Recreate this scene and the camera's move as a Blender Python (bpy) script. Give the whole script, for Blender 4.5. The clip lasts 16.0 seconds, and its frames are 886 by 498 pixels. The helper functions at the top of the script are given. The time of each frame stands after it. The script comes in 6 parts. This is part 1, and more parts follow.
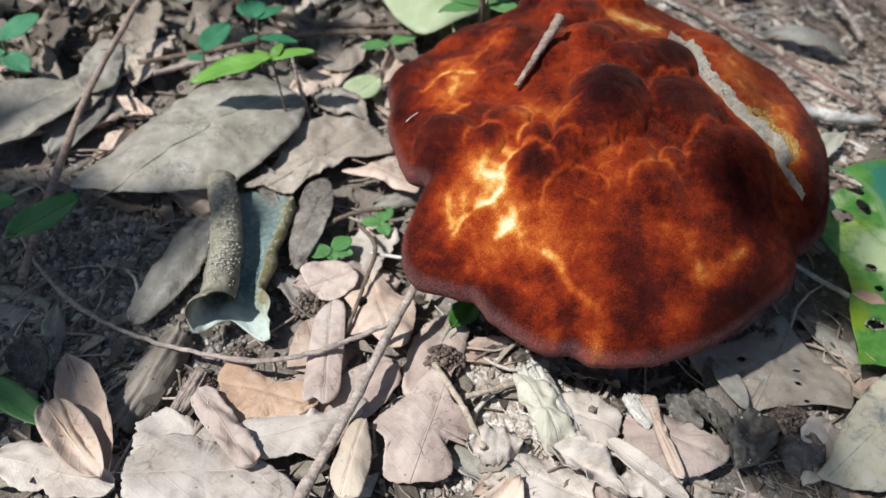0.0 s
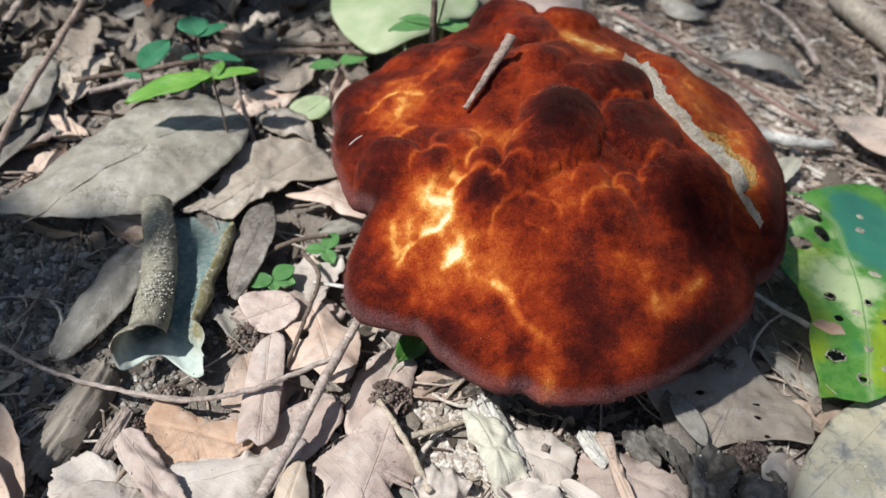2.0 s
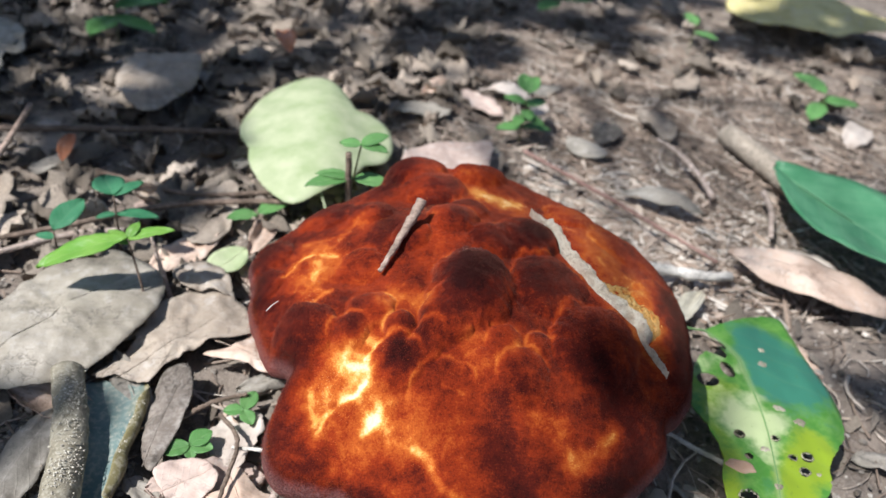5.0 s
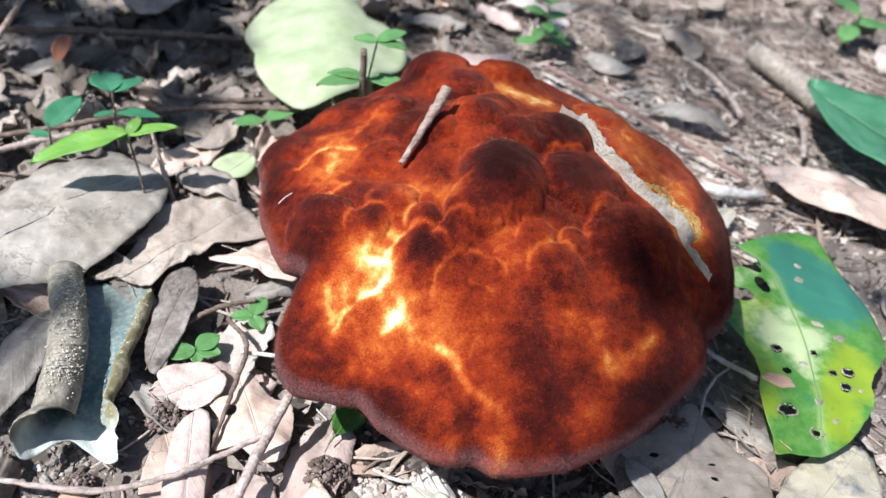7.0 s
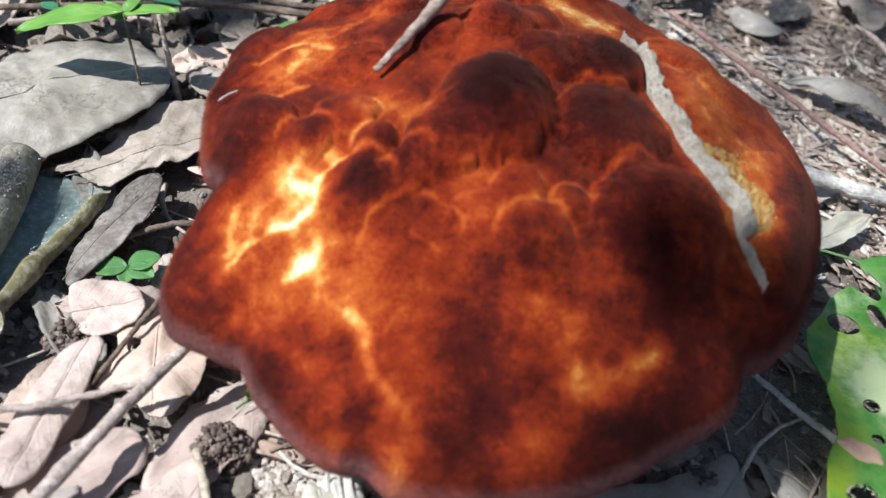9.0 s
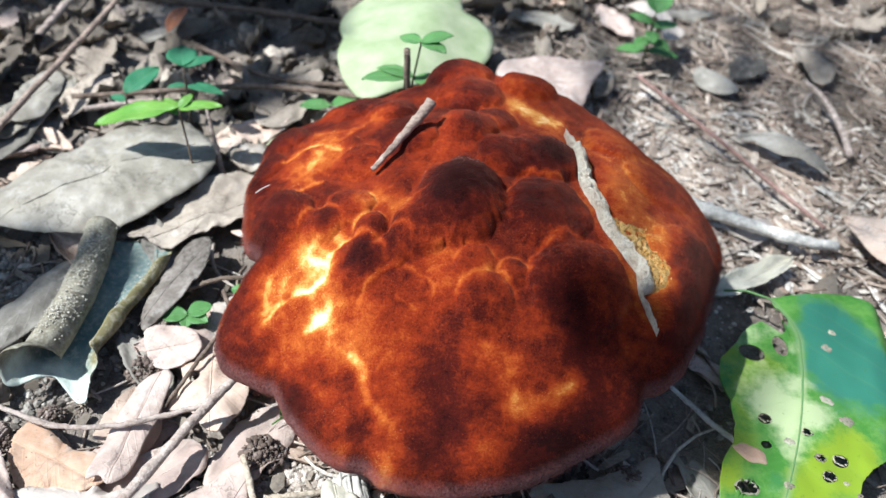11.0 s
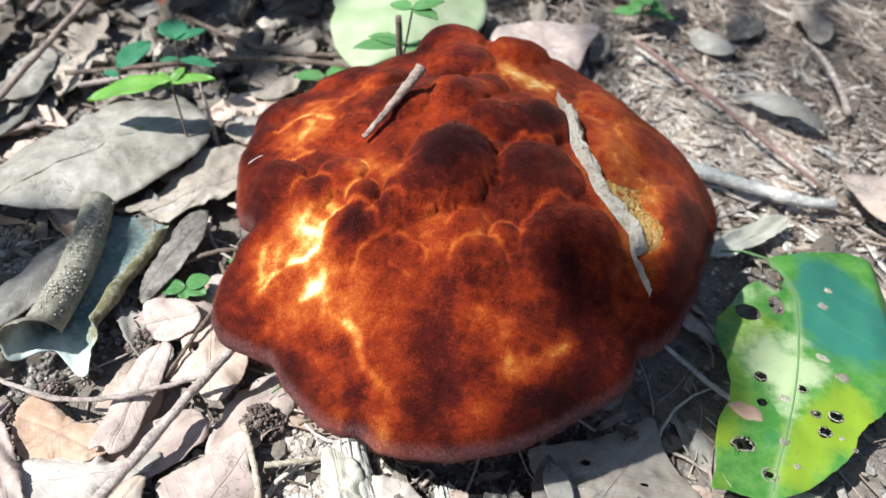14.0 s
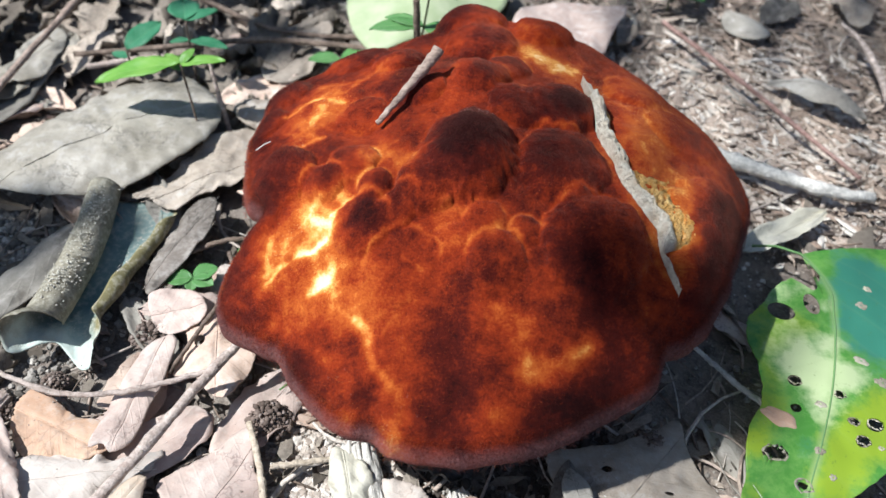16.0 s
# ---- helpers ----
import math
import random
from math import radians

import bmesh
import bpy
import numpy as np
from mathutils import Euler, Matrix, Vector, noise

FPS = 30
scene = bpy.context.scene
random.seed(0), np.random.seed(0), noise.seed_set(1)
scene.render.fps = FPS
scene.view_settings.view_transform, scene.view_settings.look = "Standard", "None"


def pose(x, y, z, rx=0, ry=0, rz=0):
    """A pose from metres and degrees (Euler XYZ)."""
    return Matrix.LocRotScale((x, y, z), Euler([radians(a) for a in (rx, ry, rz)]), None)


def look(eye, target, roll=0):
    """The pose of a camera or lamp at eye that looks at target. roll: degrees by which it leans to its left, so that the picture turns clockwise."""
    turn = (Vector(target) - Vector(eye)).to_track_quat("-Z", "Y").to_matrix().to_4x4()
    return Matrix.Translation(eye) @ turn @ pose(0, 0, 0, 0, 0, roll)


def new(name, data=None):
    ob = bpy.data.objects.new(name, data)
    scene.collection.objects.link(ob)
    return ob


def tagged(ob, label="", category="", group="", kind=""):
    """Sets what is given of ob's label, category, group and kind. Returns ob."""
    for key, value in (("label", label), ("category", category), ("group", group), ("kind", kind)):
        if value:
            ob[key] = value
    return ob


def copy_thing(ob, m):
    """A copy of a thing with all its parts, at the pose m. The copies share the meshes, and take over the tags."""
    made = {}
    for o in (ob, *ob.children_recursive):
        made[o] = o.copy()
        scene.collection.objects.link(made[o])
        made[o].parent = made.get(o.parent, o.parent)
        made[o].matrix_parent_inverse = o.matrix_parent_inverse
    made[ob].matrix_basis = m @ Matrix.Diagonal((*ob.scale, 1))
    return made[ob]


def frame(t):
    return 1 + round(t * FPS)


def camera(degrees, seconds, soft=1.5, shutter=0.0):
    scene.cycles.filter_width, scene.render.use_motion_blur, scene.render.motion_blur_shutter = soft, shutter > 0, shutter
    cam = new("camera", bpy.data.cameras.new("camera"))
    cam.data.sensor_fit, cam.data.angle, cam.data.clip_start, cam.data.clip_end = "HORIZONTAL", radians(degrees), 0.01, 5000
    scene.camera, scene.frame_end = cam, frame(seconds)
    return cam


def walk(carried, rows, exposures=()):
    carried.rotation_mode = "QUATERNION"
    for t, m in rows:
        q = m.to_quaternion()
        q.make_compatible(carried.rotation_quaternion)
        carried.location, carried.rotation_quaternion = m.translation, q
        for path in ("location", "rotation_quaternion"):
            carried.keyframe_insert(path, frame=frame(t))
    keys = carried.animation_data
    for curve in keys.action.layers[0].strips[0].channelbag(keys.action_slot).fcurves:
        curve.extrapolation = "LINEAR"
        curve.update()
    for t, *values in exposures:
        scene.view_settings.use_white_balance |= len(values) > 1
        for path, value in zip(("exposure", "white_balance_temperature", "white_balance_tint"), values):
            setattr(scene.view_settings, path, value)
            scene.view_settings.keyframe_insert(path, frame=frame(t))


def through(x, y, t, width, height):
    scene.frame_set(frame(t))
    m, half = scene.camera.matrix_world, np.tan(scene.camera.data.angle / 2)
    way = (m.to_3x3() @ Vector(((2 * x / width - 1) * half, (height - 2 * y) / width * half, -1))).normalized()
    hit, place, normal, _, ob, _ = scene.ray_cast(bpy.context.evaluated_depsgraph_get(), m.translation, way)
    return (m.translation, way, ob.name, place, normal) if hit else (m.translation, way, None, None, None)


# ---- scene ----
cam = camera(57.0, 16.0)
cam.data.dof.use_dof, cam.data.dof.focus_distance, cam.data.dof.aperture_fstop = True, 0.295, 11.0
PATH = [
    (0, (0.0006, 0.0375, 0.2768), (0.0368, 1.4333, -1.1551), 4.75),
    (0.5, (0.0049, 0.0427, 0.2690), (0.0926, 1.4452, -1.1541), 6.19),
    (1, (-0.0024, 0.0480, 0.2637), (0.1073, 1.4626, -1.1458), 7.04),
    (1.5, (-0.0045, 0.0495, 0.2607), (0.1183, 1.4695, -1.1424), 7.47),
    (2, (0.0078, 0.0519, 0.2679), (0.1283, 1.4845, -1.1226), 7.06),
    (2.5, (0.0129, 0.0494, 0.2734), (0.1154, 1.5068, -1.0925), 6.35),
    (3, (0.0159, 0.0520, 0.2777), (0.1160, 1.5398, -1.0551), 6.12),
    (3.5, (0.0156, 0.0540, 0.2827), (0.1302, 1.5566, -1.0322), 6.06),
    (4, (0.0147, 0.0512, 0.2869), (0.1638, 1.5953, -0.9755), 6.73),
    (4.2, (0.0135, 0.0525, 0.2900), (0.1991, 1.6148, -0.9448), 7.13),
    (6.3, (0.0049, 0.0686, 0.2688), (0.3221, 1.6685, -0.8888), 8.80),
    (6.5, (0.0038, 0.0668, 0.2612), (0.3147, 1.6467, -0.9252), 8.83),
    (7, (0.0048, 0.0665, 0.2564), (0.2962, 1.5846, -1.0126), 9.61),
    (7.5, (0.0266, 0.0642, 0.2583), (0.2694, 1.5274, -1.0833), 11.21),
    (8, (0.0592, 0.0868, 0.2387), (0.1709, 1.5223, -1.1494), 11.86),
    (8.5, (0.0712, 0.1000, 0.2056), (0.0485, 1.5174, -1.2052), 10.91),
    (9, (0.0714, 0.1183, 0.2116), (-0.0234, 1.5744, -1.1562), 9.45),
    (9.2, (0.0708, 0.1243, 0.2163), (-0.0449, 1.5950, -1.1340), 8.83),
    (11.3, (0.0920, 0.0758, 0.2797), (-0.0895, 1.5237, -1.0880), 6.12),
    (11.5, (0.0927, 0.0758, 0.2759), (-0.0932, 1.5120, -1.1035), 5.95),
    (12, (0.0966, 0.0753, 0.2695), (-0.0898, 1.4809, -1.1410), 5.43),
    (12.5, (0.0947, 0.0757, 0.2719), (-0.0942, 1.4683, -1.1512), 4.76),
    (13, (0.0975, 0.0773, 0.2689), (-0.0795, 1.4678, -1.1577), 5.15),
    (13.5, (0.0969, 0.0776, 0.2716), (-0.0840, 1.4715, -1.1512), 4.98),
    (14, (0.0952, 0.0771, 0.2762), (-0.0837, 1.4839, -1.1341), 4.81),
    (14.5, (0.0943, 0.0790, 0.2740), (-0.0809, 1.4913, -1.1312), 4.67),
    (15, (0.0946, 0.0791, 0.2727), (-0.1143, 1.4824, -1.1370), 4.06),
    (15.5, (0.0908, 0.0841, 0.2756), (-0.1466, 1.4678, -1.1488), 3.61),
    (16, (0.0946, 0.0904, 0.2673), (-0.1260, 1.4614, -1.1720), 4.08),
]
EXPOSURES = [(0.0, -0.22, 5960, 7), (1.5, -0.20, 5960, 7), (2.5, -0.10, 6060, 8), (3.5, 0.00, 6150, 9), (4.2, 0.08, 6150, 10), (6.5, 0.31, 5770, 11), (7.0, 0.38, 5750, 12), (7.5, -0.08, 5570, 9), (8.0, -0.05, 5680, 10), (8.6, -0.08, 5700, 9), (9.2, 0.30, 5740, 8), (11.5, 0.37, 5670, 5), (12.3, 0.38, 5670, 5), (13.0, 0.53, 5720, 5), (14.0, 0.36, 5780, 5), (14.5, 0.20, 5780, 5), (15.0, 0.05, 5770, 5), (15.5, 0.10, 5760, 5), (16.0, 0.25, 5770, 7)]
walk(cam, [(t, look(eye, target, roll)) for t, eye, target, roll in PATH], EXPOSURES)

# ---- world, sun ----
SUN_FROM = Vector((-0.50, -0.25, 0.83)).normalized()
world = bpy.data.worlds.new("forest_sky")
scene.world = world
world.use_nodes = True
wt = world.node_tree
sky = wt.nodes.new("ShaderNodeTexSky")
sky.sky_type = "NISHITA"
sky.sun_disc = False
sky.dust_density = 1.2
sky.ozone_density = 0.8
sky.sun_elevation = math.asin(SUN_FROM.z)
sky.sun_rotation = math.atan2(SUN_FROM.x, SUN_FROM.y) % (2 * math.pi)
wt.nodes["Background"].inputs["Strength"].default_value = 0.084
wt.links.new(sky.outputs[0], wt.nodes["Background"].inputs["Color"])
sun_data = bpy.data.lights.new("sun", "SUN")
sun_data.energy, sun_data.angle, sun_data.color = 6.2, radians(0.53), (1.0, 0.955, 0.90)
sun = new("sun", sun_data)
sun.matrix_world = look(SUN_FROM * 5, (0, 0, 0))


# ---- materials ----
def material(name, rough=0.8, spec=0.25):
    m = bpy.data.materials.new(name)
    m.use_nodes = True
    b = m.node_tree.nodes["Principled BSDF"]
    b.inputs["Roughness"].default_value = rough
    b.inputs["Specular IOR Level"].default_value = spec
    return m, m.node_tree, b


def node(tree, kind, **sockets):
    n = tree.nodes.new(kind)
    for k, v in sockets.items():
        n.inputs[k.replace("_", " ")].default_value = v
    return n


def calc(tree, op, a, b=None, c=None, clamp=False):
    n = tree.nodes.new("ShaderNodeMath")
    n.operation, n.use_clamp = op, clamp
    for i, v in enumerate((a, b, c)):
        if v is None:
            continue
        if isinstance(v, (int, float)):
            n.inputs[i].default_value = v
        else:
            tree.links.new(v, n.inputs[i])
    return n.outputs[0]


def blend(tree, fac, a, b, how="MIX"):
    n = tree.nodes.new("ShaderNodeMix")
    n.data_type, n.blend_type = "RGBA", how
    for sock, v in ((n.inputs["Factor"], fac), (n.inputs["A"], a), (n.inputs["B"], b)):
        if isinstance(v, (int, float)):
            sock.default_value = v
        elif isinstance(v, tuple):
            sock.default_value = (*v, 1.0)
        else:
            tree.links.new(v, sock)
    return n.outputs["Result"]


def ramp(tree, fac, *stops):
    n = tree.nodes.new("ShaderNodeValToRGB")
    el = n.color_ramp.elements
    while len(el) < len(stops):
        el.new(0.5)
    for e, (p, c) in zip(el, stops):
        e.position = p
        e.color = (*c, 1.0) if isinstance(c, tuple) else (c, c, c, 1.0)
    tree.links.new(fac, n.inputs[0])
    return n.outputs[0]


def grain(tree, scale, detail=4.0, rough=0.6, coords=None, stretch=None):
    """A noise value in metres of the object, shifted by the object's random number."""
    if coords is None:
        tc = tree.nodes.new("ShaderNodeTexCoord")
        info = tree.nodes.new("ShaderNodeObjectInfo")
        add = tree.nodes.new("ShaderNodeVectorMath")
        add.operation = "ADD"
        tree.links.new(tc.outputs["Object"], add.inputs[0])
        tree.links.new(info.outputs["Random"], add.inputs[1])
        coords = add.outputs[0]
    if stretch:
        mul = tree.nodes.new("ShaderNodeVectorMath")
        mul.operation = "MULTIPLY"
        mul.inputs[1].default_value = stretch
        tree.links.new(coords, mul.inputs[0])
        coords = mul.outputs[0]
    n = node(tree, "ShaderNodeTexNoise", Scale=scale, Detail=detail, Roughness=rough)
    tree.links.new(coords, n.inputs["Vector"])
    return n.outputs["Fac"]


def relief(tree, b, height, strength, distance=0.0006):
    n = node(tree, "ShaderNodeBump", Strength=strength, Distance=distance)
    tree.links.new(height, n.inputs["Height"])
    tree.links.new(n.outputs[0], b.inputs["Normal"])


def vary(tree, col, low, high):
    """Lightness that differs from piece to piece."""
    info = tree.nodes.new("ShaderNodeObjectInfo")
    r = node(tree, "ShaderNodeMapRange")
    r.inputs["To Min"].default_value, r.inputs["To Max"].default_value = low, high
    tree.links.new(info.outputs["Random"], r.inputs["Value"])
    hs = tree.nodes.new("ShaderNodeHueSaturation")
    tree.links.new(r.outputs[0], hs.inputs["Value"])
    tree.links.new(col, hs.inputs["Color"])
    return hs.outputs[0]


def leaf_veins(tree):
    """Side veins and the middle rib, from the leaf's own length (x) and breadth (y)."""
    at = tree.nodes.new("ShaderNodeAttribute")
    at.attribute_name = "blade"
    sep = tree.nodes.new("ShaderNodeSeparateXYZ")
    tree.links.new(at.outputs["Vector"], sep.inputs[0])
    s, v = sep.outputs[0], sep.outputs[1]
    av = calc(tree, "ABSOLUTE", v)
    w = calc(tree, "SINE", calc(tree, "MULTIPLY", calc(tree, "SUBTRACT", calc(tree, "MULTIPLY", s, 8.0), calc(tree, "MULTIPLY", av, 2.2)), 6.283))
    side = calc(tree, "POWER", calc(tree, "MAXIMUM", w, 0.0), 14.0)
    rib = calc(tree, "SUBTRACT", 1.0, calc(tree, "MULTIPLY", av, 14.0), clamp=True)
    return s, v, calc(tree, "MAXIMUM", calc(tree, "MULTIPLY", side, 0.5), rib)


def dead_leaf_material(name, c1, c2, stain, rough=0.75, low=0.95, high=1.22, stains=0.42, dust=0.14):
    m, t, b = material(name, rough, 0.3)
    n1, n2, n3 = grain(t, 38, 6), grain(t, 420, 4, 0.7), grain(t, 90, 5, 0.65)
    col = blend(t, ramp(t, n1, (0.36, 0.0), (0.64, 1.0)), c1, c2)
    _, _, veins = leaf_veins(t)
    col = blend(t, calc(t, "MULTIPLY", veins, 0.12), col, tuple(min(1, x * 1.2) for x in c2))
    patch = grain(t, 17, 3, 0.5)
    col = blend(t, calc(t, "MULTIPLY", ramp(t, patch, (0.50, 0.0), (0.60, 1.0)), 0.55), col, tuple(0.45 * x + 0.4 * y for x, y in zip(c1, stain)))
    spots = ramp(t, n3, (0.52, 0.0), (0.68, 1.0))
    col = blend(t, calc(t, "MULTIPLY", spots, stains), col, stain)
    # dark specks
    specks = ramp(t, grain(t, 700, 2, 0.5), (0.225, 0.6), (0.27, 0.0))
    col = blend(t, specks, col, tuple(x * 0.5 for x in stain))
    dusty = calc(t, "MULTIPLY", ramp(t, grain(t, 170, 5, 0.7), (0.50, 0.0), (0.62, 0.5)), ramp(t, grain(t, 26, 3), (0.45, 0.0), (0.6, 1.0)))
    col = blend(t, dusty, col, (0.52, 0.48, 0.43))
    scuff = grain(t, 240, 5, 0.75, stretch=(0.35, 1.6, 1.0))
    col = blend(t, ramp(t, scuff, (0.30, 0.30), (0.42, 0.0)), col, tuple(0.6 * x + 0.4 * y for x, y in zip(stain, c1)))
    crack = node(t, "ShaderNodeTexVoronoi", Scale=150.0)
    crack.feature = "DISTANCE_TO_EDGE"
    where = t.nodes.new("ShaderNodeTexCoord")
    bend = node(t, "ShaderNodeTexNoise", Scale=260.0, Detail=3.0)
    t.links.new(where.outputs["Object"], bend.inputs["Vector"])
    shift = t.nodes.new("ShaderNodeVectorMath")
    shift.operation = "MULTIPLY_ADD"
    shift.inputs[1].default_value = (0.010, 0.010, 0.0)
    t.links.new(bend.outputs["Color"], shift.inputs[0])
    t.links.new(where.outputs["Object"], shift.inputs[2])
    t.links.new(shift.outputs[0], crack.inputs["Vector"])
    thin = calc(t, "MULTIPLY", ramp(t, crack.outputs["Distance"], (0.0, 0.6), (0.05, 0.0)), ramp(t, grain(t, 34, 3), (0.50, 0.0), (0.60, 1.0)))
    col = blend(t, thin, col, tuple(0.5 * x for x in stain))
    powder = ramp(t, n2, (0.47, 0.0), (0.60, 1.0))
    col = blend(t, calc(t, "MULTIPLY", powder, dust), col, (0.50, 0.46, 0.40))
    t.links.new(vary(t, col, low, high), b.inputs["Base Color"])
    h = calc(t, "ADD", calc(t, "MULTIPLY", veins, 0.25), calc(t, "ADD", calc(t, "MULTIPLY", n2, 0.35), calc(t, "ADD", n3, calc(t, "MULTIPLY", n1, 1.6))))
    relief(t, b, calc(t, "ADD", h, calc(t, "MULTIPLY", scuff, 0.3)), 0.55, 0.0010)
    return m


GREY_LEAF = dead_leaf_material("grey_dead_leaf", (0.29, 0.262, 0.216), (0.41, 0.374, 0.318), (0.12, 0.10, 0.08), low=0.78, high=1.02)
TAN_LEAF = dead_leaf_material("tan_dead_leaf", (0.45, 0.325, 0.245), (0.59, 0.455, 0.36), (0.22, 0.14, 0.10), stains=0.4)
BROWN_LEAF = dead_leaf_material("brown_dead_leaf", (0.32, 0.26, 0.20), (0.43, 0.36, 0.285), (0.15, 0.11, 0.08), low=0.78, high=1.02)
PINK_LEAF = dead_leaf_material("pinkish_dead_leaf", (0.40, 0.30, 0.25), (0.52, 0.41, 0.345), (0.22, 0.15, 0.13))
ORANGE_LEAF = dead_leaf_material("orange_brown_dead_leaf", (0.44, 0.27, 0.17), (0.58, 0.39, 0.265), (0.20, 0.11, 0.07))
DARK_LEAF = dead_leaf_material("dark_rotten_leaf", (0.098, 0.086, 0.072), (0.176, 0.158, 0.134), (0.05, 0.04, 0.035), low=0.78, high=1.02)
PALE_LEAF = dead_leaf_material("pale_bleached_leaf", (0.50, 0.42, 0.355), (0.66, 0.58, 0.505), (0.28, 0.22, 0.175), stains=0.5, dust=0.25, low=0.85, high=1.03)
CREAM_LEAF = dead_leaf_material("cream_yellow_leaf", (0.50, 0.46, 0.35), (0.67, 0.63, 0.51), (0.30, 0.255, 0.19), stains=0.45, low=0.88, high=1.04)
MOULD_LEAF = dead_leaf_material("mould_stained_leaf", (0.48, 0.42, 0.28), (0.64, 0.57, 0.41), (0.15, 0.165, 0.17), stains=0.9, low=0.9, high=1.0)
SPOT = dead_leaf_material("dried_spot", (0.30, 0.26, 0.17), (0.48, 0.44, 0.32), (0.10, 0.085, 0.06), stains=0.9, dust=0.1, low=0.78, high=1.02)
ROTTEN = dead_leaf_material("rotten_wood", (0.24, 0.195, 0.15), (0.38, 0.32, 0.255), (0.11, 0.085, 0.065), stains=0.7, dust=0.2, low=0.78, high=1.02)
YELLOW_TAN = dead_leaf_material("light_tan_leaf", (0.54, 0.42, 0.31), (0.66, 0.54, 0.41), (0.30, 0.20, 0.13), stains=0.25)
RUST_LEAF = dead_leaf_material("rust_red_leaf", (0.36, 0.12, 0.05), (0.45, 0.18, 0.08), (0.2, 0.06, 0.03))
ASH_LEAF = dead_leaf_material("beige_grey_smooth_leaf", (0.285, 0.25, 0.19), (0.42, 0.375, 0.305), (0.15, 0.13, 0.10), rough=0.5, stains=0.45, low=0.82, high=0.98)
DULL_LEAF = dead_leaf_material("dull_brown_rotten_leaf", (0.19, 0.155, 0.125), (0.30, 0.255, 0.215), (0.06, 0.05, 0.04), stains=0.9, dust=0.25, low=0.78, high=1.02)
YELLOW_DEAD = dead_leaf_material("yellowed_leaf", (0.55, 0.48, 0.18), (0.62, 0.56, 0.28), (0.4, 0.32, 0.12), dust=0.1)


def rolled_leaf_material():
    """Teal-grey inside, dusty grey-brown on the outer side, an olive edge and a pale end."""
    m, t, b = material("teal_grey_rolled_leaf", 0.7, 0.25)
    n1, n2, n3 = grain(t, 45, 5), grain(t, 380, 4, 0.7), grain(t, 110, 5, 0.65)
    s, v, veins = leaf_veins(t)
    wob = calc(t, "ADD", v, calc(t, "MULTIPLY", calc(t, "SUBTRACT", n1, 0.5), 0.5))
    col = blend(t, ramp(t, n1, (0.35, 0.0), (0.65, 1.0)), (0.12, 0.185, 0.18), (0.22, 0.285, 0.26))
    col = blend(t, ramp(t, calc(t, "ADD", wob, 0.5), (0.25, 1.0), (0.48, 0.0)), col, blend(t, ramp(t, n3, (0.4, 0.0), (0.6, 1.0)), (0.17, 0.15, 0.105), (0.28, 0.25, 0.185)))
    col = blend(t, ramp(t, wob, (0.52, 0.0), (0.68, 0.9)), col, (0.19, 0.155, 0.06))
    tip = ramp(t, calc(t, "ADD", s, calc(t, "MULTIPLY", calc(t, "SUBTRACT", n3, 0.5), 0.2)), (0.84, 0.0), (0.95, 0.9))
    tip = calc(t, "MULTIPLY", tip, ramp(t, calc(t, "ADD", wob, 0.5), (0.0, 0.0), (0.2, 1.0)))
    col = blend(t, tip, col, (0.53, 0.59, 0.52))
    col = blend(t, calc(t, "MULTIPLY", ramp(t, n2, (0.48, 0.0), (0.6, 1.0)), 0.4), col, (0.50, 0.47, 0.38))
    t.links.new(col, b.inputs["Base Color"])
    relief(t, b, calc(t, "ADD", n2, n3), 0.5, 0.0008)
    return m


ROLLED_LEAF = rolled_leaf_material()


def wood_material(name, c1, c2, rough=0.85, ridge=(1, 12, 12)):
    m, t, b = material(name, rough, 0.2)
    n1, n2 = grain(t, 60, 5, 0.6, stretch=ridge), grain(t, 260, 4, 0.7)
    col = blend(t, ramp(t, n1, (0.35, 0.0), (0.65, 1.0)), c1, c2)
    col = blend(t, ramp(t, n2, (0.45, 0.0), (0.70, 0.75)), col, tuple(x * 0.42 for x in c1))
    col = blend(t, ramp(t, grain(t, 120, 5, 0.7), (0.55, 0.0), (0.66, 0.6)), col, tuple(min(1.0, x * 1.35) for x in c2))
    t.links.new(vary(t, col, 0.85, 1.15), b.inputs["Base Color"])
    relief(t, b, calc(t, "ADD", n1, calc(t, "MULTIPLY", n2, 0.9)), 1.0, 0.0009)
    return m


TWIG = wood_material("grey_brown_bark", (0.37, 0.285, 0.235), (0.56, 0.465, 0.40))
TWIG_DARK = wood_material("dark_bark", (0.13, 0.095, 0.07), (0.24, 0.18, 0.14))
TWIG_RED = wood_material("reddish_bark", (0.26, 0.15, 0.12), (0.38, 0.25, 0.21))
TWIG_PALE = wood_material("bleached_wood", (0.52, 0.485, 0.425), (0.68, 0.64, 0.57))
LOG = wood_material("weathered_log", (0.27, 0.225, 0.175), (0.42, 0.365, 0.295), ridge=(14, 14, 1))
STICK = wood_material("brown_grey_bark", (0.28, 0.20, 0.155), (0.46, 0.35, 0.28))
STRAW = wood_material("straw_fibre", (0.42, 0.34, 0.25), (0.58, 0.49, 0.38))


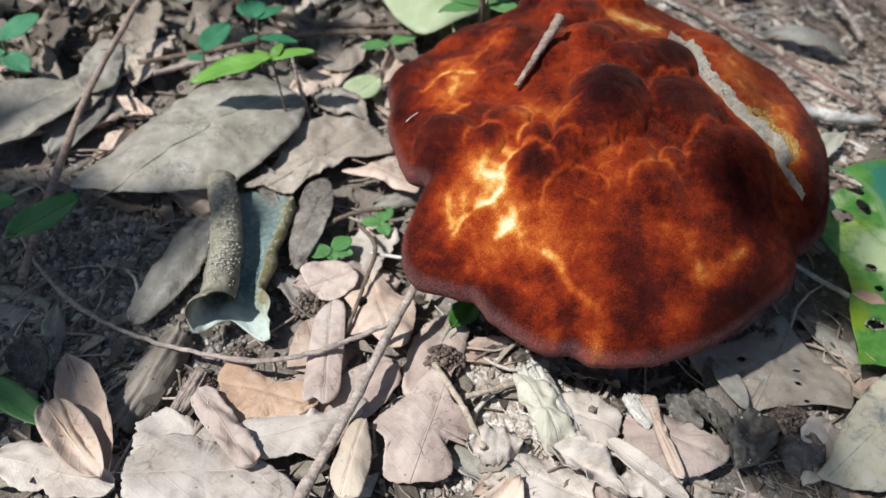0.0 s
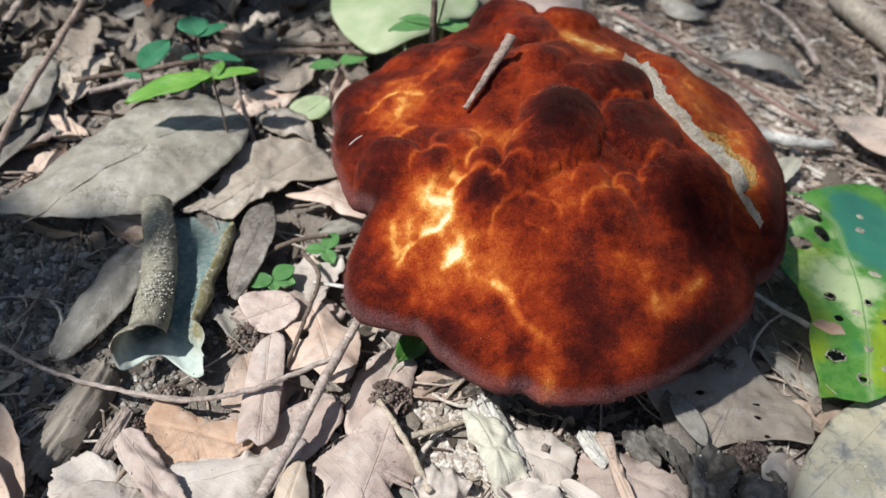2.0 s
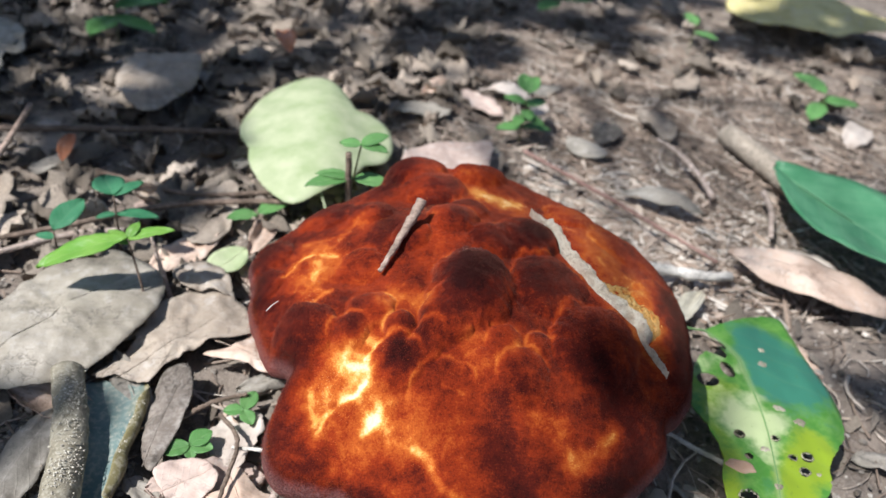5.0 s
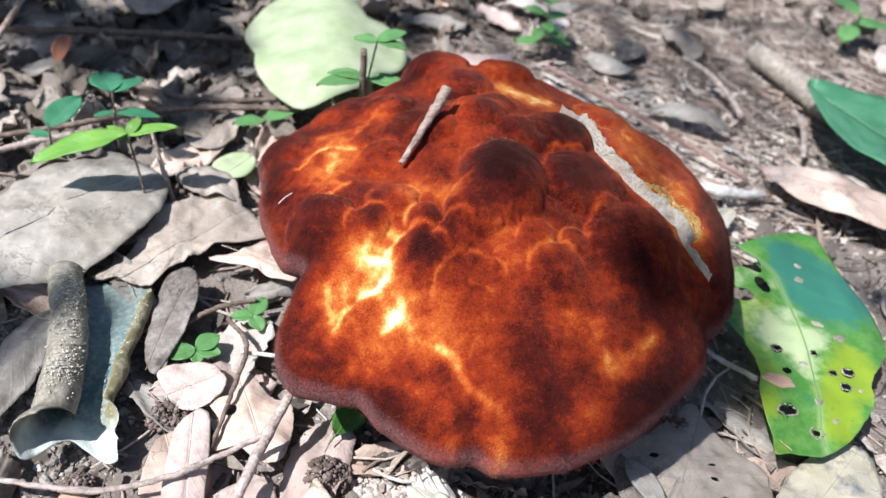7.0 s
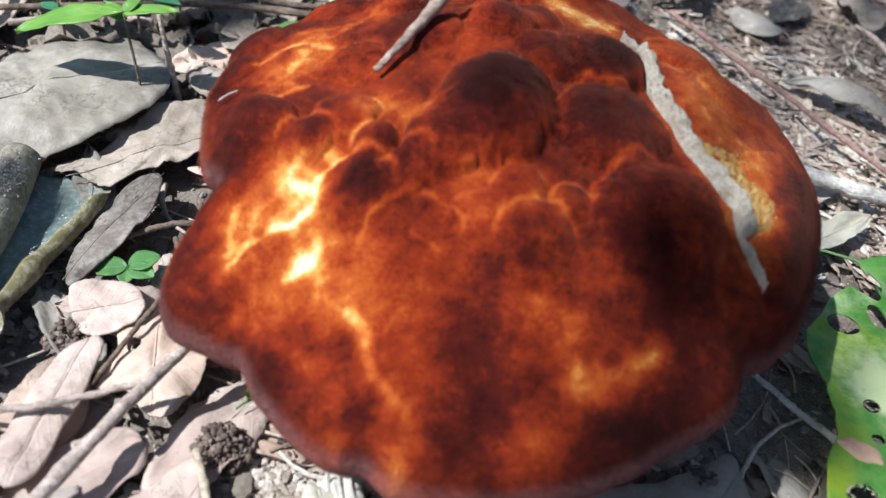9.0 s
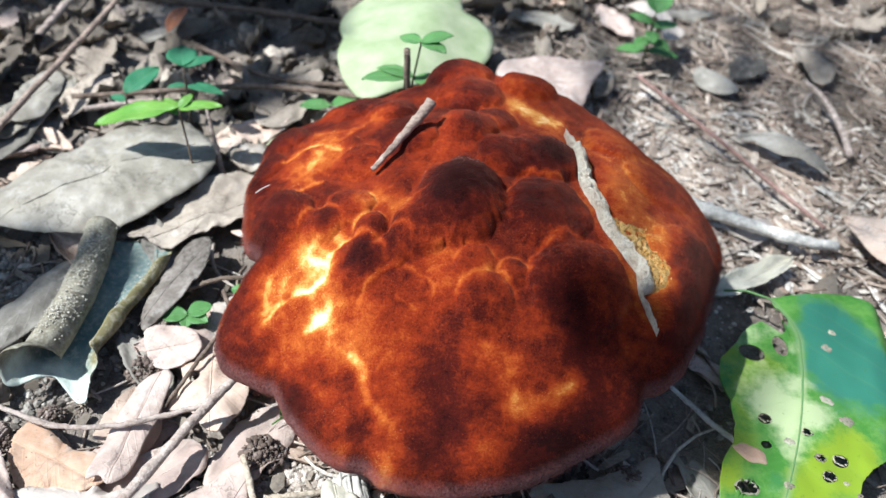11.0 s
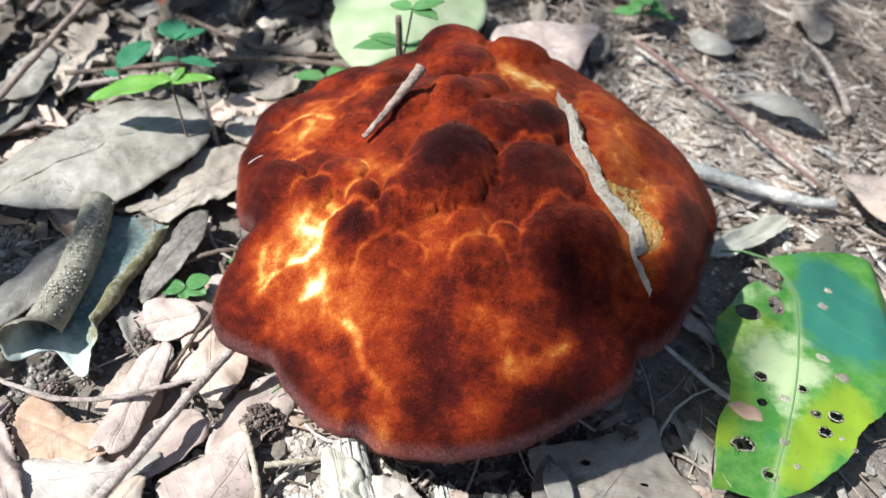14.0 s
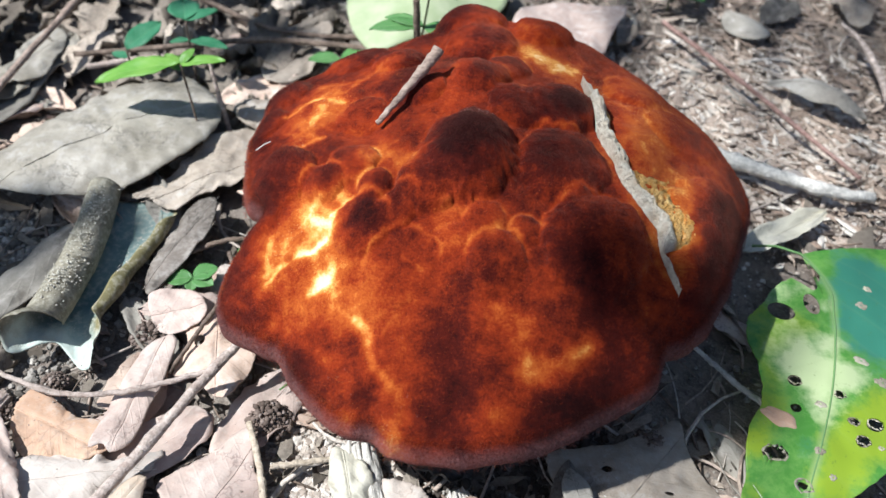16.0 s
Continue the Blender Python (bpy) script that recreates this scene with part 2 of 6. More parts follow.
def fresh_leaf_material(name, c1, c2, vein, rough=0.42, through=0.35, spec=0.4):
    m, t, b = material(name, rough, spec)
    n1, n2 = grain(t, 55, 4), grain(t, 500, 3, 0.7)
    col = blend(t, ramp(t, n1, (0.35, 0.0), (0.65, 1.0)), c1, c2)
    _, _, veins = leaf_veins(t)
    col = blend(t, calc(t, "MULTIPLY", veins, 0.4), col, vein)
    col = vary(t, col, 0.9, 1.1)
    t.links.new(col, b.inputs["Base Color"])
    relief(t, b, calc(t, "ADD", calc(t, "MULTIPLY", veins, -1.0), calc(t, "MULTIPLY", n2, 0.3)), 0.4, 0.0004)
    tr = t.nodes.new("ShaderNodeBsdfTranslucent")
    t.links.new(col, tr.inputs["Color"])
    mix = node(t, "ShaderNodeMixShader", Fac=through)
    t.links.new(b.outputs[0], mix.inputs[1])
    t.links.new(tr.outputs[0], mix.inputs[2])
    t.links.new(mix.outputs[0], t.nodes["Material Output"].inputs["Surface"])
    return m


GREEN = fresh_leaf_material("bright_green_leaf", (0.13, 0.31, 0.09), (0.19, 0.39, 0.13), (0.34, 0.50, 0.22))
TEAL = fresh_leaf_material("teal_green_leaf", (0.05, 0.22, 0.10), (0.09, 0.30, 0.15), (0.20, 0.40, 0.22))
LIME = fresh_leaf_material("lime_green_leaf", (0.16, 0.36, 0.05), (0.24, 0.44, 0.08), (0.34, 0.50, 0.16))
DEEP_GREEN = fresh_leaf_material("deep_green_leaf", (0.08, 0.27, 0.13), (0.13, 0.34, 0.18), (0.22, 0.42, 0.24))
PALE_GREEN = fresh_leaf_material("pale_yellow_green_leaf", (0.47, 0.56, 0.30), (0.66, 0.70, 0.46), (0.66, 0.68, 0.48), rough=0.5)
STEM_LEAF = fresh_leaf_material("grass_green_leaf", (0.05, 0.15, 0.025), (0.09, 0.22, 0.04), (0.16, 0.28, 0.08))
STEM_GREEN = fresh_leaf_material("green_stem", (0.12, 0.13, 0.06), (0.18, 0.17, 0.09), (0.2, 0.2, 0.1), through=0.05)


def blotched_leaf_material():
    """Green, blue-green on one half of the blade, lime where it yellows and pale along the rib."""
    m, t, b = material("green_leaf_turning_yellow", 0.36, 0.5)
    s, v, veins = leaf_veins(t)
    n1, n2, n3 = grain(t, 62, 6, 0.7), grain(t, 420, 3, 0.7), grain(t, 140, 5, 0.7)

    def zone(name, low, high):
        at = t.nodes.new("ShaderNodeAttribute")
        at.attribute_name = name
        mixed = calc(t, "ADD", at.outputs["Fac"], calc(t, "ADD", calc(t, "MULTIPLY", calc(t, "SUBTRACT", n1, 0.5), 1.1), calc(t, "MULTIPLY", calc(t, "SUBTRACT", n3, 0.5), 0.7)))
        return ramp(t, mixed, (low, 0.0), (high, 1.0))

    col = blend(t, ramp(t, n3, (0.4, 0.0), (0.62, 1.0)), (0.10, 0.30, 0.045), (0.19, 0.40, 0.08))
    col = blend(t, zone("teal", 0.22, 0.60), col, (0.065, 0.255, 0.165))
    col = blend(t, zone("lime", 0.22, 0.62), col, (0.33, 0.46, 0.03))
    col = blend(t, calc(t, "MULTIPLY", zone("pale", 0.25, 0.70), 0.95), col, (0.60, 0.68, 0.37))
    rib = calc(t, "SUBTRACT", 1.0, calc(t, "MULTIPLY", calc(t, "ABSOLUTE", v), 22.0), clamp=True)
    col = blend(t, calc(t, "MULTIPLY", rib, 0.5), col, (0.50, 0.58, 0.30))
    col = blend(t, calc(t, "MULTIPLY", veins, 0.10), col, (0.36, 0.48, 0.20))
    col = blend(t, ramp(t, n2, (0.62, 0.0), (0.74, 0.5)), col, (0.10, 0.20, 0.05))
    t.links.new(col, b.inputs["Base Color"])
    relief(t, b, calc(t, "ADD", calc(t, "MULTIPLY", veins, -0.4), calc(t, "MULTIPLY", n1, 0.8)), 0.4)
    tr = t.nodes.new("ShaderNodeBsdfTranslucent")
    t.links.new(col, tr.inputs["Color"])
    mix = node(t, "ShaderNodeMixShader", Fac=0.3)
    t.links.new(b.outputs[0], mix.inputs[1])
    t.links.new(tr.outputs[0], mix.inputs[2])
    t.links.new(mix.outputs[0], t.nodes["Material Output"].inputs["Surface"])
    return m


BLOTCHED = blotched_leaf_material()


def soil_material():
    m, t, b = material("dry_forest_soil", 0.95, 0.12)
    n1, n2, n3 = grain(t, 9, 6), grain(t, 150, 6, 0.7), grain(t, 900, 3, 0.7)
    col = blend(t, ramp(t, n1, (0.35, 0.0), (0.65, 1.0)), (0.21, 0.177, 0.147), (0.35, 0.30, 0.25))
    col = blend(t, ramp(t, grain(t, 4, 3), (0.42, 0.0), (0.58, 0.7)), col, (0.26, 0.21, 0.17))
    col = blend(t, ramp(t, n2, (0.35, 0.75), (0.56, 0.0)), col, (0.08, 0.064, 0.053))
    col = blend(t, ramp(t, n3, (0.52, 0.0), (0.70, 0.6)), col, (0.42, 0.37, 0.32))
    t.links.new(col, b.inputs["Base Color"])
    relief(t, b, calc(t, "ADD", n2, calc(t, "MULTIPLY", n3, 0.5)), 0.9, 0.002)
    return m


SOIL = soil_material()


def island_material(name, *stops, rough=0.9):
    """Each loose bit has its own tone."""
    m, t, b = material(name, rough, 0.15)
    geo = t.nodes.new("ShaderNodeNewGeometry")
    col = ramp(t, geo.outputs["Random Per Island"], *stops)
    n2 = grain(t, 500, 4, 0.7)
    col = blend(t, ramp(t, n2, (0.38, 0.45), (0.58, 0.0)), col, (0.08, 0.066, 0.055))
    t.links.new(col, b.inputs["Base Color"])
    relief(t, b, n2, 0.6)
    return m


CRUMB = island_material("soil_crumbs", (0.0, (0.10, 0.088, 0.075)), (0.45, (0.23, 0.205, 0.175)), (0.8, (0.38, 0.345, 0.30)), (1.0, (0.60, 0.55, 0.48)))
GRIT = island_material("pale_wood_grit", (0.0, (0.34, 0.275, 0.225)), (0.5, (0.56, 0.485, 0.41)), (1.0, (0.78, 0.72, 0.64)))
CHIP = island_material("pale_wood_chips", (0.0, (0.36, 0.265, 0.20)), (0.4, (0.55, 0.44, 0.35)), (0.8, (0.74, 0.65, 0.54)), (1.0, (0.84, 0.77, 0.67)))
# near-black soil colour, chosen to deepen the shade under the cap
SHADE_CRUMB = island_material("dark_humus", (0.0, (0.035, 0.028, 0.023)), (0.6, (0.085, 0.07, 0.058)), (1.0, (0.20, 0.17, 0.145)))
GRIT_DARK = island_material("mixed_crumbs", (0.0, (0.24, 0.20, 0.16)), (0.3, (0.40, 0.345, 0.285)), (0.65, (0.56, 0.50, 0.43)), (1.0, (0.74, 0.69, 0.61)))
FLAKE = island_material("leaf_flakes", (0.0, (0.097, 0.08, 0.063)), (0.35, (0.194, 0.162, 0.127)), (0.65, (0.30, 0.255, 0.205)), (0.9, (0.42, 0.34, 0.265)), (1.0, (0.56, 0.48, 0.39)))
FIBRE = island_material("dry_fibres", (0.0, (0.19, 0.145, 0.11)), (0.4, (0.35, 0.265, 0.205)), (0.75, (0.50, 0.405, 0.33)), (1.0, (0.70, 0.63, 0.54)))
DUST = island_material("pale_soil_dust", (0.0, (0.46, 0.42, 0.34)), (1.0, (0.66, 0.62, 0.52)))
FINE_SOIL = island_material("fine_grey_soil", (0.0, (0.22, 0.198, 0.168)), (0.5, (0.38, 0.35, 0.305)), (1.0, (0.58, 0.545, 0.48)))
CLOD = island_material("dark_clod", (0.0, (0.085, 0.06, 0.048)), (0.8, (0.22, 0.165, 0.135)), (1.0, (0.38, 0.31, 0.27)))


def cap_material():
    m, t, b = material("velvety_cap_skin", 0.95, 0.04)
    at = t.nodes.new("ShaderNodeAttribute")
    at.attribute_name = "tone"
    edge = t.nodes.new("ShaderNodeAttribute")
    edge.attribute_name = "margin"
    pale = t.nodes.new("ShaderNodeAttribute")
    pale.attribute_name = "pale"
    n1, n2, n3 = grain(t, 48, 5, 0.62), grain(t, 260, 5, 0.75), grain(t, 1500, 3, 0.75)
    # a net of fine furrows that shows where the skin is pale
    tc = t.nodes.new("ShaderNodeTexCoord")
    warp = node(t, "ShaderNodeTexNoise", Scale=90.0, Detail=3.0)
    t.links.new(tc.outputs["Object"], warp.inputs["Vector"])
    push = t.nodes.new("ShaderNodeVectorMath")
    push.operation = "MULTIPLY_ADD"
    push.inputs[1].default_value = (0.012, 0.012, 0.0)
    t.links.new(warp.outputs["Color"], push.inputs[0])
    t.links.new(tc.outputs["Object"], push.inputs[2])
    net = node(t, "ShaderNodeTexVoronoi", Scale=95.0)
    net.feature, net.voronoi_dimensions = "DISTANCE_TO_EDGE", "2D"
    t.links.new(push.outputs[0], net.inputs["Vector"])
    furrow = ramp(t, net.outputs["Distance"], (0.0, 1.0), (0.22, 0.0))
    tone = calc(t, "ADD", at.outputs["Fac"], calc(t, "MULTIPLY", calc(t, "SUBTRACT", n1, 0.5), 0.95))
    tone = calc(t, "ADD", tone, calc(t, "MULTIPLY", calc(t, "SUBTRACT", n2, 0.5), 0.42))
    tone = calc(t, "ADD", tone, calc(t, "MULTIPLY", calc(t, "SUBTRACT", n3, 0.5), 0.42))
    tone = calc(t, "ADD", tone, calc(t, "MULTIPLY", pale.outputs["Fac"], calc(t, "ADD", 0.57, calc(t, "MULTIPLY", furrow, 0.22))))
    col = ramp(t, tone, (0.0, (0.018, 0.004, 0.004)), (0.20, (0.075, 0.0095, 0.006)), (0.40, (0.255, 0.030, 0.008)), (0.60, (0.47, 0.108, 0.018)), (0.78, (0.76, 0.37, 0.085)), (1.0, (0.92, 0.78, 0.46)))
    fuzz = calc(t, "MULTIPLY", edge.outputs["Fac"], ramp(t, n3, (0.38, 0.10), (0.62, 0.75)))
    col = blend(t, fuzz, col, (0.27, 0.145, 0.145))
    t.links.new(col, b.inputs["Base Color"])
    b.inputs["Sheen Weight"].default_value = 0.16
    b.inputs["Sheen Roughness"].default_value = 0.35
    b.inputs["Sheen Tint"].default_value = (1.0, 0.48, 0.34, 1.0)
    relief(t, b, calc(t, "ADD", calc(t, "MULTIPLY", n2, 0.5), n3), 0.9, 0.0008)
    return m


CAP_SKIN = cap_material()


def flesh_material():
    """White crumbly flesh along the tear, yellow and pitted beyond it."""
    m, t, b = material("torn_spongy_flesh", 0.95, 0.1)
    n1, n2 = grain(t, 240, 5, 0.7), grain(t, 900, 3, 0.7)
    white = t.nodes.new("ShaderNodeAttribute")
    white.attribute_name = "white"
    hole = t.nodes.new("ShaderNodeAttribute")
    hole.attribute_name = "hole"
    bright = blend(t, ramp(t, n1, (0.38, 0.0), (0.62, 1.0)), (0.68, 0.56, 0.41), (0.90, 0.82, 0.67))
    bright = blend(t, ramp(t, n2, (0.32, 0.6), (0.44, 0.0)), bright, (0.42, 0.30, 0.18))
    yellow = blend(t, ramp(t, n1, (0.38, 0.0), (0.62, 1.0)), (0.74, 0.36, 0.08), (0.88, 0.60, 0.24))
    yellow = blend(t, calc(t, "MULTIPLY", hole.outputs["Fac"], 0.75), yellow, (0.36, 0.14, 0.035))
    col = blend(t, white.outputs["Fac"], yellow, bright)
    t.links.new(col, b.inputs["Base Color"])
    relief(t, b, calc(t, "ADD", n1, n2), 1.0, 0.003)
    return m


FLESH = flesh_material()
FLECK, _t, _b = material("moist_fleck", 0.35, 0.4)
_b.inputs["Base Color"].default_value = (0.32, 0.17, 0.14, 1.0)
PORES = wood_material("brown_pore_layer", (0.17, 0.10, 0.06), (0.26, 0.16, 0.10), ridge=(1, 1, 1))


# ---- mesh helpers ----
def mesh_object(name, verts, faces, mat, parent=None, label="", smooth=True, attrs=()):
    me = bpy.data.meshes.new(name)
    me.from_pydata(verts, [], faces)
    me.materials.append(mat)
    if smooth:
        me.shade_smooth()
    for key, kind, values in attrs:
        a = me.attributes.new(key, kind, "POINT")
        a.data.foreach_set("vector" if kind == "FLOAT_VECTOR" else "value", np.asarray(values, dtype=np.float32).ravel())
    ob = new(name, me)
    if parent is not None:
        ob.parent = parent
    if label:
        tagged(ob, label)
    return ob


def spline(points, steps):
    """A smooth line through a few points."""
    p = [Vector(q) for q in points]
    if len(p) == 2:
        p = [p[0], p[0].lerp(p[1], 0.33), p[0].lerp(p[1], 0.67), p[1]]
    p = [2 * p[0] - p[1], *p, 2 * p[-1] - p[-2]]
    out = []
    for i in range(1, len(p) - 2):
        for k in range(steps):
            t = k / steps
            a, b, c, d = p[i - 1:i + 3]
            out.append(0.5 * (2 * b + (c - a) * t + (2 * a - 5 * b + 4 * c - d) * t * t + (3 * b - a - 3 * c + d) * t ** 3))
    return out + [p[-2]]


def tube(line, r0, r1, sides=8, rough=0.0, seed=0, knots=()):
    """A tapering tube with uneven girth along a line; knots thicken it."""
    rnd = random.Random(seed)
    verts, faces = [], []
    n = len(line)
    up = Vector((0.13, 0.21, 1)).normalized()
    for i, p in enumerate(line):
        d = (line[min(i + 1, n - 1)] - line[max(i - 1, 0)]).normalized()
        x = d.cross(up)
        if x.length < 1e-4:
            x = d.cross(Vector((1, 0, 0)))
        x.normalize()
        y = d.cross(x)
        s = i / (n - 1)
        r = r0 + (r1 - r0) * s
        for ks, ka in knots:
            r *= 1 + ka * math.exp(-((s - ks) / 0.025) ** 2)
        for k in range(sides):
            a = 2 * math.pi * k / sides
            rr = r * (1 + rough * rnd.uniform(-1, 1))
            verts.append(p + x * math.cos(a) * rr + y * math.sin(a) * rr)
    for i in range(n - 1):
        for k in range(sides):
            a, b = i * sides + k, i * sides + (k + 1) % sides
            faces.append((a, b, b + sides, a + sides))
    faces.append(tuple(range(sides))[::-1])
    faces.append(tuple(range((n - 1) * sides, n * sides)))
    return verts, faces


def half_breadth(s, wide, blunt_tail, blunt_tip):
    """Breadth along a blade: 0 at tail and tip, 1 at its widest."""
    if s < wide:
        return max(0.0, 1 - (1 - s / wide) ** 2) ** blunt_tail
    return max(0.0, 1 - ((s - wide) / (1 - wide)) ** 2) ** blunt_tip


def blade(length, breadth, wide=0.45, tail=0.8, tip=0.7, bend=0.0, cup=0.0, wave=0.0, sway=0.0, ragged=0.0, fold=0.0,
          roll=0.0, roll_from=0.5, twist=0.0, thick=0.0005, nx=26, ny=12, holes=(), seed=0):
    """A leaf blade from its tail at the origin along x. Holes are (along, across, half length, half breadth) in parts of the blade."""
    rnd = random.Random(seed)
    ox, oy = rnd.uniform(0, 50), rnd.uniform(0, 50)
    top, coords = [], []
    for i in range(nx + 1):
        s0 = i / nx
        for j in range(ny + 1):
            s, v = s0, 2 * j / ny - 1
            for hs, hv, ha, hb in holes:
                ds, dv = (s - hs) / ha, (v - hv) / hb
                d = math.hypot(ds, dv)
                if 0.55 < d < 1.0:
                    s, v = hs + ds / d * ha, hv + dv / d * hb
            hw = max(0.012, half_breadth(min(max(s, 0), 1), wide, tail, tip)) * breadth / 2
            if ragged:
                hw *= 1 + ragged * noise.noise((s * 9 + ox, 7.0 if v > 0 else 2.0, oy)) + 0.5 * ragged * noise.noise((s * 26 + ox, 3.0 if v > 0 else 9.0, oy))
            y, z = v * hw, 0.0
            if roll and abs(v) > roll_from:
                arc = (abs(v) - roll_from) * hw
                ang = min(arc / roll, 5.6)
                rr = roll * (1 - 0.06 * ang)
                y = math.copysign(roll_from * hw + rr * math.sin(ang), v)
                z = rr * (1 - math.cos(ang))
            x = s * length
            y += sway * 4 * s * (1 - s)
            z += bend * 4 * s * (1 - s) + cup * v * v * half_breadth(min(max(s, 0), 1), wide, tail, tip) + fold * abs(v)
            z += wave * (noise.noise((s * 3.2 + ox, v * 1.4 + oy, 0.0)) + 0.5 * noise.noise((s * 8 + ox, v * 2.6 + oy, 4.0)) * (0.4 + abs(v)))
            z += twist * (s - 0.5) * v * breadth
            top.append((x, y, z))
            coords.append((s, v, 0.0))
    faces = []
    for i in range(nx):
        for j in range(ny):
            a = i * (ny + 1) + j
            f = (a, a + ny + 1, a + ny + 2, a + 1)
            ms, mv = (sum(coords[k][q] for k in f) / 4 for q in (0, 1))
            if any(math.hypot((ms - hs) / ha, (mv - hv) / hb) < 0.93 for hs, hv, ha, hb in holes):
                continue
            faces.append(f)
    n = len(top)
    used = {}
    for f in faces:
        for a, b in zip(f, f[1:] + f[:1]):
            used[(a, b)] = True
    sides = [(b, a, a + n, b + n) for (a, b) in used if (b, a) not in used]
    verts = top + [(x, y, z - thick) for x, y, z in top]
    faces = faces + [tuple(k + n for k in f[::-1]) for f in faces] + sides
    return verts, faces, coords + coords


def blade_part(name, mat, parent, label="", **shape):
    v, f, c = blade(**shape)
    return mesh_object(name, v, f, mat, parent, label, attrs=(("blade", "FLOAT_VECTOR", c),))


def thing(name, label, category, m, group="", kind=""):
    ob = new(name)
    ob.empty_display_size = 0.01
    ob.matrix_basis = m
    return tagged(ob, label, category, group, kind)


def rib_part(parent, mat, length, bend=0.0, sway=0.0, lift=0.0004, r=0.0006, stalk=0.0, upto=0.93):
    line = []
    for k in range(15):
        s = -stalk / length + (upto + stalk / length) * k / 14
        q = max(s, 0.0)
        line.append(Vector((s * length, sway * 4 * q * (1 - q), bend * 4 * q * (1 - q) + lift)))
    v, f = tube(line, r, r * 0.35, 6)
    return mesh_object("midrib", v, f, mat, parent)


def ground_height(x, y):
    far = max(0.0, math.hypot(x - 0.06, y - 0.35) - 0.8)
    z = 0.0035 * noise.noise((x * 14, y * 14, 0.3)) + 0.0018 * noise.noise((x * 45, y * 45, 2.0)) - 0.003
    return z + min(far, 6.0) * 0.02 * noise.noise((x * 0.8, y * 0.8, 5.0)) * min(1.0, far)


def dead_leaf(label, mat, x, y, z, heading, length, breadth, rx=0.0, ry=0.0, group="fallen leaves", stalk=0.0, rib=True, seed=0, **shape):
    root = thing("fallen_leaf", label, "leaf", pose(x, y, z + 0.0035, rx, ry, heading), group)
    blade_part("leaf_blade", mat, root, length=length, breadth=breadth, seed=seed or int(abs(x * 7919 + y * 104729) * 100), **shape)
    if rib:
        rib_part(root, mat, length, shape.get("bend", 0.0), shape.get("sway", 0.0), stalk=stalk, r=0.00026, lift=0.0000)
    return root


def twig(name, label, mat, points, r0, r1, rough=0.05, knots=((0.3, 0.16), (0.62, 0.2)), sides=10, steps=12, seed=1, category="twig", wobble=0.00022):
    line = spline(points, steps)
    rnd = random.Random(seed)
    line = [p + Vector((rnd.uniform(-1, 1), rnd.uniform(-1, 1), rnd.uniform(-1, 1))) * wobble for p in line]
    base = line[0].copy()
    root = thing(name, label, category, Matrix.Translation(base))
    v, f = tube([p - base for p in line], r0, r1, sides, rough, seed, knots)
    mesh_object("wood", v, f, mat, root)
    return root


# ---- ground ----
def spread(n, span, tight):
    k = math.asinh(span / tight)
    return [tight * math.sinh(k * (2 * i / n - 1)) for i in range(n + 1)]


def build_ground():
    xs = [0.08 + q for q in spread(340, 60.0, 0.12)]
    ys = [0.40 + q for q in spread(340, 60.0, 0.12)]
    verts = [(x, y, ground_height(x, y)) for y in ys for x in xs]
    w = len(xs)
    faces = [(j * w + i, j * w + i + 1, (j + 1) * w + i + 1, (j + 1) * w + i) for j in range(len(ys) - 1) for i in range(w - 1)]
    ob = mesh_object("ground", verts, faces, SOIL)
    tagged(ob, "dry grey-brown forest soil under leaf litter", "ground", kind="structure")


build_ground()


# ---- the mushroom ----
CX, CY = 0.065, 0.300
LOBES = ((-163, 6, -0.0085), (-145, 10, 0.0105), (-126, 5, -0.0030), (-112, 7, -0.0010), (-98, 5, -0.0020), (-27, 4, -0.0040),
         (25, 14, 0.0125), (64, 10, 0.0024), (96, 9, 0.0085), (109, 5, -0.0068), (150, 12, 0.0110), (172, 7, 0.0040))


def cap_radius(a):
    r = 0.0925 + 0.0085 * math.cos(a) + 0.0115 * math.sin(a) - 0.0037 * math.cos(2 * a) + 0.0010 * math.sin(2 * a) + 0.0011 * math.cos(3 * a) + 0.0005 * math.sin(3 * a)
    for c, w, k in LOBES:
        d = (math.degrees(a) - c + 180) % 360 - 180
        r += k * math.exp(-(d / w) ** 2)
    return r + 0.0010 * noise.noise((math.cos(a) * 5, math.sin(a) * 5, 1.0)) + 0.0009 * noise.noise((math.cos(a) * 13, math.sin(a) * 13, 3.0))


# lumps: x, y, radius, height, darkness, light painted on the upper rim
CROWN = ((0.0668, 0.3015, 0.0180, 0.0105, 0.85, 0.30), (0.0556, 0.2880, 0.0105, 0.0062, 0.60, 0.35), (0.0385, 0.2865, 0.0060, 0.0032, 0.05, 0.85),
         (0.0195, 0.2880, 0.0078, 0.0030, 0.50, 0.65), (0.0030, 0.2925, 0.0125, 0.0042, 0.45, 0.20), (0.0372, 0.2735, 0.0100, 0.0030, 0.45, 0.70),
         (0.1132, 0.2800, 0.0180, 0.0060, 0.24, 0.50), (0.0985, 0.3060, 0.0165, 0.0046, 0.20, 0.60), (0.0800, 0.3300, 0.0115, 0.0046, 0.45, 0.30),
         (0.0945, 0.3350, 0.0140, 0.0056, 0.60, 0.50), (0.0478, 0.2790, 0.0070, 0.0026, 0.10, 0.60))
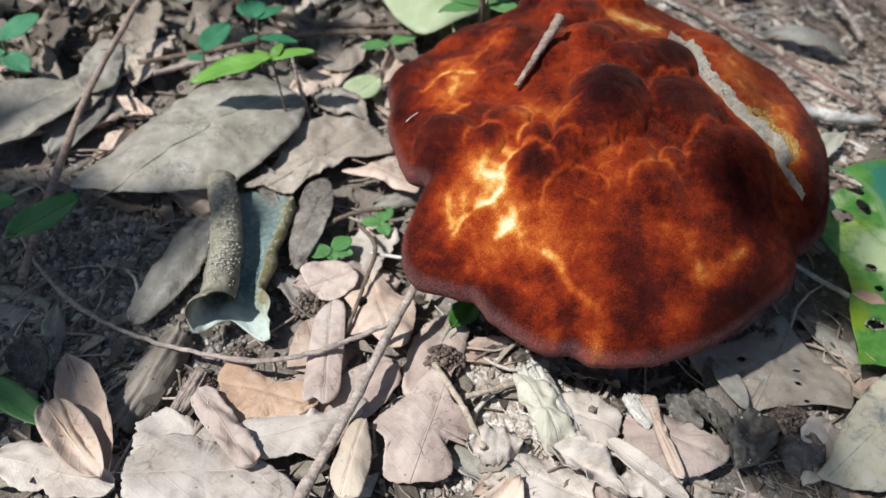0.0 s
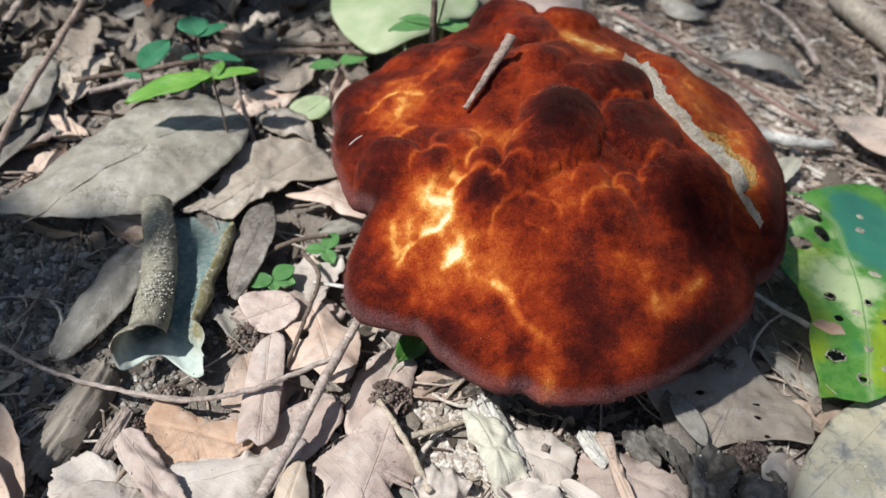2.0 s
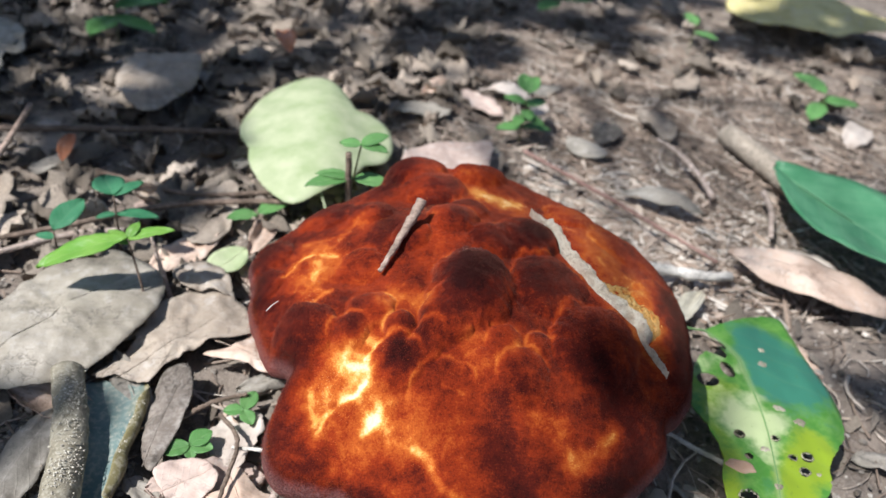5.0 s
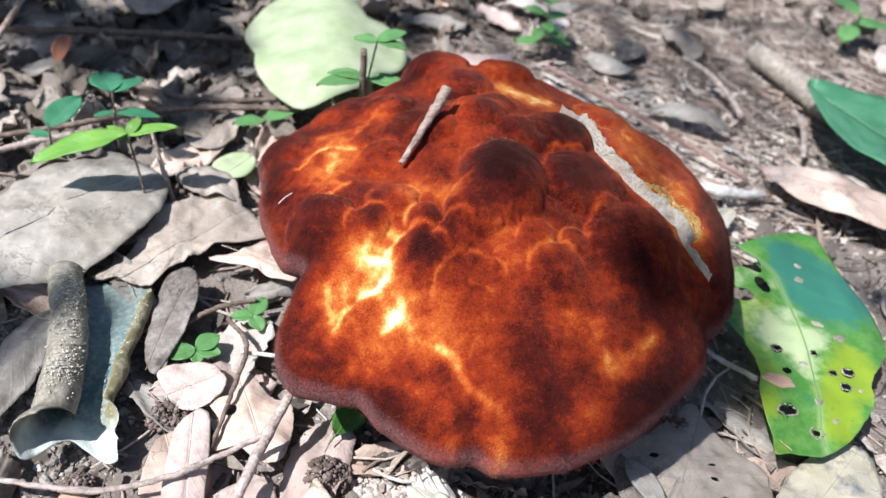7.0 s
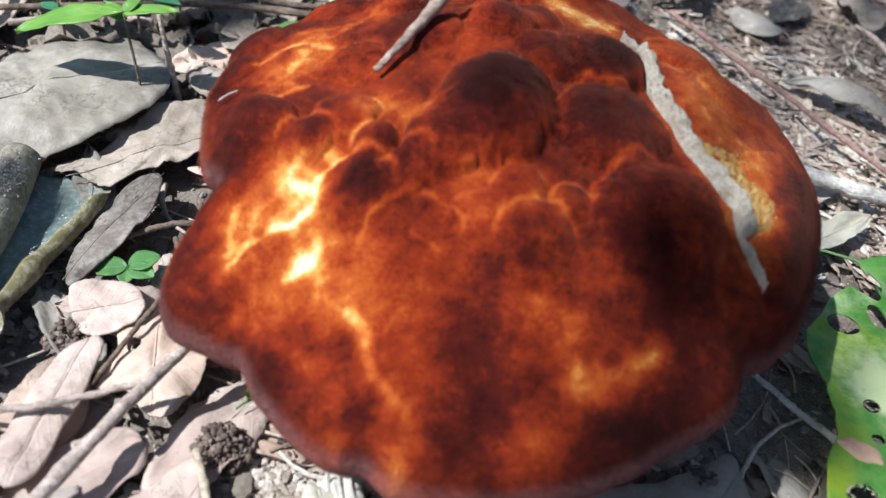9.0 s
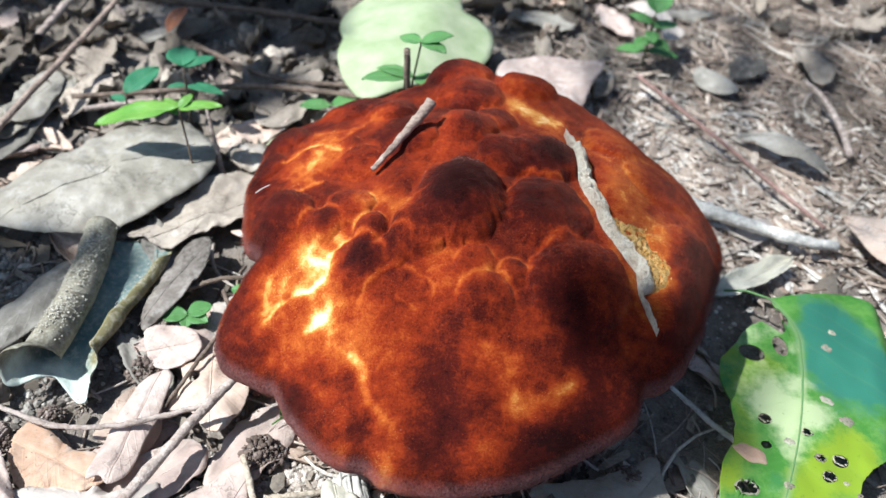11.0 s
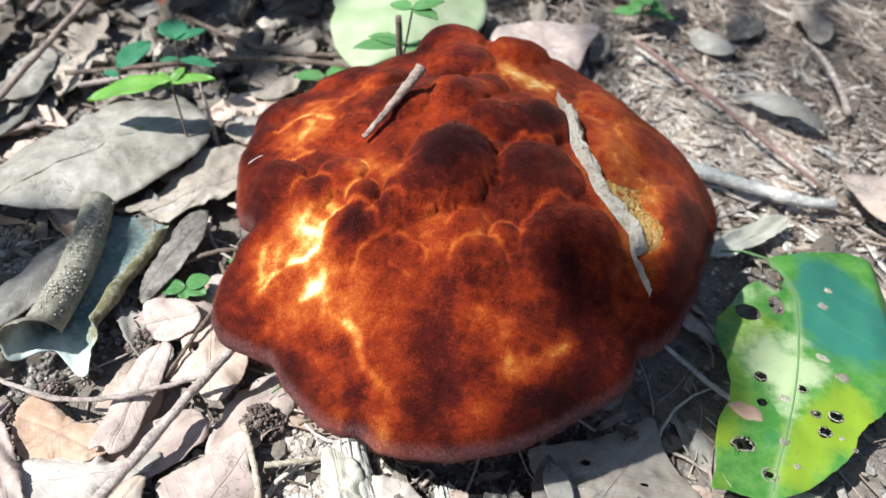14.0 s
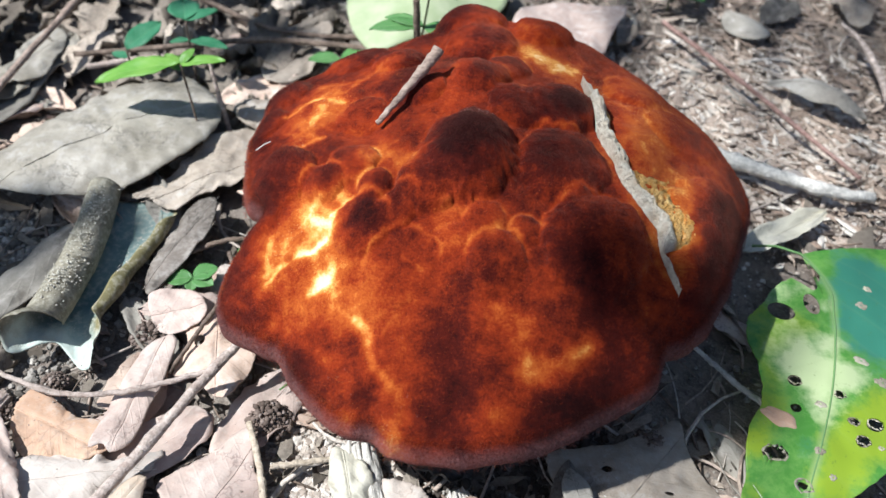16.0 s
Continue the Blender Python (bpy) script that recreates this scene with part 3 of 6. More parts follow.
BACK = ((0.0632, 0.3430, 0.0115, 0.0042, 0.40, 0.40), (0.0446, 0.3318, 0.0080, 0.0030, 0.40, 0.20), (0.0584, 0.3740, 0.0145, 0.0050, 0.45, 0.20),
        (0.0286, 0.3571, 0.0100, 0.0035, 0.30, 0.20), (0.0285, 0.2965, 0.0092, 0.0032, 0.30, 0.45), (0.0241, 0.3218, 0.0092, 0.0022, 0.30, 0.25),
        (0.0500, 0.3950, 0.0150, 0.0060, 0.55, 0.15), (0.0820, 0.3920, 0.0130, 0.0050, 0.35, 0.20), (0.0720, 0.3560, 0.0090, 0.0030, 0.35, 0.50),
        (0.0100, 0.3650, 0.0130, 0.0030, 0.40, 0.10), (-0.0150, 0.3420, 0.0120, 0.0030, 0.50, 0.10))
FRONT = ((0.0770, 0.2788, 0.0072, 0.0013, 0.05, 0.30), (0.0907, 0.2783, 0.0052, 0.0018, 0.10, 0.65), (0.0830, 0.2670, 0.0100, 0.0026, 0.35, 0.50),
         (0.0538, 0.2622, 0.0120, 0.0010, 0.15, 0.45), (0.0690, 0.2690, 0.0080, 0.0010, 0.10, 0.20), (0.0721, 0.2490, 0.0120, 0.0005, 0.18, 0.0),
         (0.0960, 0.2590, 0.0115, 0.0006, 0.10, 0.10), (-0.0169, 0.3226, 0.0110, 0.0026, 0.40, 0.10), (-0.0030, 0.2790, 0.0100, 0.0022, 0.25, 0.15))
SIDE = ((0.1560, 0.3050, 0.0210, 0.0030, 0.95, 0.20), (0.1400, 0.3450, 0.0140, 0.0022, 0.10, 0.45), (0.1530, 0.2820, 0.0150, 0.0026, 0.75, 0.10),
        (0.0020, 0.2480, 0.0130, 0.0016, 0.12, 0.10), (0.1220, 0.3640, 0.0130, 0.0024, 0.10, 0.45), (0.1180, 0.2610, 0.0150, 0.0010, 0.20, 0.10))
LUMPS = CROWN + BACK + FRONT + SIDE
# deeper maroon skin, at the right also painted shade: x, y, radius, strength
DEEP = ((0.1130, 0.2680, 0.0300, 0.05), (0.1000, 0.2200, 0.0220, 0.07), (0.0930, 0.2550, 0.0200, 0.05), (0.0830, 0.2660, 0.0110, 0.08), (0.0660, 0.2980, 0.0170, 0.15), (0.0920, 0.3050, 0.0180, 0.06), (0.0688, 0.2405, 0.0130, 0.13), (0.1300, 0.2480, 0.0160, 0.11),
        (0.0523, 0.2251, 0.0050, 0.12), (0.0235, 0.2314, 0.0090, 0.12), (0.0818, 0.2220, 0.0120, 0.08), (0.1150, 0.2260, 0.0140, 0.14), (0.0372, 0.2735, 0.0080, 0.10), (0.0080, 0.2470, 0.0080, 0.06), (0.0945, 0.3340, 0.0110, 0.12))
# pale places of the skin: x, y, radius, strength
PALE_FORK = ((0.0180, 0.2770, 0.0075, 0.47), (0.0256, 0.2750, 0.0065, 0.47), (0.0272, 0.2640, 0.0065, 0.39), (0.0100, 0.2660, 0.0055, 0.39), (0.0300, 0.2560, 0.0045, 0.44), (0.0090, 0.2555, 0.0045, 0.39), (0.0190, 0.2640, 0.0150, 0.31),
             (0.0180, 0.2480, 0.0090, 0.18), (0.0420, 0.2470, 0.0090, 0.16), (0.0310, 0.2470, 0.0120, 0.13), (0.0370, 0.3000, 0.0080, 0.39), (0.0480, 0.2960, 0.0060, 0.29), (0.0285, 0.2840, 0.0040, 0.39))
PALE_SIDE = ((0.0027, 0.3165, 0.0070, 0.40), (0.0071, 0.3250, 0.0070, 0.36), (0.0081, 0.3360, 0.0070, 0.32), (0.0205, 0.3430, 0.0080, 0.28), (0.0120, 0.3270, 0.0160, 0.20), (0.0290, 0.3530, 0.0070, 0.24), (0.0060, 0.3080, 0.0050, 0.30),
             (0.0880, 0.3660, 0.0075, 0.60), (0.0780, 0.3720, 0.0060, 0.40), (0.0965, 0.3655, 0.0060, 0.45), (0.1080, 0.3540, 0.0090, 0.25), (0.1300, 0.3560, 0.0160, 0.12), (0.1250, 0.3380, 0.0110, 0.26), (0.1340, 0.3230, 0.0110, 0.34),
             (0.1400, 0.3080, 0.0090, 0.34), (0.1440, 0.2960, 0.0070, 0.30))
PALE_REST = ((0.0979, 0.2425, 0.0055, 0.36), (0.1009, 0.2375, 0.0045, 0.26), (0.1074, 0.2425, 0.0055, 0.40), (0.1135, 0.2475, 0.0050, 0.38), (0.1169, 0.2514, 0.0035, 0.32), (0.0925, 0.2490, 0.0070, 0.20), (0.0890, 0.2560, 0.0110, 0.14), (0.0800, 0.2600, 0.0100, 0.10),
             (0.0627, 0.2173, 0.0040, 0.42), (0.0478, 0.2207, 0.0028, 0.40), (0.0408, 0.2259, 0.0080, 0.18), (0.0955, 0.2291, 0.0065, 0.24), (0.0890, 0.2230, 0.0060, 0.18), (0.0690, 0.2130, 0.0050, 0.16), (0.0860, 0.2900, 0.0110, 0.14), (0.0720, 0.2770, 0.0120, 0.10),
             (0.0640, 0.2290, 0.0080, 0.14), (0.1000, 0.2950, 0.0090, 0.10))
# bright furrows in the skin: bent lines of x, y, each with a half width and a strength
FURROWS_LEFT = (((0.0093, 0.2557, 0.0126, 0.2604, 0.0178, 0.2639, 0.0234, 0.2659, 0.0257, 0.2690), 0.0010, 0.60), ((0.0262, 0.2532, 0.0294, 0.2559, 0.0312, 0.2600), 0.0015, 0.42),
                ((0.0067, 0.2695, 0.0075, 0.2629, 0.0095, 0.2543), 0.0014, 0.35), ((-0.0064, 0.3231, 0.0018, 0.3330, 0.0149, 0.3292), 0.0012, 0.40), ((0.0052, 0.3038, 0.0128, 0.3105), 0.0012, 0.45),
                ((0.0011, 0.3431, 0.0161, 0.3409, 0.0226, 0.3514, 0.0289, 0.3539), 0.0016, 0.24))
FURROWS_FRONT = (((0.0438, 0.2463, 0.0484, 0.2401, 0.0499, 0.2355, 0.0531, 0.2327), 0.0016, 0.46), ((0.0531, 0.2327, 0.0586, 0.2296, 0.0635, 0.2251, 0.0670, 0.2215), 0.0020, 0.30), ((0.0535, 0.2645, 0.0567, 0.2631, 0.0611, 0.2607), 0.0008, 0.22),
                 ((0.1041, 0.3591, 0.1139, 0.3514, 0.1235, 0.3460, 0.1306, 0.3361), 0.0014, 0.14))
TEAR = ((0.1005, 0.3580), (0.1045, 0.3420), (0.1093, 0.3250), (0.1150, 0.3160), (0.1190, 0.3060), (0.1250, 0.2990), (0.1320, 0.2930), (0.1345, 0.2850), (0.1380, 0.2790), (0.1422, 0.2730), (0.1460, 0.2630))


def smooth(a, b, x):
    t = min(max((x - a) / (b - a), 0.0), 1.0)
    return t * t * (3 - 2 * t)


def tear_distance(x, y):
    """Distance from the tear, positive on the outer side, and how far along it lies."""
    best, side, along = 9.0, 1.0, 0.0
    for i in range(len(TEAR) - 1):
        (ax, ay), (bx, by) = TEAR[i], TEAR[i + 1]
        dx, dy = bx - ax, by - ay
        t = min(max(((x - ax) * dx + (y - ay) * dy) / (dx * dx + dy * dy), 0.0), 1.0)
        d = math.hypot(x - ax - dx * t, y - ay - dy * t)
        if d < best:
            best, along = d, (i + t) / (len(TEAR) - 1)
            side = 1.0 if dx * (y - ay) - dy * (x - ax) > 0 else -1.0
    return best * side, along


def cap_surface(x, y):
    """Height of the skin and its tone, without the rounding of the margin."""
    X, Y = (x - CX) / 0.1, (y - CY) / 0.1
    z = 0.0921 + 0.0045 * X + 0.0207 * Y - 0.0299 * X * X - 0.0018 * X * Y - 0.0357 * Y * Y
    pale, top, dark, ring, line = 0.0, 0.0, 0.0, 0.0, 0.0
    for lx, ly, r, h, k, rim_light in LUMPS:
        d = math.hypot(x - lx, y - ly) / r
        d *= 1 + 0.12 * noise.noise((x * 130, y * 130, lx * 90)) + 0.08 * noise.noise((x * 420, y * 420, ly * 70))
        if d < 1.5:
            hh = 1.15 * h * max(0.0, 1 - d * d) ** (0.70 if h > 0.008 else 0.55) if d < 1 else 0.0
            top += hh ** 3
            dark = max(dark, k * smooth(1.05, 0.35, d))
            # back light on each lump's upper rim, put into the tone
            ring = max(ring, rim_light * math.exp(-((d - 1.02) / (0.0007 / r + 0.03)) ** 2) * smooth(-0.35, 0.65, (y - ly + 0.25 * (lx - x)) / r))
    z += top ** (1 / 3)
    # the back right is coloured lighter, standing in for sunlight on it
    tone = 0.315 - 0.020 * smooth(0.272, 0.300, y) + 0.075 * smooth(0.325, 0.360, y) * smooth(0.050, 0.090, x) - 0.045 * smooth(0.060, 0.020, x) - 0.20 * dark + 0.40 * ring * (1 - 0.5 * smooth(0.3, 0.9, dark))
    for px, py, r, k in DEEP:
        d2 = ((x - px) ** 2 + (y - py) ** 2) / (r * r)
        if d2 < 6:
            tone -= k * math.exp(-d2 * (1 + 0.6 * noise.noise((x * 90, y * 90, 5.0))))
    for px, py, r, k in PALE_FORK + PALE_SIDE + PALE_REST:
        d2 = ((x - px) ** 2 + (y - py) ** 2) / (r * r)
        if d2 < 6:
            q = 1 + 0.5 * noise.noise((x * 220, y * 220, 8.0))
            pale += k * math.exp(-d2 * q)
    wx, wy = x + 0.0010 * noise.noise((x * 170, y * 170, 2.0)), y + 0.0010 * noise.noise((x * 170, y * 170, 9.0))
    for pts, w, k in FURROWS_LEFT + FURROWS_FRONT:
        for i in range(0, len(pts) - 3, 2):
            ax, ay, bx, by = pts[i:i + 4]
            dx, dy = bx - ax, by - ay
            t = min(max(((wx - ax) * dx + (wy - ay) * dy) / (dx * dx + dy * dy), 0.0), 1.0)
            d2 = ((wx - ax - dx * t) ** 2 + (wy - ay - dy * t) ** 2) / (w * w)
            if d2 < 6:
                line = max(line, k * math.exp(-d2) * (0.85 + 0.5 * noise.noise((x * 150, y * 150, 4.0))))
    pale += line
    z -= 0.0012 * line
    d, along = tear_distance(x, y)
    open_ = smooth(0.0, 0.25, along) * smooth(1.0, 0.8, along)
    if d > -0.004:
        z -= 0.0012 * open_ * smooth(-0.0012, 0.0012, d) * smooth(0.012, 0.002, d)
        pale += 0.22 * open_ * math.exp(-(d / 0.005) ** 2)
        pale += 0.34 * open_ * smooth(0.35, 0.5, along) * math.exp(-((d - 0.008) / 0.006) ** 2)
    z += 0.0036 * smooth(0.106, 0.128, x) * smooth(0.172, 0.148, x) * smooth(0.245, 0.275, y)
    z += 0.0010 * noise.noise((x * 60, y * 60, 1.5)) + 0.0004 * noise.noise((x * 210, y * 210, 6.5))
    z -= 0.0036 * math.exp(-((x - 0.035) / 0.045) ** 2 - ((y - 0.256) / 0.020) ** 2) + 0.0040 * math.exp(-((x - 0.026) / 0.016) ** 2 - ((y - 0.316) / 0.014) ** 2)
    z += 0.0045 * math.exp(-((x - 0.056) / 0.018) ** 2 - ((y - 0.338) / 0.014) ** 2)
    z += 0.010 * smooth(0.355, 0.405, y) * smooth(0.14, 0.09, x) * smooth(0.015, 0.045, x)
    return z, tone, pale


def build_mushroom():
    root = thing("bracket_mushroom", "large velvety red-brown mushroom with yellow-orange furrows growing from litter", "mushroom", Matrix.Identity(4))
    na, nr = 520, 150
    verts, tone, pale, margin, faces = [], [], [], [], []
    for i in range(na):
        a = 2 * math.pi * i / na
        R = cap_radius(a)
        for j in range(1, nr + 1):
            u = (j / nr) ** 0.8
            x, y = CX + R * u * math.cos(a), CY + R * u * math.sin(a)
            z, t, q = cap_surface(x, y)
            pale.append(q)
            e = max(0.0, (u - 0.86) / 0.14)
            z -= 0.0078 * (1 - math.sqrt(max(0.0, 1 - e * e)))
            verts.append((x, y, z))
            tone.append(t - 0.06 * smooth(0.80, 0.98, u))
            margin.append(0.9 * smooth(0.970, 0.998, u))
    z, t, q = cap_surface(CX, CY)
    pale.append(q)
    verts.append((CX, CY, z))
    tone.append(t)
    margin.append(0.0)
    hub = len(verts) - 1
    for i in range(na):
        k = (i + 1) % na
        for j in range(nr - 1):
            faces.append((i * nr + j, i * nr + j + 1, k * nr + j + 1, k * nr + j))
        faces.append((hub, i * nr, k * nr))
    # the rolled margin underneath
    rings = ((0.997, 0.0020), (0.985, 0.0042), (0.94, 0.0062))
    first = len(verts)
    for i in range(na):
        a = 2 * math.pi * i / na
        R = cap_radius(a)
        ez = verts[i * nr + nr - 1][2]
        for u, d in rings:
            verts.append((CX + R * u * math.cos(a), CY + R * u * math.sin(a), ez - d))
            tone.append(0.16)
            pale.append(0.0)
            margin.append(0.75)
    m = len(rings)
    for i in range(na):
        k = (i + 1) % na
        faces.append((i * nr + nr - 1, first + i * m, first + k * m, k * nr + nr - 1))
        for j in range(m - 1):
            faces.append((first + i * m + j, first + i * m + j + 1, first + k * m + j + 1, first + k * m + j))
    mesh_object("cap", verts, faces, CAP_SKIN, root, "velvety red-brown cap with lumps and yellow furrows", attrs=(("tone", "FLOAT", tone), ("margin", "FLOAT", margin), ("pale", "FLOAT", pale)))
    # short velvet hairs, thicker on the margin
    rnd = random.Random(5)
    skin = bpy.data.objects["cap"].data
    hv, hf, ht, hp, hm = [], [], [], [], []
    for k in range(90000):
        j = nr - 1 - int(nr * rnd.random() ** 1.7) if k % 3 else nr - 1 - int(8 * rnd.random())
        i = rnd.randrange(na)
        q = i * nr + j
        nrm = skin.vertices[q].normal
        p = Vector(verts[q]) + Vector((rnd.uniform(-1, 1), rnd.uniform(-1, 1), 0)) * 0.0008
        p.z += -(nrm.x * (p.x - verts[q][0]) + nrm.y * (p.y - verts[q][1])) / max(nrm.z, 0.35)
        way = (nrm + Vector((rnd.gauss(0, 0.35), rnd.gauss(0, 0.35), rnd.gauss(0, 0.35)))).normalized()
        side = way.orthogonal().normalized() * 0.000055
        other = way.cross(side)
        ln = rnd.uniform(0.00030, 0.00075) * (1.35 if j > nr - 8 else 1.0)
        b = len(hv)
        base = p - way * 0.0001
        hv += [base + side, base - 0.5 * side + 0.87 * other, base - 0.5 * side - 0.87 * other, p + way * ln]
        hf += [(b, b + 1, b + 3), (b + 1, b + 2, b + 3), (b + 2, b, b + 3)]
        ht += [tone[q] + rnd.gauss(0.07, 0.09)] * 4
        hp += [pale[q]] * 4
        hm += [margin[q] * 0.8] * 4
    hair = mesh_object("velvet_hairs", hv, hf, CAP_SKIN, root, "short velvety hairs of the cap", attrs=(("tone", "FLOAT", ht), ("margin", "FLOAT", hm), ("pale", "FLOAT", hp)))
    hair["kind"] = "stuff"
    # pore layer and stem below
    pv, pf = [], []
    prof = ((0.945, 0.0060), (0.80, 0.0110), (0.60, 0.0170), (0.42, 0.0240))
    n2 = 100
    for i in range(n2):
        a = 2 * math.pi * i / n2
        R = cap_radius(a)
        ez = verts[(i * na // n2) * nr + nr - 1][2]
        for u, d in prof:
            pv.append((CX + R * u * math.cos(a), CY + R * u * math.sin(a), max(ez - d, 0.016)))
    for i in range(n2):
        k = (i + 1) % n2
        for j in range(len(prof) - 1):
            q = len(prof)
            pf.append((i * q + j, i * q + j + 1, k * q + j + 1, k * q + j))
    mesh_object("pore_layer", pv, pf, PORES, root, "dull brown pore layer underneath")
    line = [Vector((CX + 0.004, CY + 0.02, z)) for z in (-0.012, -0.002, 0.010, 0.022, 0.040, 0.060)]
    sv, sf = tube(line, 0.038, 0.046, 40, 0.03, 3)
    mesh_object("stem", sv, sf, PORES, root, "short thick brown stem")
    # spongy flesh in the tear
    fv, ff, white, hole = [], [], [], []
    line = spline([(x, y, 0) for x, y in TEAR[:-1]], 16)
    ns, nw = len(line), 34
    for i, p in enumerate(line):
        s = i / (ns - 1)
        d = (line[min(i + 1, ns - 1)] - line[max(i - 1, 0)]).normalized()
        nrm = Vector((-d.y, d.x, 0))
        wide = 0.0062 + 0.0090 * smooth(0.34, 0.46, s)
        w = wide * smooth(0.0, 0.10, s) * smooth(0.80, 0.66, s) * (1 + 0.35 * noise.noise((s * 9, 1, 2)) + 0.25 * noise.noise((s * 31, 4, 2))) + 0.0007 * smooth(1.0, 0.85, s) + 0.0002
        inner, outer = p - nrm * 0.0020, p + nrm * (w + 0.0006)
        z_in, z_out = cap_surface(inner.x, inner.y)[0], cap_surface(outer.x, outer.y)[0]
        for j in range(nw):
            u = j / (nw - 1)
            q = p + nrm * (w * u - 0.0006)
            z = max(z_in + (z_out - z_in) * u, cap_surface(q.x, q.y)[0])
            strip = smooth(0.0062, 0.0036, w * u + 0.0014 * noise.noise((q.x * 300, q.y * 300, 3)))
            pit = smooth(0.12, 0.42, noise.noise((q.x * 520, q.y * 520, 7))) * (1 - strip)
            white.append(strip)
            hole.append(pit)
            fv.append((q.x, q.y, z + (0.0030 * strip + 0.0006) * smooth(0.0, 0.3, u) * smooth(1.0, 0.75, u) - 0.0007 * (1 - smooth(0.0, 0.2, u) * smooth(1.0, 0.8, u)) - 0.0012 * pit
                       + 0.0014 * noise.noise((q.x * 420, q.y * 420, 0)) * (0.3 + 0.7 * strip) + 0.0012 * noise.noise((q.x * 1100, q.y * 1100, 0)) * smooth(0.0, 0.2, u) * smooth(1.0, 0.9, u)))
    for i in range(ns - 1):
        for j in range(nw - 1):
            a = i * nw + j
            ff.append((a, a + 1, a + nw + 1, a + nw))
    mesh_object("torn_flesh", fv, ff, FLESH, root, "cream-coloured spongy flesh bared in a tear", attrs=(("white", "FLOAT", white), ("hole", "FLOAT", hole)))


build_mushroom()


def build_flecks():
    rnd = random.Random(15)
    v, f = [], []
    for cx, cy, r, n in ((0.0670, 0.3130, 0.0042, 34), (0.0820, 0.3350, 0.0045, 14), (0.0985, 0.3400, 0.0040, 14), (0.0640, 0.3470, 0.0050, 8), (0.0520, 0.2280, 0.0200, 12)):
        for _ in range(n):
            a, d = rnd.uniform(0, 6.283), r * math.sqrt(rnd.random())
            x, y = cx + 1.4 * d * math.cos(a), cy + 0.7 * d * math.sin(a)
            k = len(v)
            v += lump_verts(rnd, x, y, cap_surface(x, y)[0] + 0.0002, rnd.uniform(0.00008, 0.00017))
            f += [tuple(q + k for q in t) for t in ICO]
    ob = mesh_object("pale_flecks", v, f, FLECK, bpy.data.objects["bracket_mushroom"], "tiny moist pale flecks on the cap", smooth=True)
    ob["kind"] = "stuff"


def on_cap(x, y, lift=0.0):
    return (x, y, cap_surface(x, y)[0] + lift)


def lump_verts(rnd, cx, cy, cz, r, squash=0.75):
    """A rough stone-like lump on twenty faces."""
    g = (1 + 5 ** 0.5) / 2
    base = [(-1, g, 0), (1, g, 0), (-1, -g, 0), (1, -g, 0), (0, -1, g), (0, 1, g), (0, -1, -g), (0, 1, -g), (g, 0, -1), (g, 0, 1), (-g, 0, -1), (-g, 0, 1)]
    a = rnd.uniform(0, 6.28)
    ca, sa = math.cos(a), math.sin(a)
    out = []
    sx, sy = rnd.uniform(0.7, 1.3), rnd.uniform(0.7, 1.2)
    for x, y, z in base:
        k = r / 1.9 * rnd.uniform(0.72, 1.25)
        x, y, z = x * k * sx, y * k * sy, z * k * squash
        out.append((cx + x * ca - y * sa, cy + x * sa + y * ca, cz + z))
    return out


ICO = ((0, 11, 5), (0, 5, 1), (0, 1, 7), (0, 7, 10), (0, 10, 11), (1, 5, 9), (5, 11, 4), (11, 10, 2), (10, 7, 6), (7, 1, 8),
       (3, 9, 4), (3, 4, 2), (3, 2, 6), (3, 6, 8), (3, 8, 9), (4, 9, 5), (2, 4, 11), (6, 2, 10), (8, 6, 7), (9, 8, 1))


build_flecks()


# ---- the large leaves ----
def polar_blade(parent, mat, radius, height, along, holes=(), na=90, nr=14, thick=0.0005, tints={}):
    """A blade of any outline: radius by angle, height and leaf coordinates by place; holes are (x, y, half widths, turn)."""
    verts, coords, faces = [], [], []
    for side in (0, 1):
        for i in range(na):
            a = 2 * math.pi * i / na
            r = radius(a)
            for j in range(1, nr + 1):
                u = j / nr
                x, y = r * u * math.cos(a), r * u * math.sin(a)
                for hx, hy, ha, hb, turn in holes:
                    c, s = math.cos(radians(turn)), math.sin(radians(turn))
                    dx, dy = ((x - hx) * c + (y - hy) * s) / ha, (-(x - hx) * s + (y - hy) * c) / hb
                    d = math.hypot(dx, dy)
                    if 0.5 < d < 1.0:
                        dx, dy = dx / d * ha, dy / d * hb
                        x, y = hx + dx * c - dy * s, hy + dx * s + dy * c
                verts.append((x, y, height(x, y) - thick * side))
                coords.append((*along(x, y), 0))
    n = na * nr

    def gone(f):
        mx, my = sum(verts[k][0] for k in f) / len(f), sum(verts[k][1] for k in f) / len(f)
        for hx, hy, ha, hb, turn in holes:
            c, s = math.cos(radians(turn)), math.sin(radians(turn))
            if math.hypot(((mx - hx) * c + (my - hy) * s) / ha, (-(mx - hx) * s + (my - hy) * c) / hb) < 0.95:
                return True
        return False

    top = []
    for i in range(na):
        k = (i + 1) % na
        for j in range(nr - 1):
            f = (i * nr + j, i * nr + j + 1, k * nr + j + 1, k * nr + j)
            if not gone(f):
                top.append(f)
    top.append(tuple(i * nr for i in range(na)))
    used = {(a, b) for f in top for a, b in zip(f, f[1:] + f[:1])}
    faces = top + [tuple(k + n for k in f[::-1]) for f in top] + [(b, a, a + n, b + n) for a, b in used if (b, a) not in used]
    attrs = [("blade", "FLOAT_VECTOR", coords)] + [(key, "FLOAT", [tint(x, y) for x, y, _ in verts]) for key, tint in tints.items()]
    return mesh_object("leaf_blade", verts, faces, mat, parent, attrs=attrs)


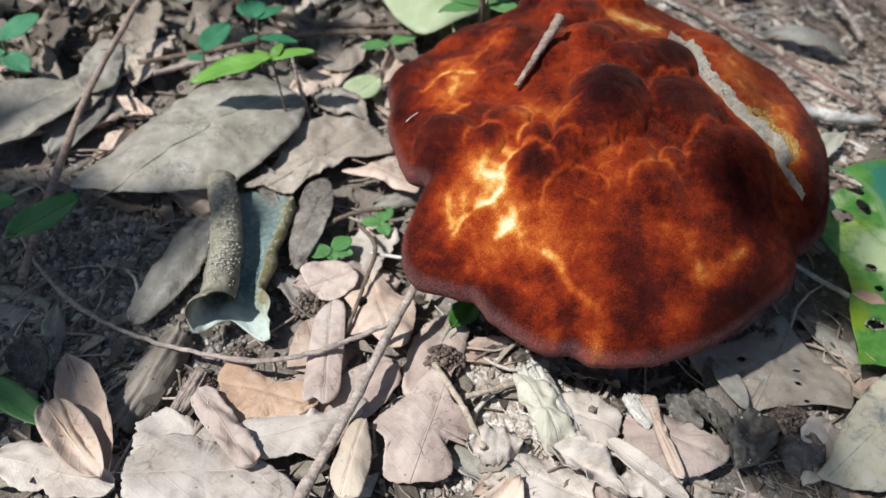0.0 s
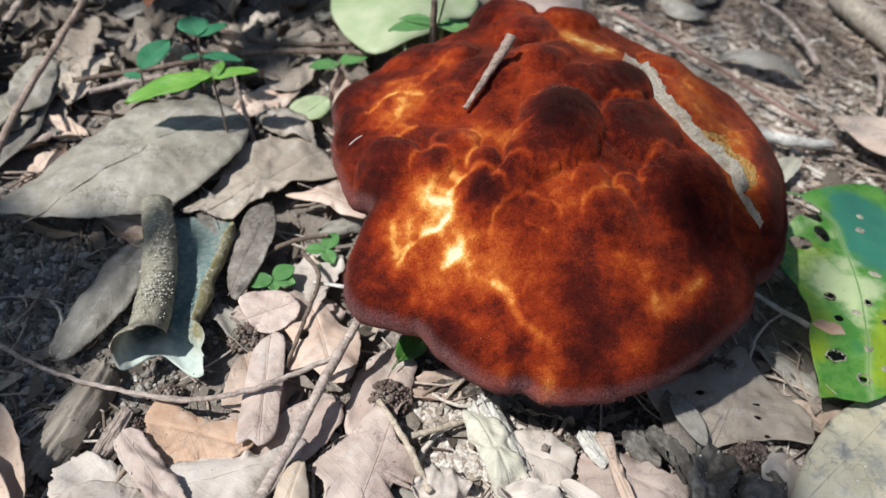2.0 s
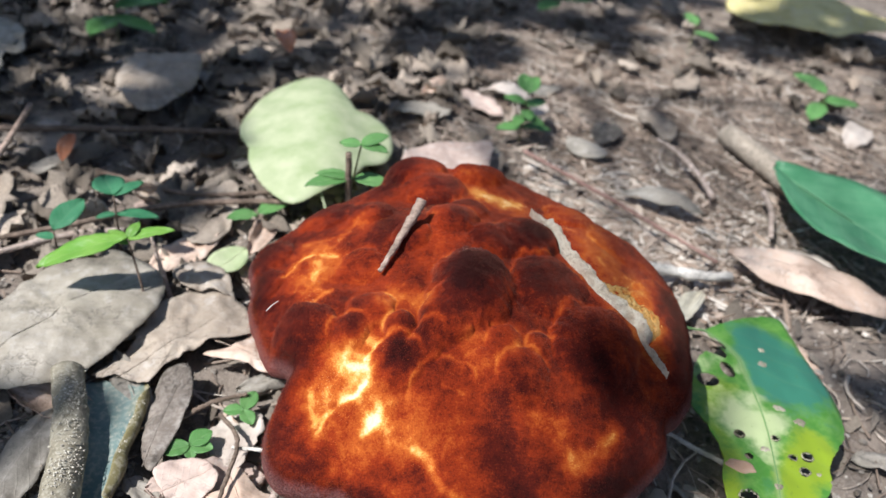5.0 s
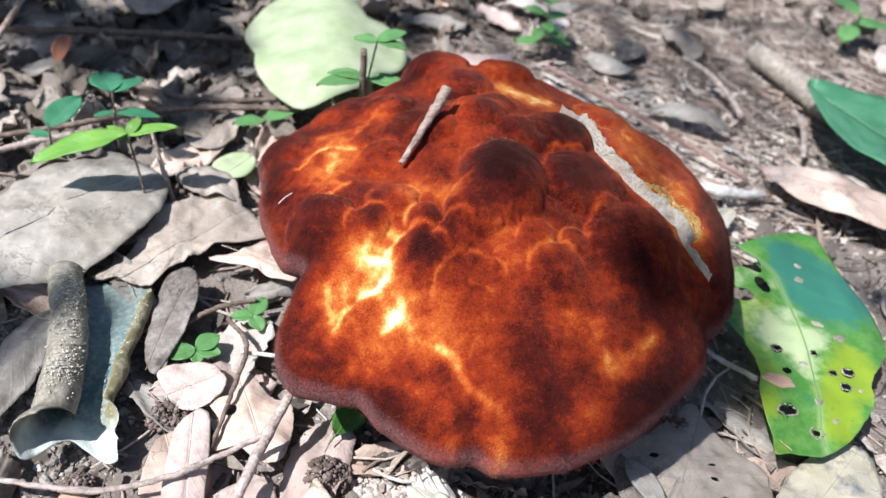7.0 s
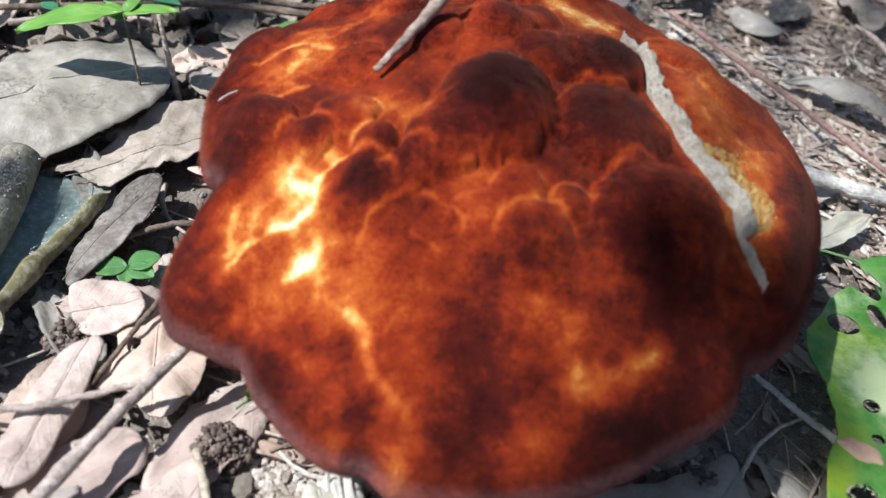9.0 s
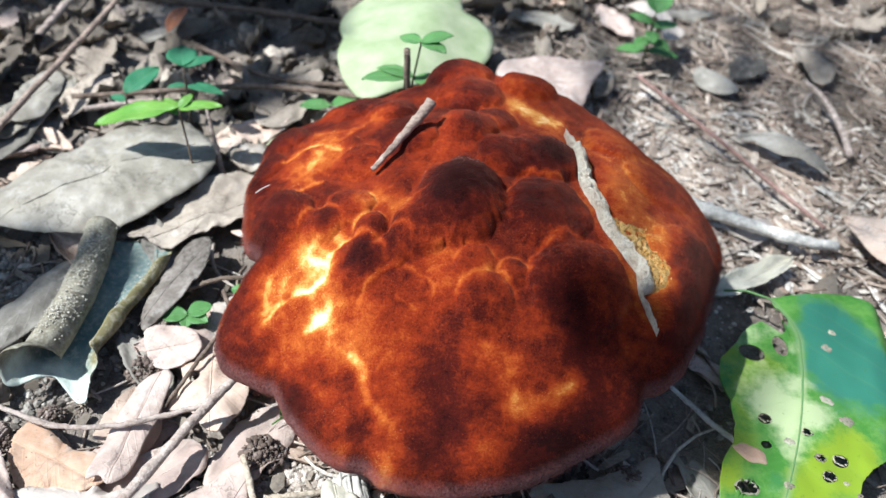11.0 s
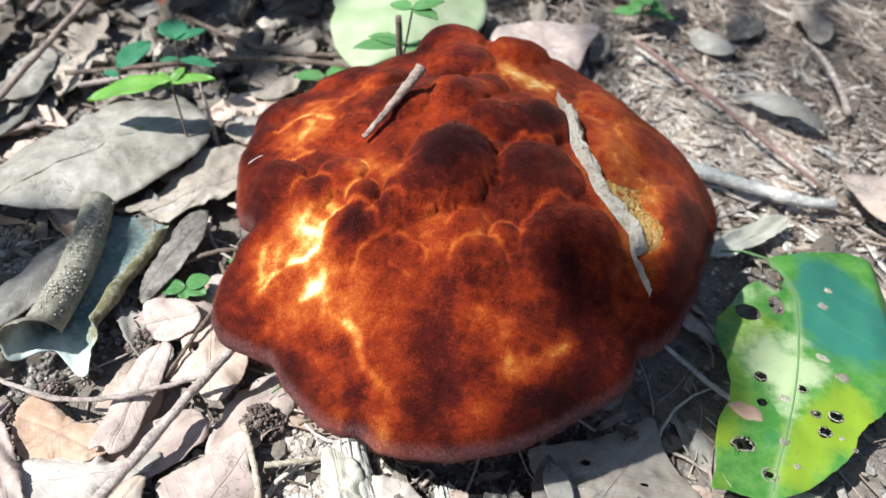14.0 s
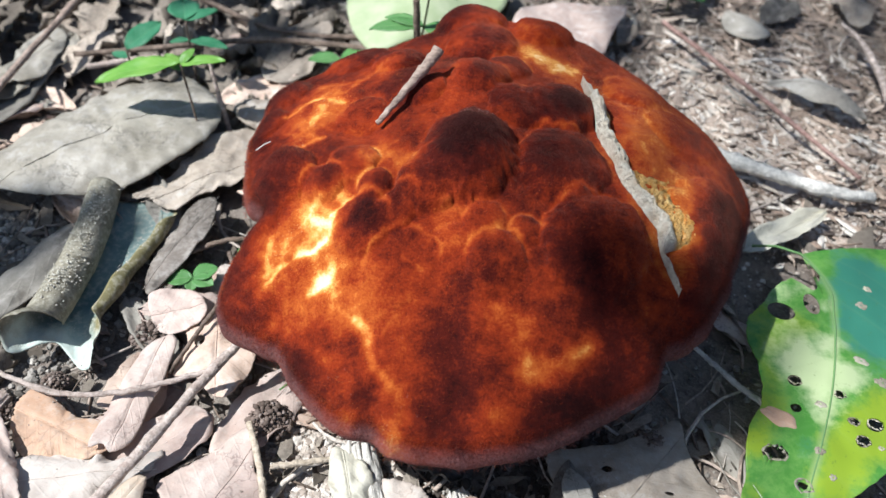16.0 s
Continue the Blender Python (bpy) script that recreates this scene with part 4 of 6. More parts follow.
def shaped_leaf(label, mat, x, y, z, heading, outline, dome=0.002, curl=0.003, wave=0.0015, tilt=(0.0, 0.0), jag=0.03, holes=(), rib=0.00022, seed=1, group="fallen leaves"):
    """A broken or lobed leaf: outline holds bent points round its middle; the rib runs along the heading."""
    pts = [Vector((outline[i], outline[i + 1], 0)) for i in range(0, len(outline), 2)]
    n = len(pts)
    ring = []
    for i in range(n):
        p0, p1, p2, p3 = pts[i - 1], pts[i], pts[(i + 1) % n], pts[(i + 2) % n]
        for q in range(10):
            t = q / 10
            ring.append(0.5 * (2 * p1 + (p2 - p0) * t + (2 * p0 - 5 * p1 + 4 * p2 - p3) * t * t + (3 * p1 - p0 - 3 * p2 + p3) * t ** 3))
    polar = sorted((math.atan2(p.y, p.x), p.length) for p in ring)
    angs, rads = [a for a, _ in polar], [r for _, r in polar]
    angs, rads = [angs[-1] - 2 * math.pi] + angs + [angs[0] + 2 * math.pi], [rads[-1]] + rads + [rads[0]]

    def radius(a):
        a = (a + math.pi) % (2 * math.pi) - math.pi
        r = float(np.interp(a, angs, rads))
        return r * (1 + jag * noise.noise((math.cos(a) * 6, math.sin(a) * 6, seed)) + 0.6 * jag * noise.noise((math.cos(a) * 19, math.sin(a) * 19, seed + 5)) + (0.008 + 0.3 * jag) * noise.noise((math.cos(a) * 46, math.sin(a) * 46, seed + 9)))

    h = radians(heading)
    ca, sa = math.cos(h), math.sin(h)
    span = max(max(abs(p.x * ca + p.y * sa) for p in pts), 0.001)
    broad = max(max(abs(-p.x * sa + p.y * ca) for p in pts), 0.001)

    def height(px, py):
        a, d = math.atan2(py, px), math.hypot(px, py)
        u = min(1.0, d / radius(a))
        v = (-px * sa + py * ca) / broad
        rise = noise.noise((math.cos(a) * 1.6, math.sin(a) * 1.6, seed * 3.1))
        return (dome * (1 - u * u) + curl * 1.6 * rise * smooth(0.45, 1.0, u) + tilt[0] * px + tilt[1] * py + wave * noise.noise((px * 70, py * 70, seed)) + 0.4 * wave * noise.noise((px * 190, py * 190, seed))
                - 0.0006 * math.exp(-(v / 0.06) ** 2))

    root = thing("fallen_leaf", label, "leaf", pose(x, y, z), group)
    polar_blade(root, mat, radius, height, lambda px, py: (0.5 + 0.5 * (px * ca + py * sa) / span, (-px * sa + py * ca) / broad), holes, 180, 16 if not holes else 44)
    if rib:
        line = [Vector((ca * q * span, sa * q * span, height(ca * q * span, sa * q * span) + 0.0002)) for q in np.linspace(-0.95, 0.9, 22)]
        v, f = tube(line, rib, rib * 0.4, 6)
        mesh_object("midrib", v, f, mat, root)
    return root


shaped_leaf("large beige-grey dead leaf with a creased middle and a turned-down edge", ASH_LEAF, -0.1121, 0.3638, 0.0155, 53, (-0.0569, -0.0448, -0.0399, -0.0068, -0.0129, 0.0392, 0.0101, 0.0552, 0.0361, 0.0392, 0.0431, 0.0112, 0.0251, -0.0248, -0.0019, -0.0428, -0.0249, -0.0468), dome=0.006, curl=0.003, wave=0.0025, jag=0.015, rib=0.0003, seed=3)
shaped_leaf("broad brown dead leaf with an uneven upturned edge", BROWN_LEAF, -0.0567, 0.3586, 0.0095, 50, (-0.0363, -0.0246, -0.0243, -0.0106, -0.0143, 0.0204, 0.0107, 0.0394, 0.0327, 0.0194, 0.0357, 0.0034, 0.0127, -0.0046, -0.0043, -0.0186, -0.0093, -0.0296, -0.0253, -0.0266), dome=0.001, curl=0.004, wave=0.003, jag=0.07, seed=8)
shaped_leaf("bright tan dead leaf tucked under the mushroom's margin", TAN_LEAF, -0.0217, 0.3467, 0.0110, -25, (-0.0233, 0.0013, -0.0103, 0.0053, 0.0017, 0.0153, 0.0137, 0.0063, 0.0157, -0.0127, 0.0067, -0.0107, -0.0043, -0.0047), dome=0.001, curl=0.002, seed=12)
shaped_leaf("small folded brown dead leaf by a seedling", BROWN_LEAF, -0.0511, 0.4010, 0.0120, -20, (-0.0169, 0.0030, -0.0059, 0.0140, 0.0041, 0.0120, 0.0131, -0.0020, 0.0131, -0.0110, 0.0021, -0.0090, -0.0099, -0.0070), dome=0.004, curl=0.003, seed=14)
shaped_leaf("round brown dead leaf with a curled rim", BROWN_LEAF, -0.0570, 0.4687, 0.0100, 80, (-0.0110, 0.0213, 0.0010, 0.0313, 0.0120, 0.0263, 0.0140, -0.0017, 0.0060, -0.0307, -0.0070, -0.0337, -0.0150, -0.0127), dome=-0.003, curl=0.004, seed=16)
shaped_leaf("pale grey dead leaf beside a long twig", ASH_LEAF, -0.1862, 0.4192, 0.0120, 80, (-0.0098, -0.0142, -0.0098, 0.0248, 0.0042, 0.0218, 0.0102, -0.0082, 0.0032, -0.0242), dome=0.002, curl=0.003, seed=17)
shaped_leaf("tan lobed dead leaf with a round hole", TAN_LEAF, -0.0178, 0.2595, 0.0085, -70, (-0.0172, 0.0105, -0.0092, 0.0125, -0.0042, 0.0235, 0.0038, 0.0145, 0.0128, 0.0085, 0.0148, -0.0015, 0.0118, -0.0165, 0.0038, -0.0165, -0.0042, -0.0115, -0.0122, -0.0125, -0.0122, 0.0005), dome=0.003, curl=0.002, jag=0.02, holes=((-0.0082, 0.0035, 0.0022, 0.0026, 20),), rib=0.0003, seed=21)
shaped_leaf("tan dead leaf showing from under an oblong one", TAN_LEAF, -0.0431, 0.2413, 0.0045, -70, (-0.0099, 0.0007, -0.0079, 0.0127, -0.0019, 0.0157, 0.0071, 0.0117, 0.0131, -0.0033, 0.0101, -0.0143, -0.0029, -0.0133, -0.0099, -0.0103), dome=0.001, curl=0.002, holes=((0.0025, 0.0035, 0.0022, 0.0014, 60),), seed=22)
shaped_leaf("small greyish pink dead leaf below a seedling", PINK_LEAF, -0.0414, 0.2754, 0.0090, 30, (-0.0136, 0.0046, -0.0046, 0.0106, 0.0054, 0.0096, 0.0124, 0.0016, 0.0074, -0.0074, 0.0004, -0.0114, -0.0066, -0.0074), dome=0.001, curl=0.002, seed=23)
shaped_leaf("orange-tan dead leaf half covered by others", ORANGE_LEAF, -0.0578, 0.2153, 0.0080, -12, (-0.0202, 0.0097, -0.0122, 0.0127, 0.0018, 0.0067, 0.0128, 0.0067, 0.0218, -0.0003, 0.0148, -0.0083, 0.0028, -0.0103, -0.0062, -0.0123, -0.0162, -0.0043), dome=0.002, curl=0.002, jag=0.05, seed=24)
shaped_leaf("bright cream-tan dead leaf with a broken margin", PALE_LEAF, -0.0401, 0.2015, 0.0090, 20, (-0.0269, -0.0005, -0.0149, 0.0055, -0.0019, 0.0075, 0.0101, 0.0095, 0.0191, 0.0165, 0.0201, 0.0095, 0.0161, 0.0035, 0.0121, -0.0055, 0.0071, -0.0145, -0.0029, -0.0115, -0.0139, -0.0145, -0.0219, -0.0075), dome=0.002, curl=0.003, jag=0.06, seed=25)
shaped_leaf("pale bleached dead leaf with a torn edge", PALE_LEAF, -0.0811, 0.1939, 0.0055, 10, (-0.0219, 0.0011, -0.0159, 0.0131, -0.0029, 0.0101, 0.0081, 0.0121, 0.0141, 0.0031, 0.0221, -0.0039, 0.0151, -0.0129, -0.0019, -0.0109, -0.0169, -0.0129), dome=0.001, curl=0.003, jag=0.12, seed=26)
shaped_leaf("broad pale bleached leaf with cracks at the front", PALE_LEAF, -0.0752, 0.1813, 0.0070, 5, (-0.0258, -0.0091, -0.0274, 0.0030, -0.0190, 0.0128, -0.0071, 0.0148, 0.0063, 0.0110, 0.0174, 0.0071, 0.0333, -0.0020, 0.0316, -0.0097, 0.0077, -0.0133, -0.0172, -0.0148), dome=0.002, curl=0.002, jag=0.05, seed=51)
shaped_leaf("pinkish pale dead leaf lying under grit at the front", PALE_LEAF, 0.0536, 0.1862, 0.0030, 160, (-0.0264, 0.0094, -0.0114, 0.0128, 0.0056, 0.0092, 0.0191, 0.0053, 0.0293, -0.0054, 0.0143, -0.0107, -0.0082, -0.0121, -0.0224, -0.0087), dome=0.001, curl=0.002, jag=0.06, seed=52)
shaped_leaf("grey-brown dead leaf standing on edge by the rolled leaf", DULL_LEAF, -0.0550, 0.3123, 0.0100, 80, (-0.0080, -0.0003, -0.0060, 0.0237, 0.0040, 0.0257, 0.0090, 0.0117, 0.0070, -0.0093, -0.0010, -0.0313, -0.0070, -0.0203), dome=0.002, curl=0.002, tilt=(0.25, 0.0), seed=27)
shaped_leaf("large pinkish brown dead leaf with a jagged torn margin", PINK_LEAF, 0.0055, 0.2052, 0.0075, 75, (-0.0215, -0.0012, -0.0185, 0.0058, -0.0125, 0.0118, -0.0015, 0.0258, 0.0035, 0.0228, 0.0085, 0.0118, 0.0135, 0.0058, 0.0185, -0.0042, 0.0125, -0.0072, 0.0090, -0.0032, 0.0065, -0.0082, 0.0095, -0.0132, 0.0055, -0.0212, -0.0145, -0.0222, -0.0165, -0.0082), dome=0.002, curl=0.003, jag=0.03, rib=0.0003, seed=28)
shaped_leaf("whitish yellow dead leaf crumpled lengthwise", CREAM_LEAF, 0.0493, 0.2137, 0.0090, -65, (-0.0113, 0.0173, -0.0063, 0.0183, 0.0047, 0.0103, 0.0067, 0.0043, 0.0117, -0.0087, 0.0097, -0.0147, 0.0007, -0.0177, -0.0023, -0.0107, -0.0043, -0.0037, -0.0093, 0.0043), dome=0.004, curl=0.003, wave=0.004, jag=0.05, seed=29)
shaped_leaf("pale pinkish dead leaf in front of the mushroom", PALE_LEAF, 0.0675, 0.2137, 0.0070, -20, (-0.0115, 0.0093, -0.0025, 0.0113, 0.0085, 0.0073, 0.0125, 0.0003, 0.0085, -0.0098, 0.0005, -0.0117, -0.0065, -0.0078, -0.0095, 0.0013), dome=0.001, curl=0.003, jag=0.07, seed=30)
shaped_leaf("brown dead leaf with a smooth surface and broken edge", PINK_LEAF, 0.0990, 0.2061, 0.0085, -25, (-0.0180, 0.0079, -0.0120, 0.0109, -0.0030, 0.0109, 0.0070, 0.0089, 0.0150, 0.0029, 0.0210, 0.0019, 0.0190, -0.0081, 0.0060, -0.0151, -0.0160, -0.0171, -0.0190, -0.0031), dome=0.002, curl=0.002, jag=0.04, rib=0.0003, seed=31)
shaped_leaf("large pale tan dead leaf with grey mould stains", MOULD_LEAF, 0.1875, 0.2211, 0.0090, 40, (-0.0365, -0.0281, -0.0305, -0.0201, -0.0245, -0.0101, -0.0155, 0.0019, -0.0005, 0.0169, 0.0135, 0.0259, 0.0245, 0.0299, 0.0355, 0.0259, 0.0325, 0.0059, 0.0145, -0.0171, -0.0125, -0.0311), dome=0.004, curl=0.003, jag=0.02, seed=33)
dead_leaf("grey-green dead leaf at the foot of a long twig", ASH_LEAF, -0.235, 0.340, 0.006, 57, 0.080, 0.044, wide=0.5, tip=0.6, bend=0.004, cup=0.003, wave=0.004, ragged=0.06)
dead_leaf("narrow grey dead leaf half under a larger one", GREY_LEAF, -0.191, 0.347, 0.003, 89, 0.106, 0.030, wave=0.003, ragged=0.08)
shaped_leaf("oblong tan-grey dead leaf with straight sides lying on others", PINK_LEAF, -0.0372, 0.2358, 0.0115, -86, (-0.0074, 0.0148, -0.005, 0.0215, -0.0002, 0.026, 0.0042, 0.0229, 0.0059, 0.0117, 0.0069, -0.0094, 0.0073, -0.0179, 0.0052, -0.024, 0.0013, -0.0255, -0.0018, -0.024, -0.006, -0.026, -0.0071, -0.0129, -0.0074, -0.0001), dome=0.002, curl=0.001, jag=0.02, seed=61)
shaped_leaf("narrow light tan leaf with a rounded end", YELLOW_TAN, -0.0219, 0.188, 0.0125, 80, (-0.0003, 0.015, 0.0035, 0.0152, 0.0052, 0.0098, 0.0069, 0.0014, 0.006, -0.0073, 0.0037, -0.0148, -0.0034, -0.0152, -0.007, -0.008, -0.006, -0.0015, -0.0046, 0.0049, -0.0029, 0.0115), dome=0.003, curl=0.001, jag=0.03, seed=62)
dead_leaf("brown dead leaf curled into a trough", TAN_LEAF, -0.138, 0.226, 0.008, -57, 0.058, 0.016, cup=0.006, wave=0.003, ragged=0.1)
dead_leaf("cupped tan leaf with a brown middle", TAN_LEAF, -0.137, 0.202, 0.010, -44, 0.041, 0.015, cup=0.005, wave=0.002, tail=0.5, tip=0.5)
dead_leaf("pale bleached dead leaf lying flat", PALE_LEAF, -0.149, 0.183, 0.004, -12, 0.046, 0.018, wave=0.002, ragged=0.28, tail=0.4, tip=0.4, nx=40, ny=14)
dead_leaf("broken straight-edged strip of tan leaf", PINK_LEAF, -0.083, 0.212, 0.0095, -48, 0.040, 0.0115, tail=0.16, tip=0.2, wave=0.003, ragged=0.22, rib=False, nx=40, ny=12)
dead_leaf("dark grey dead leaf on bare soil", DARK_LEAF, -0.160, 0.236, 0.005, -58, 0.030, 0.015, cup=0.003, wave=0.002)
shaped_leaf("narrow tan-grey strip of leaf standing clear of the litter", TAN_LEAF, 0.0924, 0.2046, 0.0135, 105, (-0.006, 0.0154, -0.0046, 0.0176, -0.001, 0.0179, 0.0011, 0.0159, 0.0015, 0.0076, 0.0035, -0.0038, 0.006, -0.0166, 0.0028, -0.0179, 0.0002, -0.0106, -0.0012, -0.0018, -0.0023, 0.0061, -0.0045, 0.0131), dome=0.001, curl=0.001, jag=0.03, rib=0.0, seed=64)
dead_leaf("bleached strip of dead leaf", PALE_LEAF, 0.072, 0.202, 0.008, -42, 0.036, 0.009, tail=0.4, tip=0.4, cup=0.002)
dead_leaf("small dark grey leaf with a pointed end", DULL_LEAF, 0.120, 0.246, 0.006, -85, 0.034, 0.012, cup=-0.001, tip=0.8)
shaped_leaf("large dull grey-brown leaf with insect holes, half sunlit", BROWN_LEAF, 0.146, 0.2425, 0.0060, 60, (-0.0323, 0.0061, -0.0099, 0.0164, 0.0048, 0.0266, 0.0136, 0.032, 0.0171, 0.0185, 0.0255, 0.0076, 0.0323, -0.0002, 0.0322, -0.0083, 0.0272, -0.0177, 0.0178, -0.0157, 0.0066, -0.0157, -0.0028, -0.0171, -0.0101, -0.0193, -0.0157, -0.0197, -0.0219, -0.027, -0.0263, -0.032, -0.029, -0.025, -0.0299, -0.0176, -0.0282, -0.0072, -0.0318, -0.0021), dome=0.003, curl=0.002, wave=0.002, jag=0.02, holes=((-0.0123, 0.0034, 0.0018, 0.0014, 0), (0.0086, -0.0074, 0.0015, 0.0007, -30), (0.0098, -0.0008, 0.0016, 0.0006, 10), (0.0111, -0.0143, 0.0010, 0.0006, -30)), seed=63)
dead_leaf("small pointed grey leaf over soil crumbs", GREY_LEAF, 0.120, 0.241, 0.009, -69, 0.024, 0.010, bend=0.002)
shaped_leaf("grey-brown dead leaf with a pointed end far back in the litter", BROWN_LEAF, -0.1149, 0.6193, 0.019, 70, (-0.0254, -0.015, -0.0281, 0.0134, -0.0207, 0.0368, 0.0029, 0.0504, 0.0227, 0.0449, 0.0281, 0.0235, 0.0275, -0.0101, 0.0144, -0.0355, 0.0038, -0.0504, -0.0085, -0.0391, -0.0174, -0.0292), dome=0.003, curl=0.003, wave=0.003, jag=0.02, seed=71)
shaped_leaf("large pale grey dead leaf with a notched end far back", ASH_LEAF, -0.2511, 0.6596, 0.018, 0, (-0.0347, -0.0002, -0.0189, -0.0202, 0.0062, -0.0454, 0.0315, -0.0437, 0.0266, -0.022, 0.0347, -0.0081, 0.0306, 0.0127, 0.0145, 0.0439, -0.0346, 0.0454), dome=0.002, curl=0.004, wave=0.003, jag=0.03, seed=72)
shaped_leaf("pale tan dead leaf lying behind the mushroom", PINK_LEAF, 0.0916, 0.5211, 0.0170, 20, (-0.0336, 0.0089, -0.0146, 0.0259, 0.0064, 0.0349, 0.0304, 0.0369, 0.0234, -0.0001, 0.0164, -0.0331, -0.0006, -0.0411, -0.0276, -0.0321), dome=0.001, curl=0.002, jag=0.02, seed=41)
dead_leaf("small grey dead leaf on fibrous soil", GREY_LEAF, 0.185, 0.586, 0.006, -46, 0.034, 0.026, cup=-0.003, tail=0.6, tip=0.6)
dead_leaf("long tan dead leaf with a bent edge", TAN_LEAF, 0.255, 0.444, 0.010, -33, 0.100, 0.044, wide=0.45, bend=0.006, cup=-0.003, wave=0.003)
dead_leaf("grey arched dead leaf on sunlit soil", GREY_LEAF, 0.206, 0.512, 0.004, -22, 0.056, 0.018, cup=-0.004, bend=0.011, wave=0.003, ragged=0.12)
dead_leaf("dull cream-yellow scrap of leaf behind the green leaf", CREAM_LEAF, 0.1855, 0.3690, 0.006, 43, 0.056, 0.013, tail=0.4, tip=0.5, cup=0.003, wave=0.003, ragged=0.2)
dead_leaf("small rust-red leaf behind the pale leaf", RUST_LEAF, -0.034, 0.735, 0.010, -79, 0.046, 0.017, cup=0.004, bend=0.004)
dead_leaf("small rust-red leaf among twigs", RUST_LEAF, -0.150, 0.507, 0.010, 95, 0.034, 0.010, cup=0.003)
dead_leaf("yellowed leaf far back on the soil", YELLOW_DEAD, 0.420, 0.872, 0.016, -1, 0.200, 0.130, wide=0.35, tail=0.6, tip=1.0, bend=0.008, wave=0.006)
dead_leaf("brown dead leaf beside a seedling", TAN_LEAF, -0.050, 0.447, 0.004, -132, 0.050, 0.020, wave=0.004, ragged=0.1)
dead_leaf("pale grey dead leaf among fibres", PALE_LEAF, 0.288, 0.450, 0.006, -48, 0.064, 0.040, wave=0.004, ragged=0.06)
dead_leaf("round grey-green dead leaf at the litter's edge", ASH_LEAF, -0.192, 0.383, 0.006, 82, 0.026, 0.022, tail=0.4, tip=0.4, wave=0.002)
dead_leaf("grey-green dead leaf lying flat", ASH_LEAF, -0.188, 0.405, 0.006, 82, 0.043, 0.024, tail=0.5, tip=0.5, wave=0.003)

dead_leaf("blackish curled scrap of dead leaf", DARK_LEAF, 0.1215, 0.1947, 0.005, 60, 0.026, 0.016, rx=-5, ry=-3, wide=0.5, tail=0.5, tip=0.5, cup=0.006, bend=0.003, wave=0.005, ragged=0.3, rib=False, nx=30, ny=12)
dead_leaf("dark brown rotten leaf scrap", DULL_LEAF, 0.1386, 0.2006, 0.005, 20, 0.020, 0.016, rx=2, ry=2, wide=0.5, tail=0.5, tip=0.5, cup=-0.004, bend=0.003, wave=0.005, ragged=0.3, rib=False, nx=30, ny=12)
# scraps coloured near black, adding to the shadow below the cap
dead_leaf("blackish rotten leaf that deepens the shade below the cap", DARK_LEAF, 0.0592, 0.2373, 0.005, -10, 0.026, 0.014, rx=9, ry=7, wide=0.5, tail=0.5, tip=0.5, cup=0.006, bend=0.003, wave=0.005, ragged=0.3, rib=False, nx=30, ny=12)
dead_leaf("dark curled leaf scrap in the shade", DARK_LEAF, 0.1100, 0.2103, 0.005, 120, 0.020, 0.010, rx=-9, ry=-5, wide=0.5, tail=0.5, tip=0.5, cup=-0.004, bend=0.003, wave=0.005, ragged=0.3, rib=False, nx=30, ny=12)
dead_leaf("dark strip of rotten leaf that deepens the shade", DARK_LEAF, 0.1070, 0.2254, 0.005, -60, 0.024, 0.008, rx=-2, ry=0, wide=0.5, tail=0.5, tip=0.5, cup=0.006, bend=0.003, wave=0.005, ragged=0.3, rib=False, nx=30, ny=12)
dead_leaf("dark leaf scrap that deepens the shade under the margin", DARK_LEAF, 0.0435, 0.2335, 0.005, 30, 0.022, 0.010, rx=5, ry=5, wide=0.5, tail=0.5, tip=0.5, cup=-0.004, bend=0.003, wave=0.005, ragged=0.3, rib=False, nx=30, ny=12)
dead_leaf("bleached leaf scrap at the front", PALE_LEAF, 0.0742, 0.1857, 0.005, 10, 0.026, 0.014, rx=-6, ry=-2, wide=0.5, tail=0.5, tip=0.5, cup=-0.004, bend=0.003, wave=0.005, ragged=0.3, rib=False, nx=30, ny=12)
dead_leaf("pale weathered leaf strip at the front", PALE_LEAF, 0.0493, 0.1985, 0.005, -30, 0.034, 0.012, rx=1, ry=3, wide=0.5, tail=0.5, tip=0.5, cup=0.006, bend=0.003, wave=0.005, ragged=0.3, rib=False, nx=30, ny=12)
dead_leaf("pale powdery leaf scrap on crumbs", PALE_LEAF, 0.0192, 0.1980, 0.006, 10, 0.022, 0.016, rx=8, ry=8, wide=0.5, tail=0.5, tip=0.5, cup=-0.004, bend=0.003, wave=0.005, ragged=0.3, rib=False, nx=30, ny=12)

